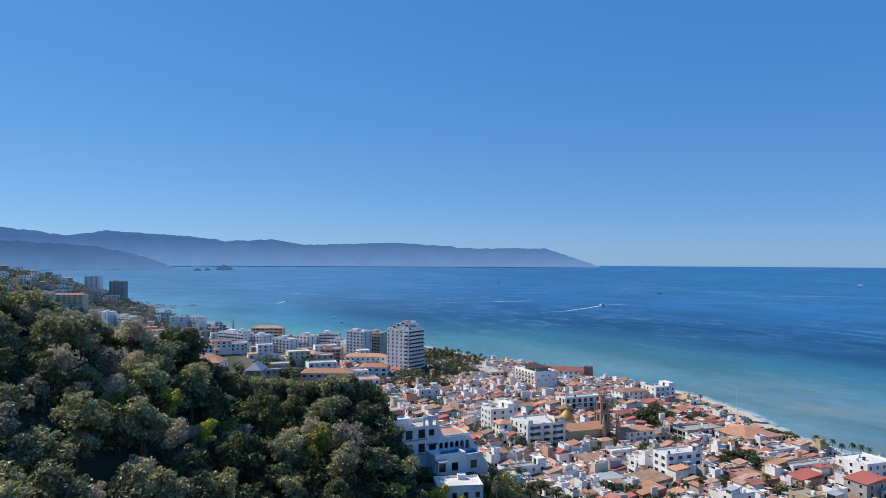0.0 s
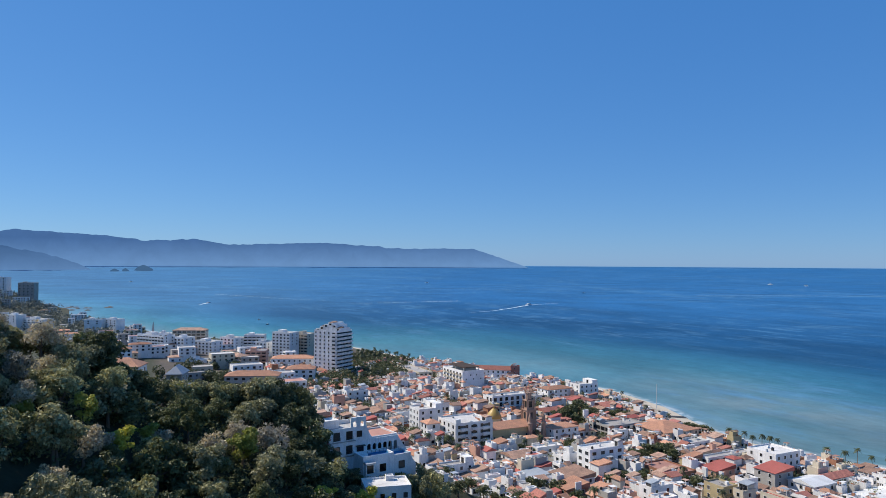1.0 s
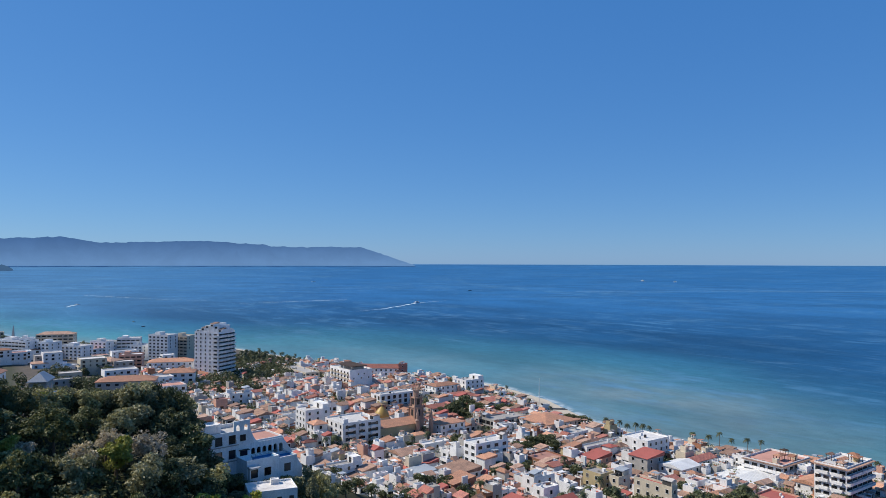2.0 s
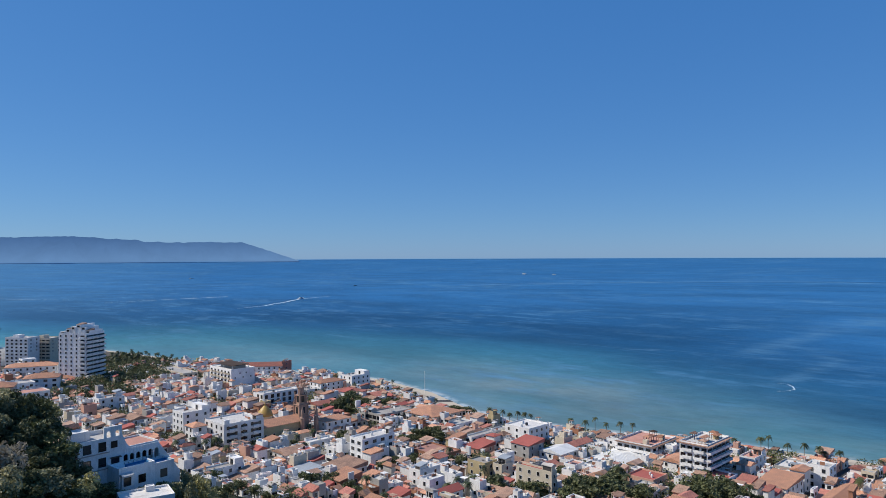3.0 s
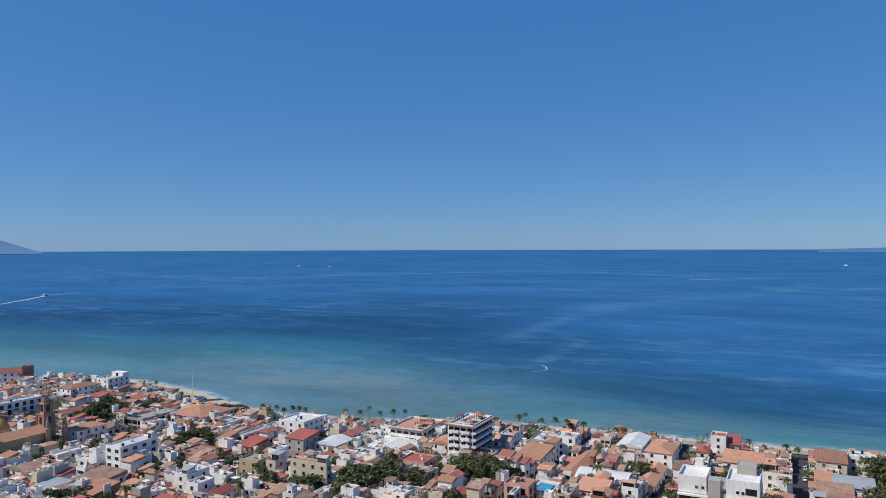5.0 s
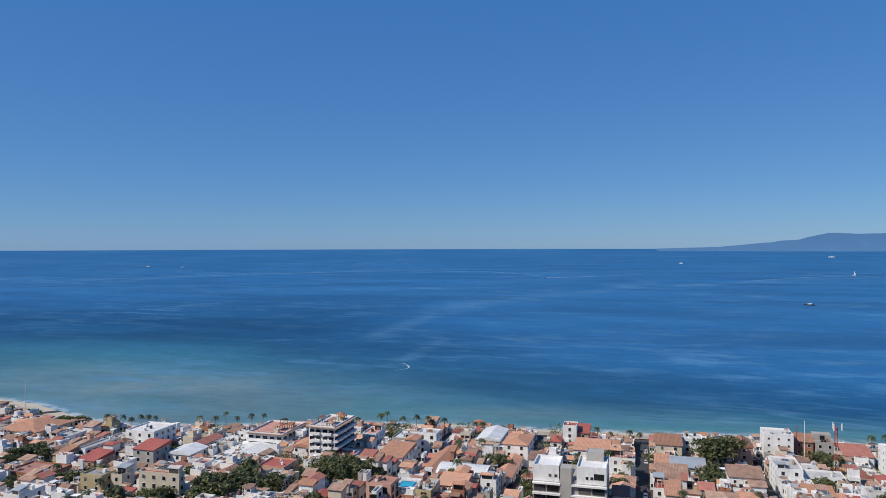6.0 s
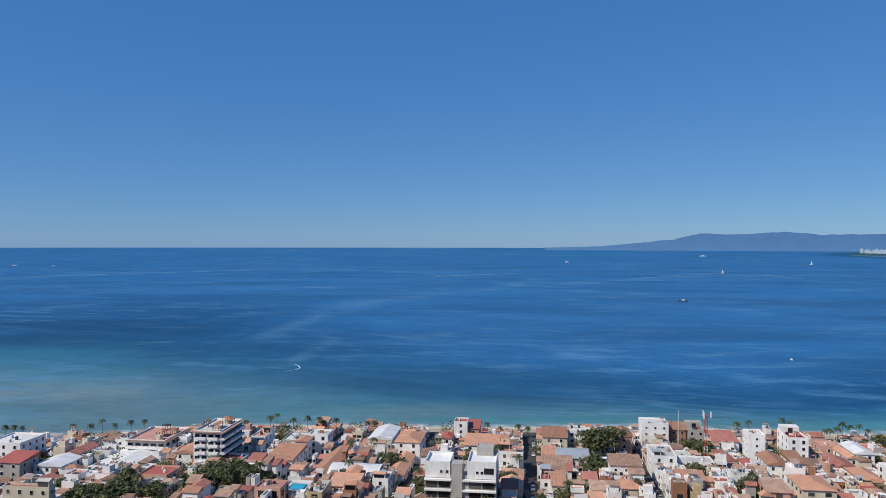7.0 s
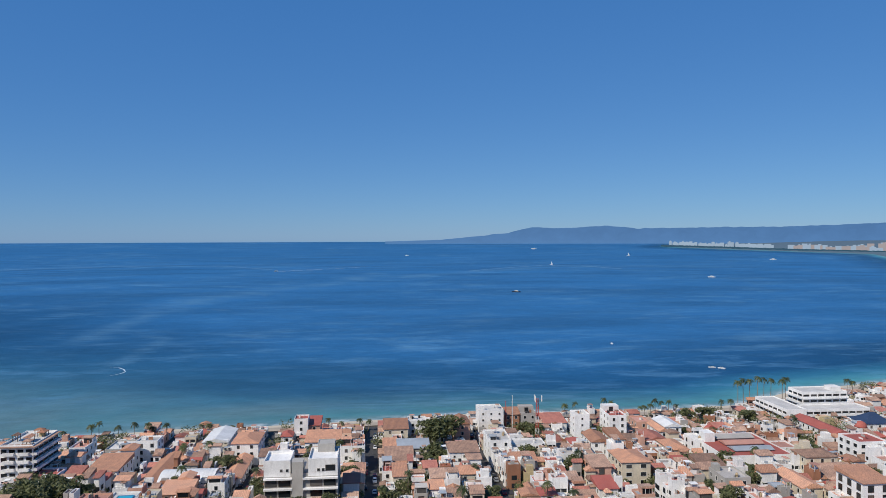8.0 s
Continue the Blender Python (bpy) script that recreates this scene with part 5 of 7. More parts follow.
def casa():
    """White villa on the spur: a two-storey block with a crest, an arcaded wing and a pool terrace before it."""
    ob = root("villa", 0, 218, 41.3, 28, "large white villa with an arcaded wing and pool terrace", "villa")
    part("main_block", tray(Build(WHITE), -13.3, -1.2, 0, 11, -9, 14.6, 13.4, 0.35), ob)
    part("roof_deck", Build(DECKW).box(-12.9, -1.6, 0.4, 10.6, 13.35, 13.46), ob)
    part("crest", arch_wall(Build(WHITE), -6.4, -1.4, 2, 14.6, 15.7, 17.4, 0.02, 0.5, 0.22), ob, label="white gable crest with two arched openings")
    part("roof_room", tray(Build(WHITE), -12.4, -7.4, 6.0, 10.6, 13.4, 15.9, 15.7), ob)
    # the coping that swings down from the crest to the arcade
    cope = Build(WHITE)
    for k in range(6):
        q0, q1 = k / 6, (k + 1) / 6
        z0, z1 = 10.4 + 4.2 * (1 - q0) ** 2, 10.4 + 4.2 * (1 - q1) ** 2
        xa, xb = -1.2 + 3.0 * q0, -1.2 + 3.0 * q1
        cope.quadmesh([(xa, 0.05, 9.6), (xb, 0.05, 9.6), (xb, 0.45, 9.6), (xa, 0.45, 9.6), (xa, 0.05, z0), (xb, 0.05, z1), (xb, 0.45, z1), (xa, 0.45, z0)],
                      [(0, 3, 2, 1), (4, 5, 6, 7), (0, 1, 5, 4), (2, 3, 7, 6)])
    part("sloping_wall", cope, ob)
    part("arcade", arch_wall(Build(WHITE), -1.2, 9.7, 6, 6.2, 8.3, 10.5, 0.0, 0.45), ob, label="white arcade of six round arches")
    part("loggia", Build(WHITE).box(-1.1, 9.6, 3.6, 11, -9, 10.4), ob)
    part("wing_roof", tray(Build(WHITE), -1.15, 9.7, 0.5, 11.2, 10.1, 10.9, 10.4, 0.3), ob)
    part("wing_deck", Build(ROSE).box(-0.8, 9.3, 0.9, 10.8, 10.35, 10.46), ob)
    for i in range(5):
        part("window", WIN["door"], ob, pose(0.6 + i * 1.85, 3.6, 6.3, 0, 0, 90))
    # iron-railed windows in two rows, with a dark string course between
    for zz in (11.2, 7.0):
        for x in (-11.0, -6.9):
            part("window", WIN["door"], ob, pose(x, 0, zz, 0, 0, 90) @ Matrix.Diagonal((1, 1.0, 1.1, 1)))
            grille = Build(BLACKP)
            rail(grille, x - 1.1, -0.35, x + 1.1, -0.35, zz - 0.1, 1.0)
            part("window_rail", grille, ob, label="black iron window rail")
            part("window_ledge", Build(WHITE).box(x - 1.2, x + 1.2, -0.45, 0.02, zz - 0.22, zz - 0.08), ob)
    part("window", WIN["dark"], ob, pose(-3.6, 0, 11.6, 0, 0, 90) @ Matrix.Diagonal((1, 1.3, 1.1, 1)))
    part("string_course", Build(GREYW).box(-13.5, -4.9, -0.28, 0.01, 10.55, 10.75), ob)
    part("string_course", Build(GREYW).box(-13.5, -4.9, -0.28, 0.01, 6.2, 6.4), ob)
    part("door", WIN["door"], ob, pose(-3.3, 0, 6.5, 0, 0, 90) @ Matrix.Diagonal((1, 1.1, 1.1, 1)))
    part("awning", Build(FRAMED).box(-4.9, -1.9, -1.1, 0.0, 8.9, 9.05), ob)
    part("pool_terrace", tray(Build(WHITE), -5.5, 4.7, -6.2, -0.02, -9, 7.2, 6.2, 0.35), ob)
    part("lower_terrace", tray(Build(WHITE), 4.71, 10.6, -6.2, -0.02, -9, 6.4, 5.2, 0.35), ob)
    part("pool", tray(Build(BLUETILE), -1.8, 4.2, -5.6, -2.2, 6.2, 6.95, 6.55, 0.3), ob, label="blue tiled plunge pool")
    part("pool", tray(Build(BLUETILE), 5.2, 10.1, -5.6, -2.2, 5.2, 6.2, 5.8, 0.3), ob, label="blue tiled plunge pool")
    rails = Build(FRAMED)
    rail(rails, -1.0, -0.4, 9.6, -0.4, 6.2, 0.9)
    part("terrace_rail", rails, ob)
    part("porch", Build(WHITE).box(-5.2, -2.4, -7.4, -6.2, -6, 5.2), ob)
    part("porch_roof", roof_solid(Build(DECKW), "gable_a", 2.8, 1.6, 0.5, 0.25), ob, pose(-3.8, -6.9, 5.2))
    part("door", WIN["door"], ob, pose(-3.8, -7.4, 2.6, 0, 0, 90))
    for x in (1.0, 7.4):
        part("window", WIN["door"], ob, pose(x, -6.2, 2.2, 0, 0, 90))
    part("stair_flank", Build(WHITE).quadmesh([(9.7, 0.3, -12), (16.4, 0.3, -12), (16.4, 3.0, -12), (9.7, 3.0, -12), (9.7, 0.3, 10.2), (16.4, 0.3, 0.6), (16.4, 3.0, 0.6), (9.7, 3.0, 10.2)],
                                              [(0, 3, 2, 1), (4, 5, 6, 7), (0, 1, 5, 4), (1, 2, 6, 5), (2, 3, 7, 6), (3, 0, 4, 7)]), ob)
    a, b = AB(0, 224)
    take(a - 17, a + 17, b - 17, b + 17)


casa()
low = root("house", 4.4, 200, 33.6, 8, "small white hillside house with a worn pale terrace", "house")
part("wall", slab_walls(Build(WHITE), 12.6, 9, -5, 10.2, 0.6), low)
part("roof", Build(DECKW).box(-6.0, 6.0, -4.2, 4.2, 10.15, 10.28), low)
part("stairhead", tray(Build(WHITE), 0.4, 2.6, 2.2, 4.0, 10.2, 11.6, 11.4), low)
windows_on(low, "-b", 12.6, 9, 7.4, "tall", 4)

# seafront apartment block, six floors of balconies
# wide dark glass doors, which also stand in for the balconies' deep shade
seafront = block_flats(304, 139.5, 22, 12.5, 6, WHITE, 3.1, "white six-storey seafront apartments with dark balconies", bays=5, balconies=("-b",), win="band", crown=False)
flat4 = block_flats(322, 177.5, 24, 19, 3, WHITE, 3.2, "low white seafront hotel with balconies and roof rooms", bays=5, balconies=("-a", "-b"), roof=ROSE, crown=False)


def roof_terrace(ob, L, W, h, r, n):
    """Pergolas, huts, planters and a bar crowding a flat roof."""
    for _ in range(n):
        x, y = r.uniform(-L / 2 + 2, L / 2 - 2), r.uniform(-W / 2 + 1.8, W / 2 - 1.8)
        w, d, k = r.uniform(2.4, 4.5), r.uniform(2.2, 3.4), r.uniform(1.9, 2.5)
        if r.random() < 0.6:
            part("pergola_roof", roof_solid(Build(r.choice((CLAY, CLAYD, FRAMED, BRICKW))), r.choice(("gable_a", "shed-a", "hip")), w, d, 0.6, 0.2), ob, pose(x, y, h + k))
            for sx in (-1, 1):
                for sy in (-1, 1):
                    part("pergola_post", Build(FRAMED).box(-0.09, 0.09, -0.09, 0.09, 0, k), ob, pose(x + sx * w * 0.45, y + sy * d * 0.45, h))
        else:
            part("roof_hut", tray(Build(r.choice((CREAM, OCHRE, WHITE))), -w / 2.6, w / 2.6, -d / 3, d / 3, 0, k, k - 0.2), ob, pose(x, y, h + 0.06))
    for i in range(5):
        part("planter", Build(CLAYD).box(-0.8, 0.8, -0.25, 0.25, 0, 0.9), ob, pose(-L / 2 + 0.8, (i - 2) * W / 5.5, h + 0.06, 0, 0, 90))
    part("eave", Build(CLAYD).box(-L / 2 - 1.5, L / 2 + 0.1, -W / 2 - 1.5, -W / 2 - 0.02, h + 0.2, h + 0.42), ob, label="brown tiled eave along the roof edge")
    part("eave", Build(CLAYD).box(-L / 2 - 1.5, -L / 2 - 0.02, -W / 2, W / 2, h + 0.2, h + 0.42), ob, label="brown tiled eave along the roof edge")


roof_terrace(seafront, 22, 12.5, 18.6, random.Random(31), 6)
roof_terrace(flat4, 24, 19, 9.6, random.Random(32), 6)
for k in range(6):  # short balconies on the town side
    for i in range(2):
        balcony(seafront, "-a", 22, 12.5, k * 3.1 + 0.12, 4.2, (i - 0.5) * 5.6, 1.0, WHITE)


def sheet_shed(a, b, L, W, h, rise, mat, label, barrel=False, turn=0):
    """A market or sports shed: walls with a wide low sheet roof, barrel-vaulted or ridged, with standing seams."""
    _, z = terrain_base(a, b, L, W)
    ob = root("shed", *G(a, b), z, GRID + turn, label, "shed")
    part("wall", Build(WHITE).box(-L / 2, L / 2, -W / 2, W / 2, -2, h), ob)
    n = 12 if barrel else 2
    prof = []
    for i in range(n + 1):
        q = i / n
        y = -W / 2 - 0.6 + q * (W + 1.2)
        zz = h + (rise * math.sin(math.pi * q) if barrel else rise * (1 - abs(2 * q - 1)))
        prof.append((y, zz))
    vs, fs = [], []
    for x in (-L / 2 - 0.6, L / 2 + 0.6):
        vs += [(x, y, zz + 0.15) for y, zz in prof] + [(x, y, zz - 0.05) for y, zz in prof]
    m = len(prof)
    for i in range(m - 1):
        fs += [(i, 2 * m + i, 2 * m + i + 1, i + 1), (m + i + 1, 3 * m + i + 1, 3 * m + i, m + i), (i + 1, m + i + 1, m + i, i), (2 * m + i, 3 * m + i, 3 * m + i + 1, 2 * m + i + 1)]
    fs += [(0, m, 3 * m, 2 * m), (m - 1, 3 * m - 1, 4 * m - 1, 2 * m - 1)]
    part("roof", Build(mat).quadmesh(vs, fs), ob)
    for k in range(int(L / 1.6)):
        x = -L / 2 + 0.8 + k * 1.6
        part("seam", Build(mat).quadmesh([(x + d, y, zz + 0.15 + e) for e in (0, 0.09) for d in (-0.05, 0.05) for y, zz in prof],
                                         [(2 * m + i, 3 * m + i, 3 * m + i + 1, 2 * m + i + 1) for i in range(m - 1)] + [(i, 2 * m + i, 2 * m + i + 1, i + 1) for i in range(m - 1)]
                                         + [(m + i + 1, 3 * m + i + 1, 3 * m + i, m + i) for i in range(m - 1)]), ob)
    if turn:
        L, W = W, L
    take(a - L / 2, a + L / 2, b - W / 2, b + W / 2)


sheet_shed(291, 73.3, 20, 15, 5.2, 2.2, SHEET, "barrel-vaulted white sheet-metal hall roof", True, 90)
sheet_shed(299, 179, 26, 22, 4.0, 1.6, SHEET, "broad low white sheet-roofed shed")
# broad clay roof near the shore
house(304, 309, 26, 26, 1, CREAM, CLAY, "hip", 3.0, top=11.2, label="wide low building under one large terracotta roof", name="market_hall", category="building")


def unfinished_block():
    """Large grey-white building with open black bays, seen from its back."""
    a, b, L, W = 258, 25.7, 18, 25
    _, z = terrain_base(a, b, L, W)
    ob = plain_block("apartment_building", a, b, L, W, z, 15.2, GREYW, "grey and white concrete building with wide dark open bays", "apartments", roof=DECKG)
    part("roof_tower", tray(Build(WHITE), -9.1, 3, 3.5, 12.5, 15, 20.6, 19.6, 0.3), ob)
    part("roof_tower", tray(Build(WHITE), -9.1, 5, -12.5, -2.5, 15, 21.0, 20.2, 0.3), ob)
    part("stair_core", Build(GREYW).box(-9.9, -5, -0.8, 3.0, -2, 20.2), ob)
    part("roof_room", tray(Build(GREYW), 1, 7, -11, -5, 20.2, 23.2, 23.0), ob)
    for k in range(4):
        z1 = 0.9 + k * 3.6
        # these wide dark panes give the open bays their shade
        for y in (-9.8, -5.2, 5.6, 10.2):
            part("window", WIN["band"], ob, pose(-9.1, y, z1, 0, 0, 0) @ Matrix.Diagonal((1, 1.2, 1.15, 1)))
        part("ledge", Build(WHITE).box(-10.1, -9.0, -12.6, -0.8, z1 + 2.4, z1 + 3.0), ob)
        part("ledge", Build(WHITE).box(-10.1, -9.0, 3.0, 12.6, z1 + 2.4, z1 + 3.0), ob)
    for y in (4.6, 6.6, -7.6, -6.0):
        part("window", WIN["small"], ob, pose(-9.1, y, 16.6, 0, 0, 0))
    part("window", WIN["band"], ob, pose(-9.1, -10, 16.8, 0, 0, 0))


unfinished_block()


def long_school():
    a, b, L, W = 296, -156, 33, 29
    _, z = terrain_base(a, b, L, W)
    ob = root("school", *G(a, b), z, GRID, "long white building with a flat red roof round a court", "building")
    h = 15.4 - z
    part("wall", slab_walls(Build(WHITE), L, W, -2, h, 0.5), ob)
    part("roof", Build(REDP).box(-L / 2 + 0.22, L / 2 - 0.22, -W / 2 + 0.22, W / 2 - 0.22, h - 0.05, h + 0.06), ob)
    for i in range(3):
        part("court_roof", roof_solid(Build((SHEETG, ROSE, DECKG)[i]), "gable_b", 6.6, 17, 0.9, 0.2), ob, pose(-7 + i * 8.2, -1.5, h + 0.5 + 0.25 * i))
        part("court_wall", Build(GREYW).box(-10 + i * 8.2, -4 + i * 8.2, -9.5, 6.5, h, h + 0.5 + 0.25 * i), ob)
    part("roof_room", tray(Build(WHITE), 5, 11, 8.5, 13, h, h + 4.0, h + 3.8), ob)
    for i in range(4):
        part("window", WIN["dark"], ob, pose(12 - i * 4.2, W / 2, h - 3.6, 0, 0, FACE["+b"]) @ Matrix.Diagonal((1, 0.9, 1.3, 1)))
    part("window", WIN["wide"], ob, pose(-L / 2, -2, h - 3.6))
    take(a - L / 2, a + L / 2, b - W / 2, b + W / 2)


long_school()


def slab_hotel(a, b, L, W, top, face, bays, label):
    """A wing of a modern white hotel with open balcony bands."""
    _, z = terrain_base(a, b, L, W)
    n = max(2, int((top - z) / 3.1))
    ob = plain_block("hotel_wing", a, b, L, W, z, top - z, WHITE, label, "hotel", parapet=0.6)
    run = W if face[1] == "a" else L
    for k in range(n):
        zz = top - z - (n - k) * 3.1 + 0.1
        bal = balcony(ob, face, L, W, zz, run, 0, 1.5, WHITE)
        windows_on(ob, face, L, W, zz + 0.1, "band", bays, under=bal)
    return ob


slab_hotel(375, -221, 32, 11, 13.5, "+b", 7, "white hotel wing with balcony bands running to the beach")
slab_hotel(366, -245, 11, 36, 13.0, "-a", 9, "white hotel wing with dark balcony bands facing the town")
upper = slab_hotel(382, -247, 14, 26, 19.0, "-a", 6, "upper white hotel block with balcony bands")
for k in range(4):
    zz = 19.0 - gz(*G(382, -247)) - (k + 1) * 3.1 + 0.1
    bal = balcony(upper, "+b", 14, 26, zz, 13.8, 0, 1.5, WHITE)
    windows_on(upper, "+b", 14, 26, zz + 0.1, "band", 3, under=bal)
part("lift_house", tray(Build(WHITE), -3, 3, -12, -6, 13, 17.2, 17.0), upper)
navy = house(333.4, -244, 12, 13, 2, WHITE, SHEETG, "hip", 4.2, top=14, label="white hall under a dark blue pyramid roof", name="hall", category="building")
NAVY = surface("dark blue sheet roofing", (0.035, 0.06, 0.12), rough=0.5, stain=0.15, streak=False)
for o in navy.children:
    if o.name.startswith("roof"):
        o.data.materials[0] = NAVY
dome_hall = house(326, -233, 6, 6, 2, WHITE, DECKW, top=12.5, label="small white kiosk under a red dome", name="kiosk", category="building")
dz = 12.5 - gz(*G(326, -233))
part("dome", Build(REDP).lathe([(2.9 * math.cos(radians(q)) + 0.01, dz + 0.7 + 2.9 * math.sin(radians(q))) for q in range(0, 91, 10)], 16).mesh("dome", True), dome_hall, label="red dome")


def antenna():
    x, y = G(336.5, -76.6)
    z = gz(x, y)
    ob = root("antenna_tower", x, y, z, GRID, "red and white lattice antenna tower with panel aerials", "antenna")
    h = 24.0
    for k in range(8):
        b = Build(REDSTEEL if k % 2 or k > 4 else FRAMEW)
        z0, z1 = k * 2.9, (k + 1) * 2.9
        r0, r1 = 0.8 - 0.045 * k, 0.8 - 0.045 * (k + 1)
        c = [(-1, -1), (1, -1), (1, 1), (-1, 1)]
        for i in range(4):
            (x0, y0), (x1, y1) = c[i], c[(i + 1) % 4]
            b.tube([(x0 * r0, y0 * r0, z0), (x0 * r1, y0 * r1, z1)], [0.08, 0.08], 4)
            b.tube([(x0 * r0, y0 * r0, z0), (x1 * r1, y1 * r1, z1)], [0.05, 0.05], 4)
            b.tube([(x0 * r1, y0 * r1, z1), (x1 * r1, y1 * r1, z1)], [0.05, 0.05], 4)
        part("lattice_section", b, ob)
    for i in range(3):
        a = 2 * math.pi * i / 3 + 0.4
        cx, cy = 2.1 * math.cos(a), 2.1 * math.sin(a)
        part("aerial_arm", Build(STEEL).tube([(0, 0, 22.4), (cx, cy, 22.8)], [0.08, 0.08], 4), ob)
        part("panel_aerial", Build(FRAMEW).box(cx - 0.22, cx + 0.22, cy - 0.22, cy + 0.22, 21.8, 24.6), ob)
    take(335, 338, -78, -75)


antenna()


def mast(x, y, z, h, label, mat):
    ob = root("mast", x, y, z, 0, label, "mast")
    part("pole", Build(mat).lathe([(0.25, -1), (0.22, h * 0.5), (0.12, h)], 8), ob)
    part("cap", Build(mat).lathe([(0.2, h), (0.24, h + 0.2), (0.02, h + 0.4)], 8), ob)


mx, my = G(360, -69)
mast(mx, my, gz(mx, my), 20, "tall white pole behind the seafront houses", FRAMEW)
mx, my = G(362, -66)
mast(mx, my, gz(mx, my), 17, "slim red pole beside a white pole", REDSTEEL)
fx, fy = G(370, 384)
mast(fx, fy, gz(fx, fy), 17, "tall white flagpole on the seafront plaza", FRAMEW)


def roof_pool():
    a, b = 259, 88
    _, z = terrain_base(a, b, 11, 9)
    ob = root("house", *G(a, b), z, GRID, "white house with a turquoise rooftop pool", "house")
    part("wall", slab_walls(Build(WHITE), 11, 9, -2, 6.3, 0.6), ob)
    part("roof", Build(DECKW).box(-5.2, 5.2, -4.2, 4.2, 6.25, 6.36), ob)
    water, nt, bs = nodes_of("pool water")
    link(nt, mixc(nt, noise_node(nt, 1.5, 3, position(nt)), (0.02, 0.30, 0.45), (0.06, 0.45, 0.58)), bs.inputs["Base Color"])
    bs.inputs["Roughness"].default_value = 0.1
    part("pool", tray(Build(BLUETILE), -4.2, 1.8, -3.4, 2.2, 6.3, 6.8, 6.45, 0.25), ob)
    part("pool_water", Build(water).box(-3.9, 1.5, -3.1, 1.9, 6.4, 6.7), ob, label="clear turquoise pool water")
    take(a - 5.5, a + 5.5, b - 4.5, b + 4.5)


roof_pool()

# ---- houses that stand out in the town ----
RIGHT = ("-a", "+b")

for px, py, top in ((-57, 110, 70.5), (-54, 108, 67.5)):
    mast(px, py, gz(px, py), top - gz(px, py), "slim grey utility pole on the wooded slope", CONCRETE)

# ---- condominiums beyond the spur, and the far headland ----
def condo(x0, x1, y, top, storeys, depth=14, wall=None, roof=None, tiled=False, turn=0.0, win="wide", step=None, name="apartment_building", balc=False, label=""):
    """A block of flats whose long side looks back to the hill."""
    wall = wall or WHITE
    W, cx, cy = x1 - x0, (x0 + x1) / 2, y + depth / 2
    z = gz(cx, cy)
    z0 = min(z, gz(x0, y), gz(x1, y))
    h = top - z0
    kind = "orange-tiled" if tiled else "flat-roofed"
    ob = root(name, cx, cy, z0, turn, label or f"{WALLNAME.get(wall, 'white')} {kind} apartment block near the water", "apartments")
    part("wall", slab_walls(Build(wall), W, depth, -2, h, 0 if tiled else 0.9), ob)
    if tiled:
        part("roof", roof_solid(Build(roof or CLAY), "hip", W, depth, 2.4), ob, pose(0, 0, h))
    else:
        part("roof", Build(roof or DECKW).box(-W / 2 + 0.22, W / 2 - 0.22, -depth / 2 + 0.22, depth / 2 - 0.22, h - 0.05, h + 0.06), ob)
        part("roof_room", tray(Build(wall), -W * 0.3, -W * 0.05, -3, 4, h, h + 2.8, h + 2.6), ob)
    step = step or 3.1
    for k in range(storeys):
        zz = h - (k + 1) * step + 0.7
        if zz < 0:
            break
        n = max(2, int(W / (4.2 if y < 900 else 8.0)))
        if balc:
            bal = balcony(ob, "-b", W, depth, zz - 0.6, W * 0.96, 0, 1.5, wall)
            windows_on(ob, "-b", W, depth, zz - 0.5, "band", n, under=bal)
        else:
            windows_on(ob, "-b", W, depth, zz, win, n)
        if k < 4 and y < 900:
            windows_on(ob, "+a", W, depth, zz, "tall", 2)
    return ob


condo(-231, -193, 732, 31, 6, turn=-34, balc=True)
condo(-207, -197, 728, 33, 7, depth=10)
condo(-203, -170, 764, 33, 5, wall=CREAM, tiled=True, roof=CLAYD, balc=True)
condo(-190, -176, 726, 29, 6, turn=-34)
condo(-175, -150, 738, 24, 4, turn=-34)
condo(-152, -132, 752, 26, 5, turn=-34)
condo(-130, -109, 756, 28, 5, balc=True)
condo(-118, -100, 748, 22, 4, turn=-34)
condo(-97, -74, 731, 33, 8, turn=-34)
condo(-76, -58, 738, 31, 8, turn=-34, wall=CREAM, balc=True)
condo(-82, -48, 607, 24, 4, tiled=True, win="tall")
condo(-128, -108, 640, 22, 3, turn=-34, wall=CREAM, tiled=True, roof=CLAYD, balc=True)
condo(-110, -92, 650, 25, 5, wall=PINK, balc=True)
condo(-140, -122, 690, 17, 3, wall=CREAM)
condo(-165, -146, 660, 16, 3, turn=-34)
condo(-88, -56, 447, 35, 3, wall=GREYW, tiled=True, roof=CLAY)
condo(-60, -40, 520, 28, 3, tiled=True)
# houses on the wooded brow
condo(-84, -72.5, 234, 71.5, 2, depth=9, tiled=True, roof=CLAY, win="tall", name="house", label="brow house with an orange tile roof among trees")
condo(-63, -58.5, 231, 69.5, 2, depth=8, wall=GREYW, tiled=True, roof=SHEETG, win="small", name="house", label="small grey house half hidden by trees")
# headland towers
condo(-778, -747, 1560, 68, 11, depth=22)
condo(-724, -692, 1560, 57, 9, depth=20, wall=GREYW)
condo(-975, -925, 1560, 80, 8, depth=20, balc=True)
condo(-922, -884, 1565, 79, 8, depth=18)
condo(-880, -858, 1555, 71, 4, depth=16)
condo(-655, -600, 1200, 46, 5, depth=18, wall=CREAM, tiled=True, roof=CLAYR, balc=True)
condo(-672, -652, 1195, 50, 6, depth=16)
condo(-485, -462, 1010, 31, 3, turn=-34, depth=14)
condo(-462, -420, 1000, 26, 2, turn=-34, depth=16, balc=True)
condo(-395, -372, 1040, 22, 2)
condo(-370, -346, 1045, 22, 3, turn=-34)


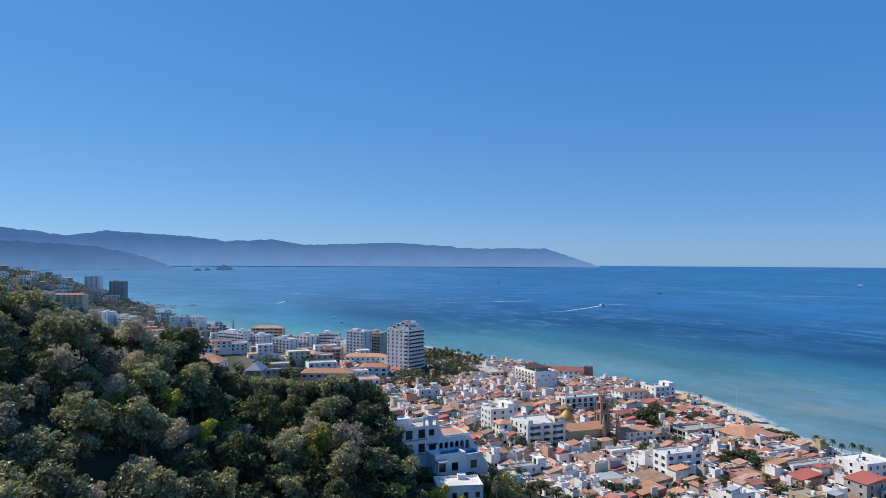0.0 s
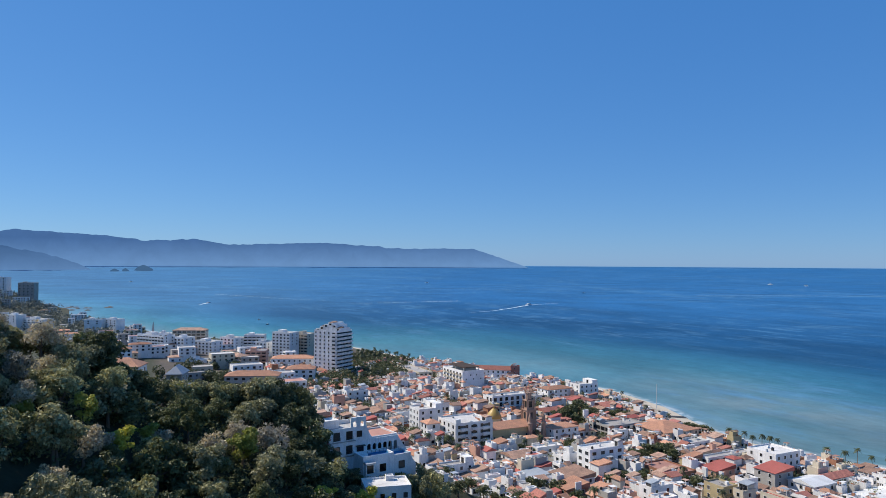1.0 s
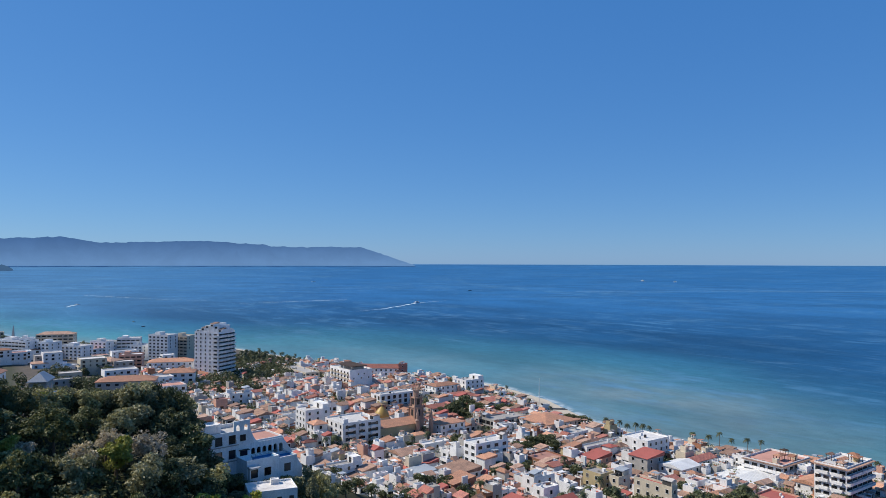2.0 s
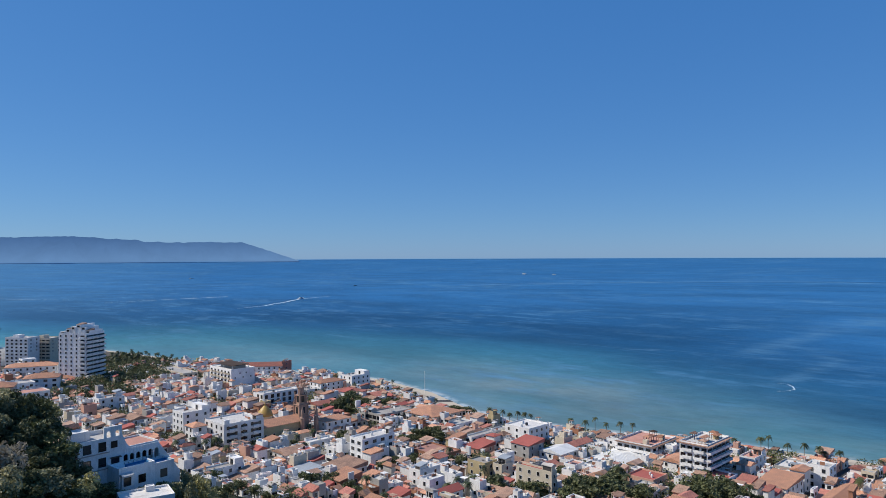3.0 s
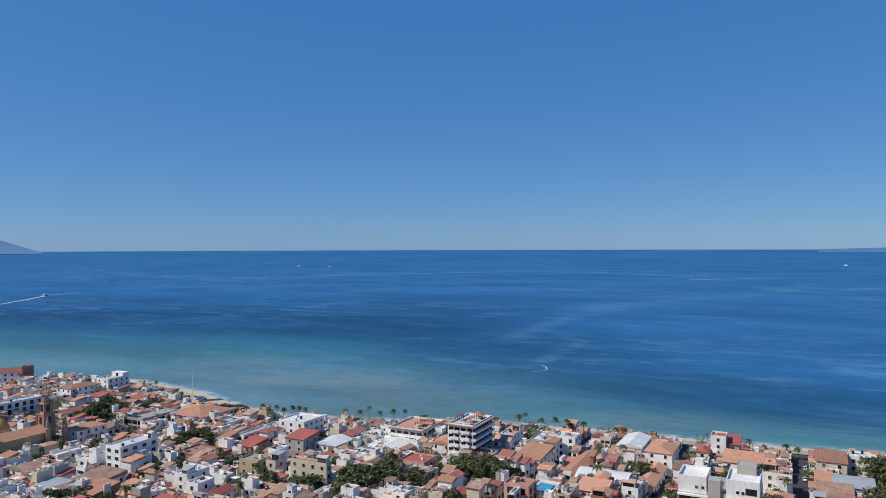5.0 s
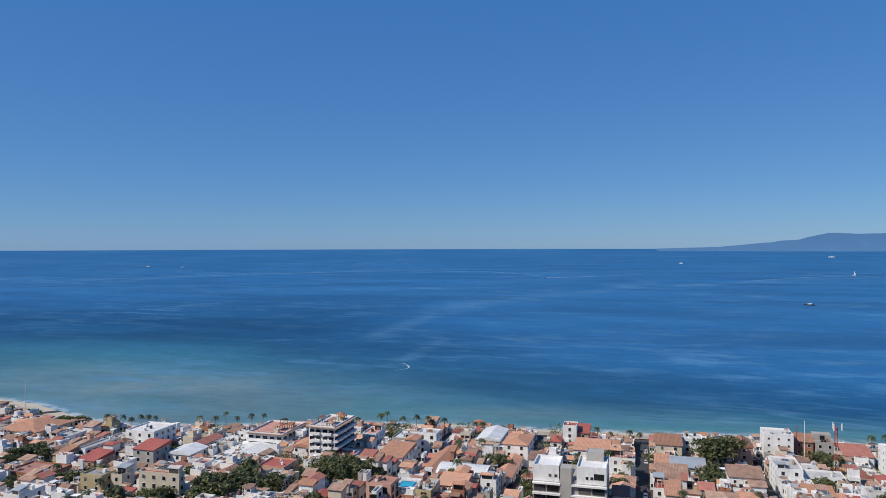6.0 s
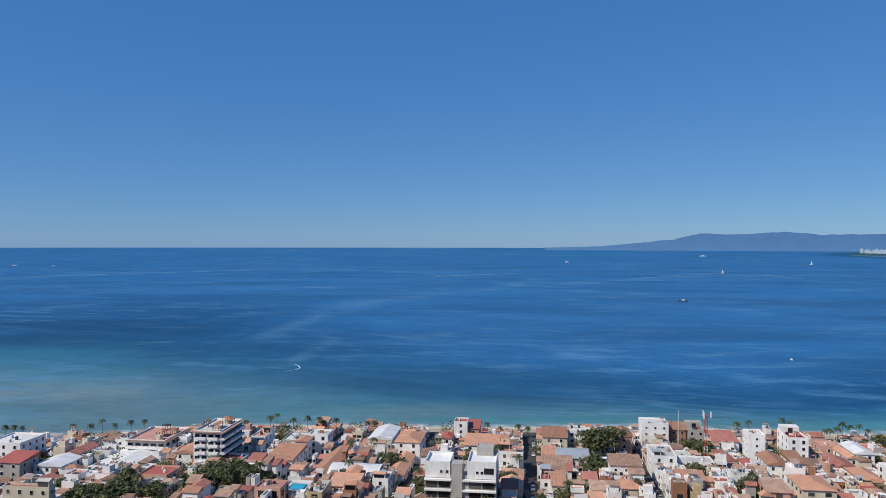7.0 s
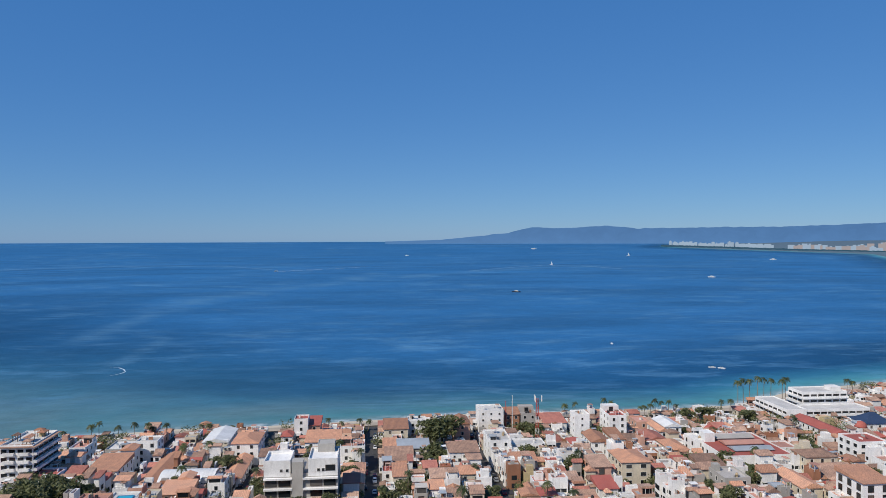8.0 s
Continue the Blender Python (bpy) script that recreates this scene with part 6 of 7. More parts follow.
def headland_houses():
    far = Build(*STUFF_MATS)
    r = random.Random(3)
    made = 0
    while made < 280:
        az, D = (r.uniform(-40, -17), r.uniform(800, 1800)) if made < 230 else (r.uniform(-22, -9), r.uniform(640, 800)) if made < 265 else (r.uniform(-16, -3.5), r.uniform(430, 700))
        if az > -15 and D > 850:
            continue
        x, y = D * math.sin(radians(az)), D * math.cos(radians(az))
        if float(shore_dist([x], [y])[0]) < 20:
            continue
        a, b = AB(x, y)
        kind = r.choice(("flat", "flat", "flat", "flat", "flat", "hip"))
        joined_house(far, a, b, r.uniform(9, 24), r.uniform(8, 15), r.choice((4, 6.5, 9.5, 12.5)), r.choice((WHITE, WHITE, WHITE, CREAM, GREYW)), r.choice((DECKW, DECKG, ROSE)) if kind == "flat" else r.choice((CLAY, CLAYD)), kind, 1.5, ("-b",))
        made += 1
    tagged(new("headland_houses", far.mesh("headland_houses")), "scattered white houses on the far wooded headland", "houses", kind="stuff")


headland_houses()


def far_resort():
    """The hotel strip on the flat point across the bay."""
    # self-glowing backdrop colours, the haze across the bay painted in
    haze = far_mat("hazy white hotel fronts", (0.36, 0.47, 0.60), (0.36, 0.47, 0.60))
    warm = far_mat("hazy sand-coloured hotel fronts", (0.40, 0.36, 0.37), (0.40, 0.36, 0.37))
    green = far_mat("hazy green shore", (0.045, 0.105, 0.16), (0.045, 0.105, 0.16))
    far = Build(haze, warm)
    r = random.Random(8)
    for i in range(64):
        az = 91.2 + 14.5 * i / 63 + r.uniform(-0.06, 0.06)
        if 98.2 < az < 99.4:
            continue
        D = float(np.interp(az, [91, 99.5, 105.5], [4130, 3760, 3600])) + r.uniform(10, 70)
        x, y = D * math.sin(radians(az)), D * math.cos(radians(az))
        z = float(sea_level(x, y))
        w, h = r.uniform(12, 30), r.uniform(10, 24) if az < 104 else r.uniform(14, 44)
        far.box(x - 8, x + 8, y - w / 2, y + w / 2, z, z + 6 + h, 1 if az > 99 and r.random() < 0.6 else 0)
        if r.random() < 0.5:
            far.box(x - 6, x + 6, y - w / 5, y + w / 5, z + 6 + h, z + 9 + h + r.uniform(0, 4))
    tagged(new("far_hotels", far.mesh("far_hotels")), "pale hotel strip on the point across the bay", "buildings", kind="stuff")
    trees = Build(green)
    for i in range(260):
        az = 90.6 + 15.4 * i / 259
        D = float(np.interp(az, [90.6, 99.5, 105.5], [4110, 3740, 3580])) + r.uniform(0, 40)
        x, y = D * math.sin(radians(az)), D * math.cos(radians(az))
        z = float(sea_level(x, y))
        q = r.uniform(7, 12)
        trees.lathe([(q * 1.2, z - 2), (q * 1.1, z + 3), (q * 0.6, z + r.uniform(5, 9)), (0.5, z + r.uniform(9, 11))], 6, x, y)
    tagged(new("far_shore_trees", trees.mesh("far_shore_trees", True)), "dark tree line along the far flat shore", "trees", kind="stuff")


far_resort()


# glows as the mountains do; the islets' haze lies in this colour
ISLE = far_mat("hazy wooded islet rock", (0.050, 0.115, 0.225), (0.050, 0.115, 0.225))


def islet(x, y, r, h, label):
    z = float(sea_level(x, y))
    vs, fs, n, k = [], [], 18, 7
    for j in range(k):
        q = j / (k - 1)
        for i in range(n):
            a = 2 * math.pi * i / n
            rr = r * (1 - q ** 2.2) * (1 + 0.35 * noise.noise(Vector((math.cos(a) * 2 + x, math.sin(a) * 2, q * 3))))
            vs.append((x + rr * math.cos(a), y + rr * math.sin(a), z - 3 + (h + 3) * q))
    for j in range(k - 1):
        for i in range(n):
            fs.append((j * n + i, j * n + (i + 1) % n, (j + 1) * n + (i + 1) % n, (j + 1) * n + i))
    ob = new("islet", Build(ISLE).quadmesh(vs, fs).mesh("islet", True))
    tagged(ob, label, "rock", "rock islets")


def pier():
    """A pier on piles with a tall sail-shaped frame at its head."""
    x, y = -300, 1030
    ob = root("pier", x, y, 0, -40, "concrete pier with a tall blue-grey sail-shaped tower", "pier")
    part("deck", Build(CONCRETE).box(-3, 3, -40, 60, 2.2, 2.8), ob)
    for i in range(6):
        part("pile", Build(CONCRETE).lathe([(0.5, -8), (0.5, 2.3)], 8, 0, -35 + i * 18), ob)
    part("sail", Build(SHEETG).quadmesh([(-3.6, 0, 2.8), (3.6, 0, 2.8), (3.6, 0.6, 2.8), (-3.6, 0.6, 2.8), (0.2, 0, 20), (1.0, 0, 20), (1.0, 0.6, 20), (0.2, 0.6, 20)],
                                        [(0, 3, 2, 1), (4, 5, 6, 7), (0, 1, 5, 4), (1, 2, 6, 5), (2, 3, 7, 6), (3, 0, 4, 7)]), ob, label="blue-grey sail")
    part("mast", Build(STEEL).tube([(3.4, 0.3, 2.8), (0.6, 0.3, 21)], [0.3, 0.15], 6), ob)


pier()
for x, y, r, h in ((-1190, 3905, 42, 30), (-1255, 3830, 17, 15), (-1295, 3790, 22, 14), (-1215, 3900, 14, 12)):
    islet(x, y, r, h, "small hazy rock islet off the mountain shore")
house(141.7, 291.0, 12.7, 6.9, 2, WHITE, CLAY, "hip", top=19.6)
white_hotel = house(182.8, 326.9, 21.7, 19.2, 4, WHITE, DECKW, "flat", top=23.4, win="dark", stairhead=True)
for k in range(3):
    for i in range(3):
        balcony(white_hotel, "-b", 21.7, 19.2, 23.4 - gz(*G(182.8, 326.9)) - 2.9 - 3.1 * k, 3.4, (i - 1) * 6.4, 1.2, WHITE)
    windows_on(white_hotel, "-b", 21.7, 19.2, 23.4 - gz(*G(182.8, 326.9)) - 2.8 - 3.1 * k, "band", 3, 6.4)
house(166.5, 334.5, 7.5, 8.0, 4, WHITE, CLAY, "hip", 1.6, top=22.0, win="dark", label="white corner turret of a small hotel under an orange tile roof", name="hotel_turret", category="hotel")
house(161.6, 432.4, 14.3, 9.0, 3, WHITE, DECKW, "flat", top=23.2, stairhead=True)
house(158.1, 386.3, 8.5, 11.4, 2, WHITE, CLAYD, "gable_b", top=19.1)
house(172.4, 381.2, 11.6, 6.5, 2, WHITE, DECKW, "flat", top=18.1)
house(142.9, 268.5, 20.2, 5.5, 2, WHITE, DECKG, "flat", top=19.7, back=4)
house(153.9, 283.8, 12.9, 4.6, 2, CREAM, DECKW, "flat", top=18.7)
house(249.9, 393.1, 25.3, 8.0, 4, WHITE, DECKW, "flat", top=19.7, win="door")
house(312.0, 425.0, 21.8, 13.7, 3, WHITE, CLAY, "hip", top=14.6)
house(333.5, 419.4, 16.6, 11.6, 4, WHITE, DECKW, "flat", top=17.0, back=5)
house(308.8, 399.5, 19.2, 17.8, 2, CREAM, CLAYR, "hip", top=11.3)
house(269.3, 373.6, 13.3, 11.5, 2, WHITE, CLAYR, "gable_a", top=12.0)
house(317.0, 375.5, 13.2, 14.1, 2, WHITE, CLAYR, "gable_a", top=10.8)
house(285.8, 326.4, 25.2, 12.2, 2, GREYW, DECKG, "flat", top=11.5, win="band")
house(237.9, 319.8, 16.5, 11.4, 3, WHITE, CLAY, "hip", top=16.1)
house(208.6, 290.7, 14.9, 5.3, 2, WHITE, DECKW, "flat", top=14.9)
house(184.0, 278.8, 12.2, 10.7, 2, WHITE, CLAYD, "gable_a", top=16.7)
house(169.7, 253.1, 19.7, 9.8, 1, GREYW, SHEETG, "shed-a", top=14.9)
house(215.8, 259.3, 19.4, 9.1, 4, WHITE, DECKW, "flat", top=21.1, win="wide")
house(186.4, 242.2, 13.1, 13.5, 2, WHITE, CLAYD, "shed-a", top=16.9)
house(174.8, 228.1, 10.5, 9.4, 2, BRICKW, CLAY, "shed-a", top=17.9)
house(294.2, 278.3, 13.3, 9.5, 2, WHITE, DECKW, "flat", top=11.0)
house(285.7, 249.5, 29.8, 5.1, 2, WHITE, DECKG, "flat", top=11.7, win="door")
house(265.6, 253.0, 9.8, 4.6, 2, OCHRE, CLAY, "shed-a", top=11.9)
house(293.2, 228.9, 16.5, 15.7, 4, WHITE, DECKW, "flat", top=17.8)
house(274.1, 213.8, 11.5, 10.6, 3, GREYW, REDP, "shed-a", top=15.2)
house(282.6, 201.7, 13.8, 12.3, 2, WHITE, SHEET, "gable_a", top=12.0)
house(224.8, 171.1, 3.2, 17.2, 4, CREAM, REDP, "flat", top=21.9)
house(229.7, 203.3, 7.9, 9.7, 3, OCHRE, DECKG, "flat", top=17.6)
house(232.3, 194.2, 7.1, 4.8, 3, CREAM, DECKW, "flat", top=17.6)
house(201.2, 209.1, 11.2, 6.7, 3, WHITE, DECKW, "flat", top=19.6)
house(237.7, 239.8, 14.2, 19.8, 2, BRICKW, ROSE, "flat", top=13.7)
house(235.0, 221.7, 8.8, 5.5, 2, CREAM, DECKG, "flat", top=13.8)
house(191.7, 195.3, 7.7, 5.6, 3, WHITE, DECKW, "flat", top=20.4)
house(190.7, 186.5, 11.5, 5.9, 2, WHITE, REDP, "gable_a", top=17.8)
house(262.4, 233.9, 11.8, 8.7, 2, PINK, REDP, "shed-a", top=12.2)
house(217.9, 177.0, 10.2, 7.2, 1, GREYW, SHEETG, "gable_a", top=12.9)
house(334.0, 171.8, 18.7, 7.1, 2, WHITE, CLAY, "shed-a", top=10.9)
house(274.0, 150.8, 12.0, 12.2, 2, PINK, REDP, "flat", top=12.6)
house(308.7, 153.8, 14.0, 10.9, 2, WHITE, CLAY, "gable_a", top=11.8)
house(292.2, 129.7, 16.8, 11.8, 2, WHITE, REDP, "flat", top=12.5, stairhead=True)
house(300.7, 203.6, 16.6, 6.9, 2, WHITE, CLAYR, "gable_a", top=11.5)
house(328.2, 128.3, 13.1, 6.8, 3, WHITE, ROSE, "flat", top=14.4)
house(336.4, 114.4, 14.8, 10.1, 2, GREYW, DECKW, "flat", top=11.2)
house(333.2, 101.5, 9.0, 9.4, 3, WHITE, DECKW, "flat", top=14.5, win="dark")
house(306.2, 109.0, 19.3, 11.9, 2, WHITE, CLAY, "shed-a", top=12.2)
house(350.1, 73.9, 23.4, 11.3, 2, WHITE, SHEET, "gable_a", top=11.0)
house(330.7, 57.5, 18.1, 11.4, 3, WHITE, CLAY, "hip", top=14.7)
house(306.0, 57.4, 28.5, 7.3, 1, WHITE, CLAY, "gable_a", top=9.4)
house(305.1, 87.8, 39.7, 8.5, 1, WHITE, CLAY, "gable_a", top=9.8)
house(266.0, 71.1, 10.6, 10.7, 2, PINK, CLAY, "shed-a", top=14.5)
house(276.6, 59.2, 8.9, 6.2, 2, WHITE, ROSE, "flat", top=13.7)
house(246.2, 93.0, 8.5, 9.5, 3, PINK, ROSE, "flat", top=18.8, win="door")
house(356.1, 36.2, 8.3, 6.6, 4, WHITE, REDP, "flat", top=16.9)
house(359.8, 30.1, 12.4, 5.5, 3, PINK, REDP, "shed-a", top=13.7)
house(349.6, 42.3, 8.5, 5.1, 2, WHITE, REDP, "hip", top=10.8)
house(340.8, 24.6, 15.3, 15.9, 2, WHITE, CLAY, "shed-a", top=11.2)
house(314.7, 10.2, 9.9, 10.6, 3, WHITE, ROSE, "flat", top=15.1)
house(289.1, 9.1, 10.3, 9.2, 2, WHITE, CLAY, "hip", top=13.1)
house(272.1, 8.7, 12.5, 8.2, 2, CREAM, CLAY, "gable_a", top=14.4)
house(347.9, -9.4, 14.0, 11.4, 3, CREAM, CLAY, "shed-a", top=14.2)
house(358.7, -20.3, 9.6, 9.0, 3, WHITE, DECKW, "flat", top=13.9)
house(322.5, -6.2, 12.2, 5.9, 2, PINK, CLAY, "shed-a", top=11.9)
house(308.0, -9.7, 10.7, 11.8, 2, BRICKW, CLAYD, "shed-a", top=12.3)
house(285.5, -4.4, 11.8, 4.3, 2, WHITE, REDP, "flat", top=13.6)
house(278.8, -9.1, 11.7, 5.2, 2, CREAM, CLAY, "shed-a", top=14.1)
house(321.3, -16.5, 9.9, 13.9, 2, GREYW, SHEETG, "shed-a", top=11.9)
house(366.2, -58.2, 12.2, 12.6, 4, WHITE, DECKW, "flat", top=17.1, stairhead=True, win="small", faces=RIGHT)
house(368.9, -69.6, 9.9, 8.4, 3, BRICKW, CLAY, "shed-a", top=13.9, faces=RIGHT)
house(368.8, -78.2, 10.9, 8.1, 3, GREYW, DECKG, "flat", top=13.9, back=5, faces=RIGHT)
house(353.6, -41.8, 14.8, 7.3, 3, PINK, CLAY, "gable_a", top=14.3, faces=RIGHT)
house(300.7, -36.5, 10.5, 12.3, 3, WHITE, CLAYD, "shed-a", top=15.9, win="small", faces=RIGHT)
house(277.3, -36.2, 10.2, 9.4, 2, CREAM, CLAY, "hip", top=14.4, faces=RIGHT)
house(274.6, -26.1, 11.2, 10.8, 2, WHITE, CLAYD, "hip", top=14.5, faces=RIGHT)
house(320.2, -54.4, 17.6, 9.8, 3, WHITE, DECKW, "flat", top=15.4, faces=RIGHT)
house(320.0, -68.1, 8.6, 14.8, 2, WHITE, DECKW, "flat", top=12.2, win="band", faces=RIGHT)
house(291.4, -60.5, 8.6, 10.1, 2, CREAM, CLAY, "shed-a", top=13.6, faces=RIGHT)
house(364.2, -90.6, 15.0, 11.6, 2, WHITE, CLAYR, "shed-a", top=10.9, faces=RIGHT)
house(348.5, -100.7, 9.5, 7.4, 4, WHITE, DECKW, "flat", top=17.6, win="small", faces=RIGHT)
house(347.7, -117.4, 15.9, 8.4, 4, WHITE, REDP, "flat", top=17.7, back=5, faces=RIGHT)
house(358.3, -135.0, 12.3, 7.1, 2, PINK, ROSE, "flat", top=11.0, faces=RIGHT)
house(341.2, -138.0, 15.9, 4.7, 2, WHITE, CLAY, "gable_a", top=11.5, faces=RIGHT)
house(350.6, -146.3, 16.3, 8.4, 2, WHITE, SHEET, "gable_a", top=11.2, faces=RIGHT)
house(276.6, -100.0, 16.5, 11.4, 3, CREAM, CLAY, "hip", top=18.1, win="wide", faces=RIGHT)
house(324.6, -128.2, 14.2, 9.6, 2, WHITE, CLAYR, "gable_a", top=12.0, faces=RIGHT)
house(308.0, -131.3, 15.6, 8.3, 2, CREAM, CLAY, "hip", top=12.6, faces=RIGHT)
house(328.2, -111.4, 14.7, 5.8, 2, WHITE, CLAY, "shed-a", top=12.0, faces=RIGHT)
house(325.3, -101.7, 16.0, 8.6, 2, WHITE, CLAY, "gable_a", top=12.1, faces=RIGHT)
house(307.2, -141.8, 11.9, 5.9, 3, WHITE, DECKW, "flat", top=15.6, win="dark", faces=RIGHT)
house(275.5, -132.4, 12.2, 9.8, 2, CREAM, CLAYD, "shed-a", top=14.8, faces=RIGHT)
house(267.9, -84.7, 9.6, 7.3, 3, PINK, CLAYD, "shed-a", top=18.5, win="door", faces=RIGHT)
house(249.4, -81.4, 9.3, 6.6, 2, WHITE, REDP, "shed-a", top=16.7, faces=RIGHT)
house(237.2, -113.4, 9.1, 12.4, 2, WHITE, ROSE, "flat", top=17.5, faces=RIGHT)
house(246.3, -126.2, 12.4, 9.5, 3, GREYW, DECKG, "flat", top=20.1, stairhead=True, faces=RIGHT)
house(334.7, -218.1, 33.5, 9.3, 2, WHITE, REDP, "gable_a", top=12.1, faces=RIGHT)
house(294.1, -211.3, 14.0, 13.4, 3, WHITE, REDP, "flat", top=17.0, win="wide", faces=RIGHT)
house(272.7, -175.3, 10.4, 13.1, 3, CREAM, CLAYD, "hip", top=18.1, faces=RIGHT)
house(262.4, -175.6, 9.6, 12.7, 2, WHITE, CLAYD, "gable_b", top=15.7, faces=RIGHT)
house(226.0, -162.9, 14.0, 10.2, 4, WHITE, CLAY, "shed-a", top=24.6, win="door", faces=RIGHT)
house(247.0, -152.4, 18.2, 7.6, 2, CREAM, CLAY, "gable_a", top=16.9, faces=RIGHT)
house(301.3, -172.9, 10.4, 19.9, 2, WHITE, ROSE, "flat", top=12.9, faces=RIGHT)
house(236.2, -132.6, 7.2, 13.4, 2, WHITE, ROSE, "flat", top=17.4, faces=RIGHT)

# ---- boats, wakes, shore rocks ----
HULL = surface("white boat gelcoat", (0.82, 0.82, 0.80), rough=0.3, stain=0.05)
HULLD = surface("dark boat paint", (0.03, 0.05, 0.08), rough=0.4, stain=0.1)


def boat(x, y, heading, length, label, mat=None, sail=False):
    z = float(sea_level(x, y))
    ob = root("sailing_boat" if sail else "boat", x, y, z, heading, label, "boat", "boats")
    l, w, d = length / 2, length * 0.16, length * 0.10
    b = Build(mat or HULL)
    vs = []
    for q, k, zz in ((-1, 0.8, 1.0), (-0.4, 1.0, 1.0), (0.4, 0.85, 1.05), (0.8, 0.4, 1.15), (1.0, 0.02, 1.25)):
        vs += [(q * l, -w * k, d * zz), (q * l, w * k, d * zz), (q * l * 0.94, w * k * 0.7, -0.3), (q * l * 0.94, -w * k * 0.7, -0.3)]
    fs = [(0, 3, 2, 1), (16, 17, 18, 19)]
    for k in range(4):
        o = 4 * k
        fs += [(o, o + 1, o + 5, o + 4), (o + 1, o + 2, o + 6, o + 5), (o + 2, o + 3, o + 7, o + 6), (o + 3, o, o + 4, o + 7)]
    part("hull", b.quadmesh(vs, fs), ob)
    part("cabin", tray(Build(HULL), -l * 0.45, l * 0.35, -w * 0.6, w * 0.6, d * 0.95, d * 1.9, d * 1.8, 0.1), ob)
    part("cabin_window", Build(GLASS).box(-l * 0.40, l * 0.36, -w * 0.62, w * 0.62, d * 1.35, d * 1.65), ob)
    if sail:
        part("mast", Build(STEEL).lathe([(0.12, d), (0.08, length * 1.25)], 6), ob)
        part("sail", Build(HULL).quadmesh([(0, 0, d * 2.2), (-l * 0.85, 0.05, d * 2.2), (0, 0, length * 1.2), (0, 0.06, d * 2.2), (-l * 0.85, 0.11, d * 2.2), (0, 0.06, length * 1.2)], [(0, 1, 2), (5, 4, 3), (0, 3, 4, 1), (1, 4, 5, 2), (2, 5, 3, 0)]), ob)


boat(384, 1730, 40, 22, "white passenger boat under way with a long wake")
boat(-399, 1823, 200, 12, "small white motorboat trailing foam")
boat(685, 2275, 170, 12, "dark fishing boat far out on the bay", HULLD)
boat(-199, 1309, 120, 9, "small dark launch off the condominiums", HULLD)
boat(-170, 1215, 60, 8, "small open launch at rest near the beach", HULLD)
boat(229, 2964, 10, 18, "white boat far out on the bay")
boat(1949, 1101, 160, 17, "white cabin cruiser with a thin wake")
boat(1372, 256, 90, 17, "dark blue working boat on the bay", HULLD)
boat(2543, 349, 100, 11, "white sailing boat on the bay", sail=True)
boat(3260, 110, 80, 13, "white sailing boat far across the bay", sail=True)
boat(1970, -142, 75, 20, "white motor yacht on the bay")
boat(2990, -435, 80, 24, "white yacht off the far point")
boat(3079, 1076, 70, 22, "distant white motorboat out on the bay")
boat(726, 40, 20, 6, "small white launch off the beach")
boat(615, -45, 90, 6, "small open boat close to the beach")
boat(613, -52, 70, 6, "small open boat close to the beach")
boat(3825, 618, 90, 30, "distant white cruise boat across the bay")
boat(1572, 2704, 120, 22, "distant white motorboat out on the bay")
boat(1651, 2591, 120, 18, "distant white motorboat out on the bay")
boat(-937, 2926, 60, 18, "white boat off the mountain shore")


def foam_mat():
    m, nt, b = nodes_of("thin foam")
    p = position(nt)
    link(nt, mixc(nt, noise_node(nt, 0.2, 5, p, 0.7), (0.26, 0.42, 0.54), (0.86, 0.90, 0.92)), b.inputs["Base Color"])
    b.inputs["Roughness"].default_value = 0.7
    return m


FOAM = foam_mat()


SPENT = FOAM.copy()  # foam that has nearly gone
SPENT.name = "spent foam"
for n in SPENT.node_tree.nodes:
    if n.bl_idname == "ShaderNodeMix":
        n.inputs[6].default_value, n.inputs[7].default_value = (0.07, 0.20, 0.36, 1), (0.22, 0.38, 0.52, 1)


def wake(points, w0, w1, label, mat=None):
    """A ragged ribbon of foam lying on the water."""
    pts = [Vector((x, y, 0)) for x, y in points]
    out = []
    for p, q in zip(pts, pts[1:]):
        n = max(2, int((q - p).length / 12))
        out += [p.lerp(q, k / n) for k in range(n)]
    out.append(pts[-1])
    vs, fs = [], []
    for k, p in enumerate(out):
        d = (out[min(k + 1, len(out) - 1)] - out[max(k - 1, 0)]).normalized()
        s = Vector((-d.y, d.x, 0))
        w = (w0 + (w1 - w0) * k / (len(out) - 1)) * (0.6 + 0.7 * abs(noise.noise(p * 0.05)))
        wob = 2.5 * noise.noise(p * 0.02)
        for sg in (-1, 1):
            v = p + s * (sg * w / 2 + wob)
            vs.append((v.x, v.y, float(sea_level(v.x, v.y)) + 0.12))
    for k in range(len(out) - 1):
        fs.append((2 * k, 2 * k + 1, 2 * k + 3, 2 * k + 2))
    ob = new("wake", Build(mat or FOAM).quadmesh(vs, [f[::-1] for f in fs]).mesh("wake"))
    tagged(ob, label, "wake", kind="structure")


wake([(384, 1728), (330, 1640), (261, 1533), (200, 1480)], 9, 2, "white foam wake behind a passenger boat")
wake([(390, 1735), (440, 1775), (478, 1799)], 7, 2, "white foam wake behind a passenger boat")
wake([(-54, 1785), (90, 1850), (233, 1899)], 1.5, 9, "long pale boat wake on the bay")
wake([(-399, 1820), (-404, 1780), (-402, 1740)], 9, 3, "short foam trail behind a motorboat")
wake([(-468, 2220), (-350, 2110), (-224, 1989), (-120, 1930)], 5, 2, "long curved boat wake on the bay")
wake([(453, 400), (463, 398), (472, 400)], 0.6, 1.3, "curling foam trail near the beach")
wake([(472, 400), (481, 409), (486, 418), (483, 425)], 1.3, 0.5, "curling foam trail near the beach")
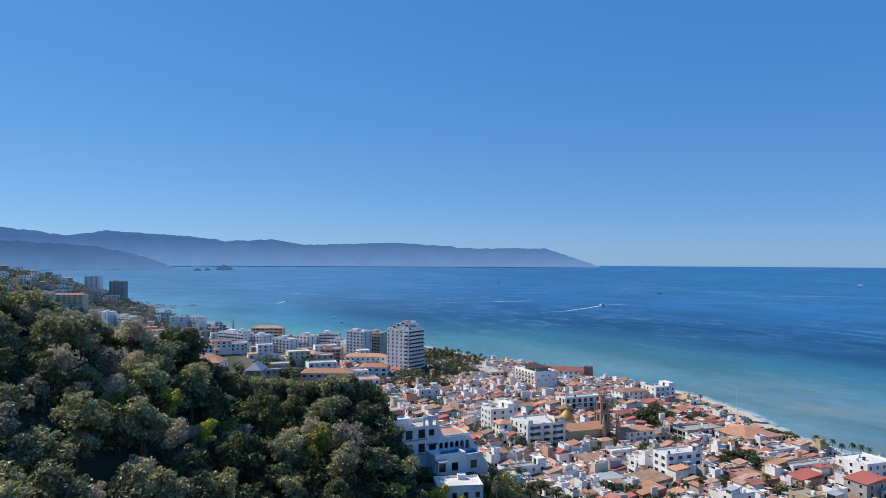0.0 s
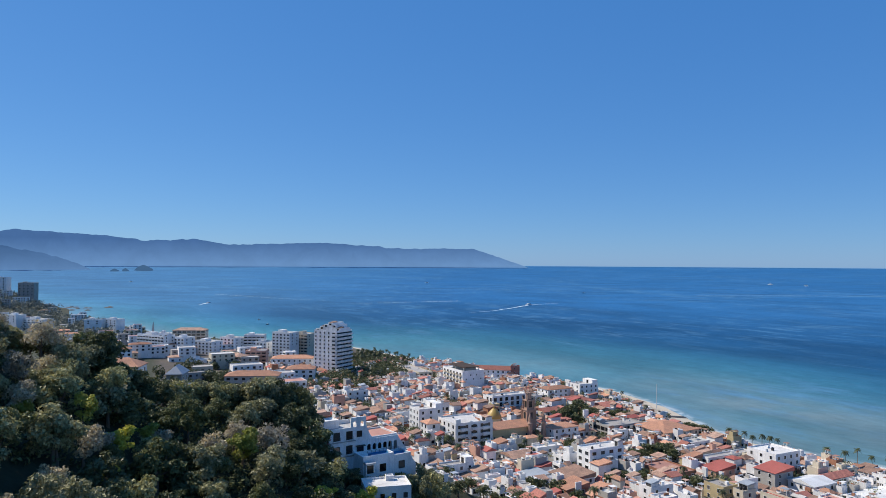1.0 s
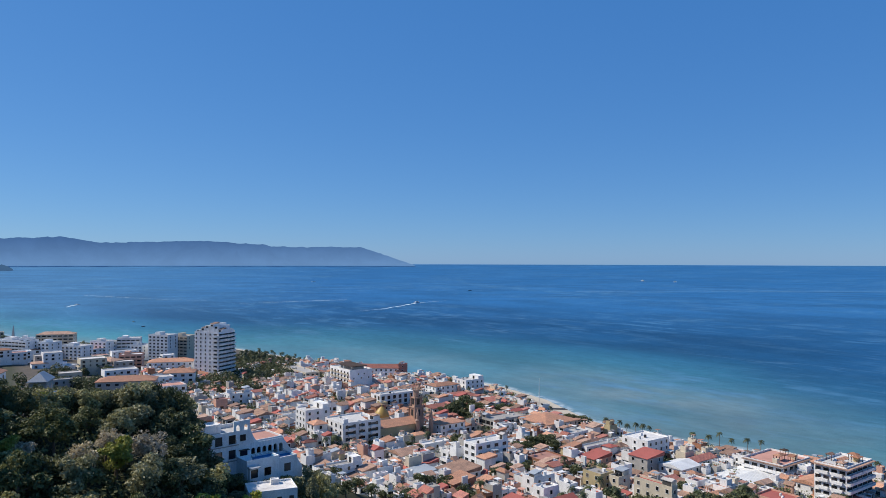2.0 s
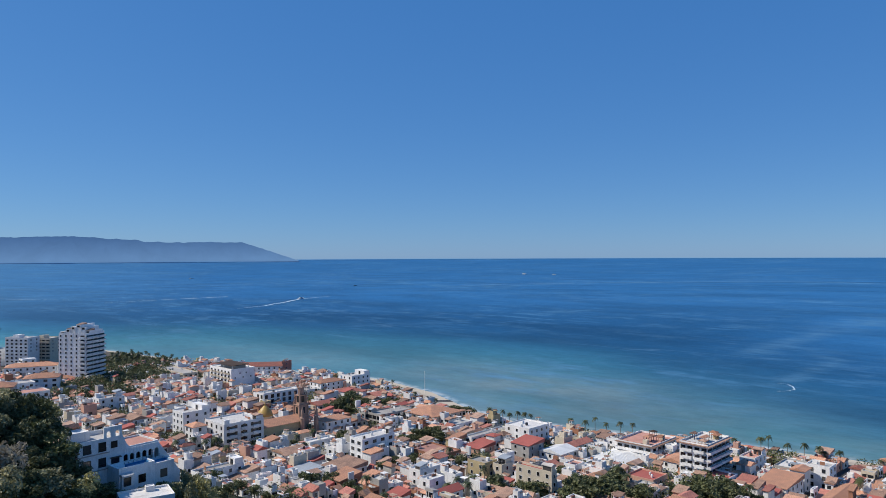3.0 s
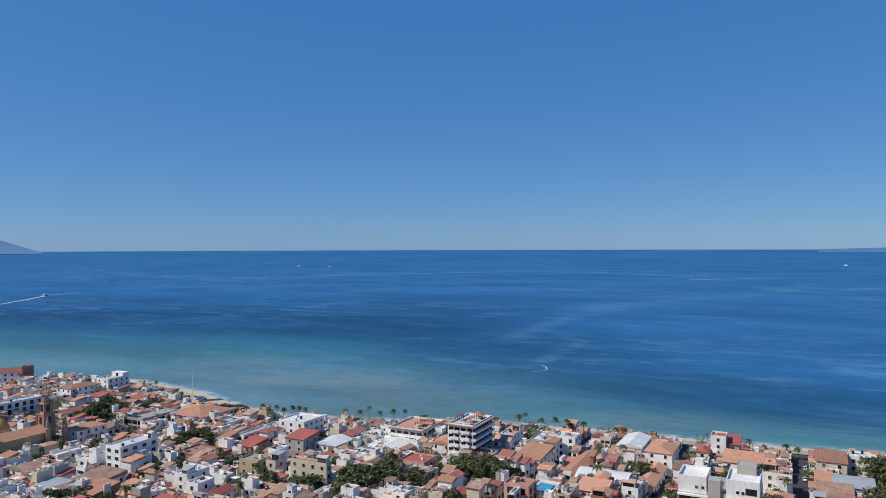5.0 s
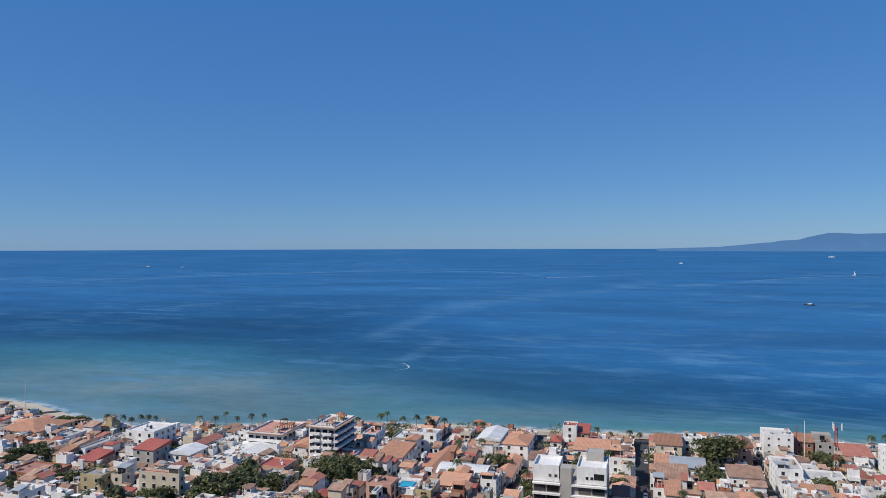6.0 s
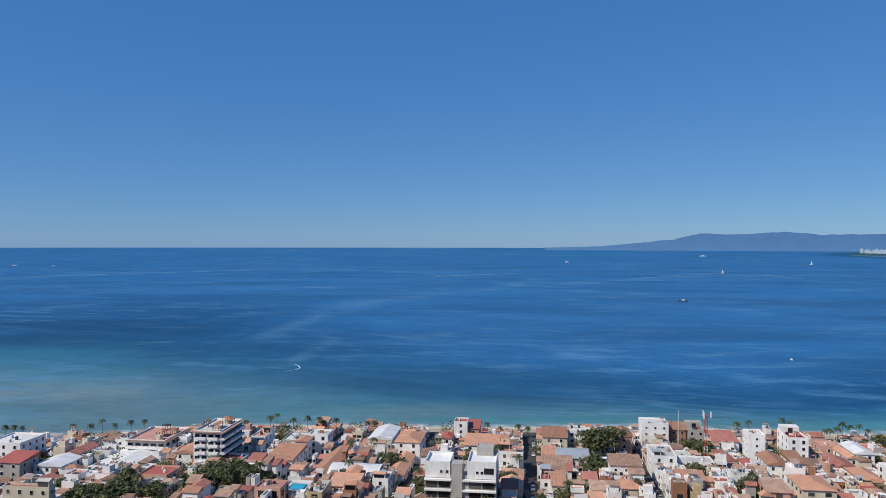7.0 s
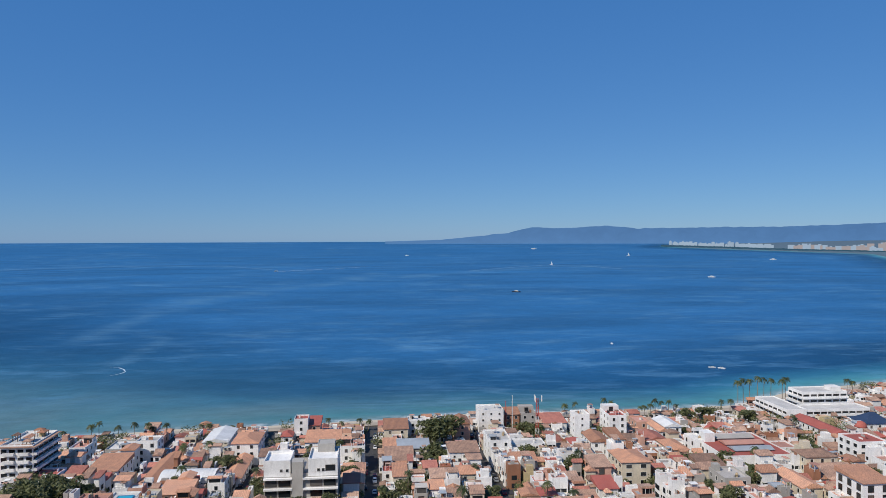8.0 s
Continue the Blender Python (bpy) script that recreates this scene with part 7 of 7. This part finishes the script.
wake([(1949, 1101), (2060, 1040), (2170, 984), (2300, 930)], 8, 2, "thin foam wake behind a cabin cruiser")
wake([(833, 2442), (690, 2500), (480, 2520), (250, 2480)], 3, 8, "long pale wake across the bay", SPENT)
wake([(600, 2050), (760, 1900), (900, 1840)], 2, 6, "pale slick line on the bay", SPENT)
wake([(999, 2134), (1271, 2095), (1530, 1998), (1844, 1881), (2085, 1682), (2165, 1423), (2035, 1166)], 14, 8, "long thin wake curving across the open bay", SPENT)
wake([(2124, 542), (2339, 462), (2500, 374), (2490, 237), (2344, 99)], 12, 12, "long thin wake curving across the open bay", SPENT)


def shore_rocks():
    """Surf-washed rocks at the foot of the headland."""
    r = random.Random(4)
    for i in range(16):
        x, y = -640 + r.uniform(-30, 70), 1590 + r.uniform(-60, 90)
        if float(shore_dist([x], [y])[0]) > 4:
            continue
        q = r.uniform(3, 8)
        vs, fs, n = [], [], 8
        for j, (k, zz) in enumerate(((1.2, -1), (1.0, 0.8), (0.6, 1.8), (0.1, 2.3))):
            for s in range(n):
                a = 2 * math.pi * s / n
                w = q * k * r.uniform(0.75, 1.2)
                vs.append((x + w * math.cos(a), y + w * math.sin(a), zz))
        for j in range(3):
            for s in range(n):
                fs.append((j * n + s, j * n + (s + 1) % n, (j + 1) * n + (s + 1) % n, (j + 1) * n + s))
        tagged(new("shore_rock", Build(ROCK).quadmesh(vs, fs).mesh("shore_rock")), "dark surf-washed rock at the headland", "rock", "shore rocks")


shore_rocks()

# ---- the rest of the town, block by block ----
rt = random.Random(11)
STREETS_B = [-470, -415, -362, -310, -252, -200, -150, -98, -46, 2.5, 52, 100, 152, 204, 256, 308, 360, 412, 464, 516, 570, 624]
STREETS_A = [60, 130, 200, 268, 330, 384, 440, 500]


FAR_TOPS = []


def lots():
    """Free building lots that can be seen, nearest first: distance, a, b, length, width."""
    out = []
    for b0, b1 in zip(STREETS_B, STREETS_B[1:]):
        for a0, a1 in zip(STREETS_A, STREETS_A[1:]):
            rows, cols = max(3, round((a1 - a0 - 7) / 8.0)), 7
            for i in range(rows):
                for j in range(cols):
                    la, lb = (a1 - a0 - 7) / rows, (b1 - b0 - 7) / cols
                    a, b = a0 + 3.5 + (i + 0.5) * la, b0 + 3.5 + (j + 0.5) * lb
                    x, y = G(a, b)
                    D, az = math.hypot(x, y), math.degrees(math.atan2(x, y))
                    if not (-8 < az < 112 and 222 < D < 800) or (az < 5 and D < 300) or (az < 9.5 and D < 262):
                        continue
                    out.append((D, az, a, b, la, lb))
    s = shore_dist([G(o[2], o[3])[0] for o in out], [G(o[2], o[3])[1] for o in out])
    return sorted(o for o, k in zip(out, s) if k > 27)


def storeys_for(a, D):
    """Low along the seafront, mostly two floors inland."""
    low = a > 325
    return rt.choices((1, 2, 3), (8, 1.2, 0.0) if low else (3.6, 5, 1.0))[0] * 2.9 + rt.uniform(0, 0.6)


def split_lot(L, W):
    """A lot cut into two or three wings: offset a, offset b, length, width."""
    n = rt.choices((1, 2, 3), (2.2, 3.4, 1.2))[0]
    cuts = sorted(rt.uniform(0.25, 0.75) if n == 2 else q + rt.uniform(-0.08, 0.08) for q in {1: [], 2: [0.5], 3: [0.34, 0.67]}[n])
    ends = [0.0, *cuts, 1.0]
    along = L >= W * 0.8 if rt.random() < 0.75 else L < W
    out = []
    for p, q in zip(ends, ends[1:]):
        m, k = (p + q) / 2 - 0.5, q - p
        trim = rt.uniform(0.8, 1.0)
        if along:
            out.append((m * L, (1 - trim) * W * rt.uniform(-0.5, 0.5), k * L - 0.05, W * trim))
        else:
            out.append(((1 - trim) * L * rt.uniform(-0.5, 0.5), m * W, L * trim, k * W - 0.05))
    return out


def wing_look():
    wall = rt.choices((WHITE, CREAM, GREYW, PINK, BRICKW, OCHRE), (11, 2.0, 2.0, 1.0, 1.2, 0.5))[0]
    kind = rt.choices(("flat", "gable_a", "gable_b", "shed-a", "hip"), (8.6, 1.1, 0.7, 2.9, 0.5))[0]
    roof = rt.choices((DECKW, DECKG, ROSE, REDP, SHEETG), (3.6, 3.0, 2.2, 0.9, 0.7))[0] if kind == "flat" else rt.choices((CLAY, CLAYD, CLAYR, REDP), (2.2, 3.6, 1.2, 0.4))[0]
    return wall, kind, roof, rt.uniform(0.7, 1.6)


def town_house(a, b, L, W, faces):
    """A small house grown in wings of different height, each with its own roof."""
    lo, mid = terrain_base(a, b, L, W)
    wall, kind, roof, rise = wing_look()
    ob = root("house", *G(a, b), mid, GRID, "", "house", "town houses")
    first = None
    for i, (da, db, l, w) in enumerate(split_lot(L, W)):
        if i and rt.random() < 0.6:
            _, kind, roof, rise = wing_look()
        h = storeys_for(a, 0)
        place = pose(da, db, 0)
        flat = kind == "flat"
        part("wing" if i else "wall", slab_walls(Build(wall), l, w, lo - mid - 1, h, rt.uniform(0.4, 1.0) if flat else 0), ob, place)
        if flat:
            part("roof", Build(roof).box(-l / 2 + 0.22, l / 2 - 0.22, -w / 2 + 0.22, w / 2 - 0.22, h - 0.05, h + 0.06), ob, place)
            ROOFTOPS.append((a + da - l / 2 + 0.9, a + da + l / 2 - 0.9, b + db - w / 2 + 0.9, b + db + w / 2 - 0.9, mid + h + 0.06))
            if rt.random() < 0.26:
                lean_to(ob, l, w, h, wall, place, rt)
            elif min(l, w) > 4 and rt.random() < 0.3:
                sx, sy = (l / 2 - 1.4) * rt.choice((-1, 1)), (w / 2 - 1.3) * rt.choice((-1, 1))
                part("stairhead", tray(Build(wall), sx - 1.15, sx + 1.15, sy - 1.05, sy + 1.05, h, h + 2.4, h + 2.25), ob, place)
        else:
            part("roof", roof_solid(Build(roof), kind, l, w, rise, 0.3), ob, pose(da, db, h))
        first = first or (wall, roof)
        if h > 5 and rt.random() < 0.55:
            f = faces[0] if rt.random() < 0.7 else faces[1]
            run = (w if f[1] == "a" else l) * rt.uniform(0.6, 0.98)
            b0 = tray(Build(rt.choice((WHITE, wall, CLAYD))), -1.2, 0.05, -run / 2, run / 2, -0.16, 0.9, 0.0, 0.1)
            x, y = {"-a": (-l / 2, 0), "+a": (l / 2, 0), "-b": (0, -w / 2), "+b": (0, w / 2)}[f]
            part("balcony", b0, ob, place @ pose(x, y, h - 2.75, 0, 0, FACE[f]))
        for f in faces:
            run = w if f[1] == "a" else l
            n = max(1, int(run / rt.uniform(2.8, 4.2)))
            u = rt.choice(("tall", "dark", "wide", "door", "door", "band"))
            n = max(1, int(run / 4.0)) if u == "band" else n
            if u == "band" and run < 3.6:
                u = "door"
            for k in range(n):
                s = (k - (n - 1) / 2) * run / n
                x, y = {"-a": (-l / 2, s), "+a": (l / 2, s), "-b": (s, -w / 2), "+b": (s, w / 2)}[f]
                part("window", WIN[u], ob, place @ pose(x, y, h - (2.55 if u in ("door", "band") else 2.0), 0, 0, FACE[f]))
    wn2, rn = WALLNAME.get(first[0], "plain"), ROOFNAME.get(first[1], "flat roof")
    ob["label"] = f"{'bare red brick' if first[0] is BRICKW else wn2 + ' plastered'} town house with a {rn}"
    take(a - L / 2, a + L / 2, b - W / 2, b + W / 2)


def town_fill(things=215):
    far = Build(*STUFF_MATS)
    made = grown = 0
    bushes = []
    for D, az, a, b, la, lb in lots():
        if rt.random() < 0.12:
            x, y = G(a, b)
            if grown < 70 and D < 520 and rt.random() < 0.6:
                plant("town", x, y, rt.uniform(0.85, 1.35), gz(x, y) - 0.4, rt.uniform(0.8, 1.1))
                if rt.random() < 0.5:
                    palm(a + rt.uniform(-3, 3), b + rt.uniform(-3, 3), rt.uniform(8, 12))
                grown += 1
            for _ in range(3):
                bushes.append((x + rt.uniform(-3.5, 3.5), y + rt.uniform(-3.5, 3.5), gz(x, y) + rt.uniform(0, 2.5), rt.uniform(2.0, 3.9)))
            continue
        L, W = la * rt.uniform(0.86, 1.0), lb * rt.uniform(0.86, 1.0)
        a, b = a + (la - L) * rt.uniform(-0.5, 0.5), b + (lb - W) * rt.uniform(-0.5, 0.5)
        for shrink in (1.0, 0.7, 0.5, 0.36):
            tries = [(a, b)] if shrink == 1 else [(a + u * L * (1 - shrink) / 2, b + v * W * (1 - shrink) / 2) for u in (-1, 1) for v in (-1, 1)]
            ok = [(p, q) for p, q in tries if is_free(p - L * shrink / 2, p + L * shrink / 2, q - W * shrink / 2, q + W * shrink / 2, 0.1)]
            if ok:
                break
        if not ok:
            continue
        (a, b), L, W = ok[0], L * shrink, W * shrink
        faces = ("-a", "-b") if az < 72 else ("-a", "+b")
        if rt.random() < 0.18:
            x, y = G(a + L / 2, b - W / 2)
            bushes.append((x, y, gz(x, y) + rt.uniform(0, 2), rt.uniform(1.2, 2.4)))
        if made < things:
            town_house(a, b, L, W, faces)
            made += 1
        else:
            for da, db, l, w in split_lot(L, W):
                wall, kind, roof, rise = wing_look()
                h = storeys_for(a, D)
                joined_house(far, a + da, b + db, l, w, h, wall, roof, kind, rise, faces)
                if kind == "flat":
                    FAR_TOPS.append((a + da - l / 2, a + da + l / 2, b + db - w / 2, b + db + w / 2, terrain_base(a + da, b + db, l, w)[1] + h + 0.06))
                if kind == "flat" and min(l, w) > 4 and rt.random() < 0.4:
                    joined_house(far, a + da + l * rt.uniform(-0.25, 0.25), b + db, rt.uniform(2.2, 3.6), rt.uniform(2.2, 3.2), h + 2.2, wall, *rt.choice(((DECKW, "flat"), (CLAYD, "shed-a"), (DECKG, "flat"), (DECKW, "flat"))), 0.6, faces[:1])
            take(a - L / 2, a + L / 2, b - W / 2, b + W / 2)
    undergrowth("yard_bushes", bushes, 105, 0.40, LEAF_A, "green bushes in the yards between houses")
    ob = new("town_houses", far.mesh("town_houses"))
    tagged(ob, "crowded white houses with clay and terrace roofs, farther off", "houses", kind="stuff")


town_fill()
# the patterns from which the plants were copied are not wanted
def town_trees():
    """Shade trees of the town in one mesh: crowns and trunks."""
    V, F, M, o = [], [], [], 0
    for ob, m in TOWN_TREES:
        for c in ob.children:
            me = c.data
            co = np.empty(len(me.vertices) * 3)
            me.vertices.foreach_get("co", co)
            w = np.array(m @ c.matrix_basis)
            V.append(co.reshape(-1, 3) @ w[:3, :3].T + w[:3, 3])
            F += [[i + o for i in p.vertices] for p in me.polygons]
            M += [1 if c.name.startswith("crown") else 0] * len(me.polygons)
            o += len(me.vertices)
    me = bpy.data.meshes.new("town_trees")
    me.from_pydata(np.concatenate(V).tolist(), [], F)
    me.materials.append(BARK)
    me.materials.append(LEAF_A)
    me.polygons.foreach_set("material_index", M)
    me.update()
    tagged(new("town_trees", me), "dense green shade trees among the town houses", "trees", kind="stuff")


town_trees()
for ob in [*sum(KINDS.values(), []), *PALM]:
    for c in [*ob.children, ob]:
        bpy.data.objects.remove(c)

# ---- streets, promenade, cars, roof tanks ----
def strip(name, left, right, mat, label, category, lift=0.08):
    """A paved band that follows the land between two lines of points."""
    vs = []
    for (x0, y0), (x1, y1) in zip(left, right):
        for q in (0.0, 0.5, 1.0):
            x, y = x0 + (x1 - x0) * q, y0 + (y1 - y0) * q
            vs.append((x, y, gz(x, y) + lift))
    fs = []
    for k in range(len(left) - 1):
        for q in (0, 1):
            fs.append((3 * k + q, 3 * k + q + 1, 3 * k + q + 4, 3 * k + q + 3))
    ob = new(name, Build(mat).quadmesh(vs, [f[::-1] for f in fs]).mesh(name))
    return tagged(ob, label, category, kind="structure")


for b in STREETS_B[4:-2]:
    a0 = 150 if b > 150 else 205
    pts = np.arange(a0, 386, 5.0)
    strip("road", [G(a, b + 3) for a in pts], [G(a, b - 3) for a in pts], ASPHALT, "narrow asphalt street running down to the sea", "road")
for a in STREETS_A[2:6]:
    pts = np.arange(-250, 520, 6.0)
    pts = [b for b in pts if float(shore_dist([G(a, b)[0]], [G(a, b)[1]])[0]) > 24]
    strip("road", [G(a - 3, b) for b in pts], [G(a + 3, b) for b in pts], ASPHALT, "asphalt street along the shore between houses", "road", 0.12)


def promenade():
    coast = [(x, y) for x, y in SHORE if -200 < x < 600 and -170 < y < 800]
    left, right = [], []
    for (x0, y0), (x1, y1) in zip(coast, coast[1:]):
        d = math.hypot(x1 - x0, y1 - y0)
        n = max(2, int(d / 6))
        nx, ny = (y1 - y0) / d, -(x1 - x0) / d
        for k in range(n):
            x, y = x0 + (x1 - x0) * k / n, y0 + (y1 - y0) * k / n
            left.append((x + nx * 15, y + ny * 15))
            right.append((x + nx * 25, y + ny * 25))
    strip("pavement", left, right, PAVING, "sand-coloured seafront promenade behind the beach", "pavement", 0.35)


promenade()


def car_kind(paint, label):
    ob = root("car", 0, 0, -500, 0, label, "car", "parked cars")
    body = Build(paint)
    vs = []
    for x, w, z0, z1 in ((-2.1, 0.78, 0.35, 0.85), (-1.7, 0.86, 0.28, 0.95), (0.9, 0.86, 0.28, 0.95), (1.9, 0.82, 0.28, 0.78), (2.15, 0.72, 0.35, 0.65)):
        vs += [(x, -w, z0), (x, w, z0), (x, w, z1), (x, -w, z1)]
    fs = [(0, 1, 2, 3), (19, 18, 17, 16)]
    for k in range(4):
        o = 4 * k
        fs += [(o, o + 4, o + 5, o + 1), (o + 1, o + 5, o + 6, o + 2), (o + 2, o + 6, o + 7, o + 3), (o + 3, o + 7, o + 4, o)]
    part("body", body.quadmesh(vs, fs), ob)
    part("cabin_glass", Build(GLASS).quadmesh([(-1.6, -0.8, 0.9), (0.9, -0.8, 0.9), (0.9, 0.8, 0.9), (-1.6, 0.8, 0.9), (-1.2, -0.62, 1.4), (0.35, -0.62, 1.4), (0.35, 0.62, 1.4), (-1.2, 0.62, 1.4)],
                                              [(0, 1, 5, 4), (1, 2, 6, 5), (2, 3, 7, 6), (3, 0, 4, 7), (4, 5, 6, 7)]), ob)
    part("roof_panel", Build(paint).box(-1.22, 0.37, -0.64, 0.64, 1.39, 1.46), ob)
    wheel = Build(BLACKP)
    for i in range(12):
        a = 2 * math.pi * i / 12
        wheel.v += [(0.32 * math.cos(a), -0.1, 0.32 * math.sin(a)), (0.32 * math.cos(a), 0.1, 0.32 * math.sin(a))]
    wheel.f = [(2 * i, 2 * i + 1, (2 * i + 3) % 24, (2 * i + 2) % 24) for i in range(12)] + [tuple(range(0, 24, 2)), tuple(range(23, 0, -2))]
    wheel.m = [0] * len(wheel.f)
    wm = wheel.mesh("wheel")
    hub = Build(STEEL).box(-0.14, 0.14, -0.115, 0.115, -0.14, 0.14).mesh("hubcap")
    for x in (-1.35, 1.35):
        for y in (-0.8, 0.8):
            w = part("wheel", wm, ob, pose(x, y, 0.32))
            part("hubcap", hub, w)
    return ob


def paint(name, col):
    return surface(name, col, rough=0.25, stain=0.03, spread=0.2)


CARS = [car_kind(paint("white car paint", (0.75, 0.75, 0.75)), "white hatchback parked along the street"), car_kind(paint("black car paint", (0.02, 0.02, 0.022)), "black car parked along the street"),
        car_kind(paint("grey car paint", (0.25, 0.26, 0.27)), "grey car parked along the street"), car_kind(paint("dark red car paint", (0.25, 0.03, 0.03)), "dark red car parked along the street")]
rc = random.Random(21)
for b, lo, hi in ((2.5, 236, 372), (-46, 228, 368), (-98, 250, 360), (52, 250, 330), (100, 250, 340)):
    a = lo
    while a < hi:
        if rc.random() < 0.62:
            side = rc.choice((-1.9, 1.9))
            x, y = G(a, b + side)
            copy_thing(rc.choice(CARS), pose(x, y, gz(x, y) + 0.1, 0, math.degrees(math.atan2(gz(*G(a - 2, b)) - gz(*G(a + 2, b)), 4)), GRID + rc.choice((0, 180)) + rc.uniform(-2, 2)))
        a += rc.uniform(4.9, 6.8)
for i in range(22):  # beside the long hotel and the school
    x, y = G(318 + (i % 11) * 3.0, -183 - (i // 11) * 5.5)
    if rc.random() < 0.75 and is_free(*(lambda p, q: (p - 1, p + 1, q - 1, q + 1))(*AB(x, y))):
        copy_thing(rc.choice(CARS), pose(x, y, gz(x, y) + 0.1, 0, 0, GRID + 90 + rc.uniform(-3, 3)))
for ob in CARS:
    for c in [*ob.children_recursive, ob]:
        bpy.data.objects.remove(c)


def tank_mesh(mat):
    b = Build(mat)
    b.lathe([(0.5, 0), (0.56, 0.1), (0.56, 0.5), (0.53, 0.55), (0.56, 0.6), (0.56, 1.05), (0.35, 1.35), (0.2, 1.38), (0.2, 1.48)], 12)
    return b.mesh("water_tank", True)


TANKS = [(tank_mesh(BLACKP), "black ribbed plastic water tank on a roof terrace"), (tank_mesh(FRAMEW), "pale round water tank on a roof terrace"), (tank_mesh(surface("faded ochre plastic", (0.42, 0.32, 0.2), stain=0.1)), "faded tan water tank on a roof terrace")]
UNIT = Build(FRAMEW).box(-0.45, 0.45, -0.2, 0.2, 0, 0.65).mesh("air_conditioner")
for i, (a0, a1, b0, b1, z) in enumerate(ROOFTOPS):
    if a1 - a0 < 1 or b1 - b0 < 1:
        continue
    for _ in range(rc.choice((0, 0, 1, 1))):
        x, y = G(rc.uniform(a0, a1), rc.uniform(b0, b1))
        me, text = rc.choices(TANKS, (3, 2, 1))[0]
        ob = new("water_tank", me)
        ob.matrix_basis = pose(x, y, z, 0, 0, rc.uniform(0, 360)) @ Matrix.Diagonal((1, 1, rc.uniform(0.9, 1.25), 1))
        tagged(ob, text, "water tank", "roof tanks")
    if rc.random() < 0.2:
        x, y = G(rc.uniform(a0, a1), rc.uniform(b0, b1))
        ob = new("air_conditioner", UNIT)
        ob.matrix_basis = pose(x, y, z, 0, 0, GRID + rc.choice((0, 90)))
        tagged(ob, "white air-conditioning unit on a roof terrace", "air conditioner", "roof units")


def roof_clutter():
    """Low walls, boxes, pergolas, panels and pipes that crowd the terraces, far too many to count."""
    mats = [WHITE, GREYW, BRICKW, CLAYD, SHEETG, BLACKP, GLASS, ROSE, FRAMEW]
    out = Build(*mats)
    r = random.Random(77)

    def put(m, solid, k):
        out.quadmesh([tuple(m @ Vector(v)) for v in solid.v], solid.f, k)

    tops = [(*q, 1.0) for q in ROOFTOPS] + [(*q, 0.7) for q in FAR_TOPS]
    for a0, a1, b0, b1, z, share in tops:
        if a1 - a0 < 1.6 or b1 - b0 < 1.6:
            continue
        for _ in range(r.choice((2, 3, 4, 5))):
            if r.random() > share:
                continue
            a, b = r.uniform(a0 + 0.5, a1 - 0.5), r.uniform(b0 + 0.5, b1 - 0.5)
            m = pose(*G(a, b), z, 0, 0, GRID + r.choice((0, 90)))
            q = r.random()
            if q < 0.34:  # low wall or planter
                w = r.uniform(0.8, 2.6)
                put(m, Build().box(-w / 2, w / 2, -0.1, 0.1, 0, r.uniform(0.6, 1.6)), r.choice((0, 0, 1, 2, 7)))
            elif q < 0.58:  # boxes, chests, cabinets
                w, d, h = r.uniform(0.5, 1.5), r.uniform(0.4, 1.1), r.uniform(0.5, 1.5)
                put(m, Build().box(-w / 2, w / 2, -d / 2, d / 2, 0, h), r.choice((0, 1, 2, 4, 5, 8)))
            elif q < 0.74:  # pergola or awning on posts
                w, d, h = r.uniform(1.6, 2.8), r.uniform(1.4, 2.4), r.uniform(1.9, 2.4)
                for sx in (-1, 1):
                    for sy in (-1, 1):
                        put(m, Build().box(sx * w / 2 - 0.06, sx * w / 2 + 0.06, sy * d / 2 - 0.06, sy * d / 2 + 0.06, 0, h), 0)
                put(m, Build().box(-w / 2 - 0.2, w / 2 + 0.2, -d / 2 - 0.2, d / 2 + 0.2, h, h + 0.1), r.choice((3, 3, 4, 0, 7)))
            elif q < 0.84:  # tank
                put(m, Build().lathe([(0.5, 0), (0.52, 0.9), (0.3, 1.2), (0.15, 1.3)], 8), r.choice((5, 8, 0)))
            elif q < 0.91:  # solar panel
                w = r.uniform(1.0, 2.2)
                put(m, Build().quadmesh([(-w / 2, -0.5, 0.2), (w / 2, -0.5, 0.2), (w / 2, 0.5, 0.7), (-w / 2, 0.5, 0.7), (-w / 2, -0.5, 0.14), (w / 2, -0.5, 0.14), (w / 2, 0.5, 0.64), (-w / 2, 0.5, 0.64)],
                                        [(0, 1, 2, 3), (7, 6, 5, 4), (0, 4, 5, 1), (1, 5, 6, 2), (2, 6, 7, 3), (3, 7, 4, 0)]), 6)
            else:  # pipe or aerial
                put(m, Build().lathe([(0.05, 0), (0.04, r.uniform(1.5, 3.2))], 5), 1)
    tagged(new("roof_clutter", out.mesh("roof_clutter")), "low walls, boxes, shelters and pipes crowding the terraces", "roof clutter", kind="stuff")


roof_clutter()
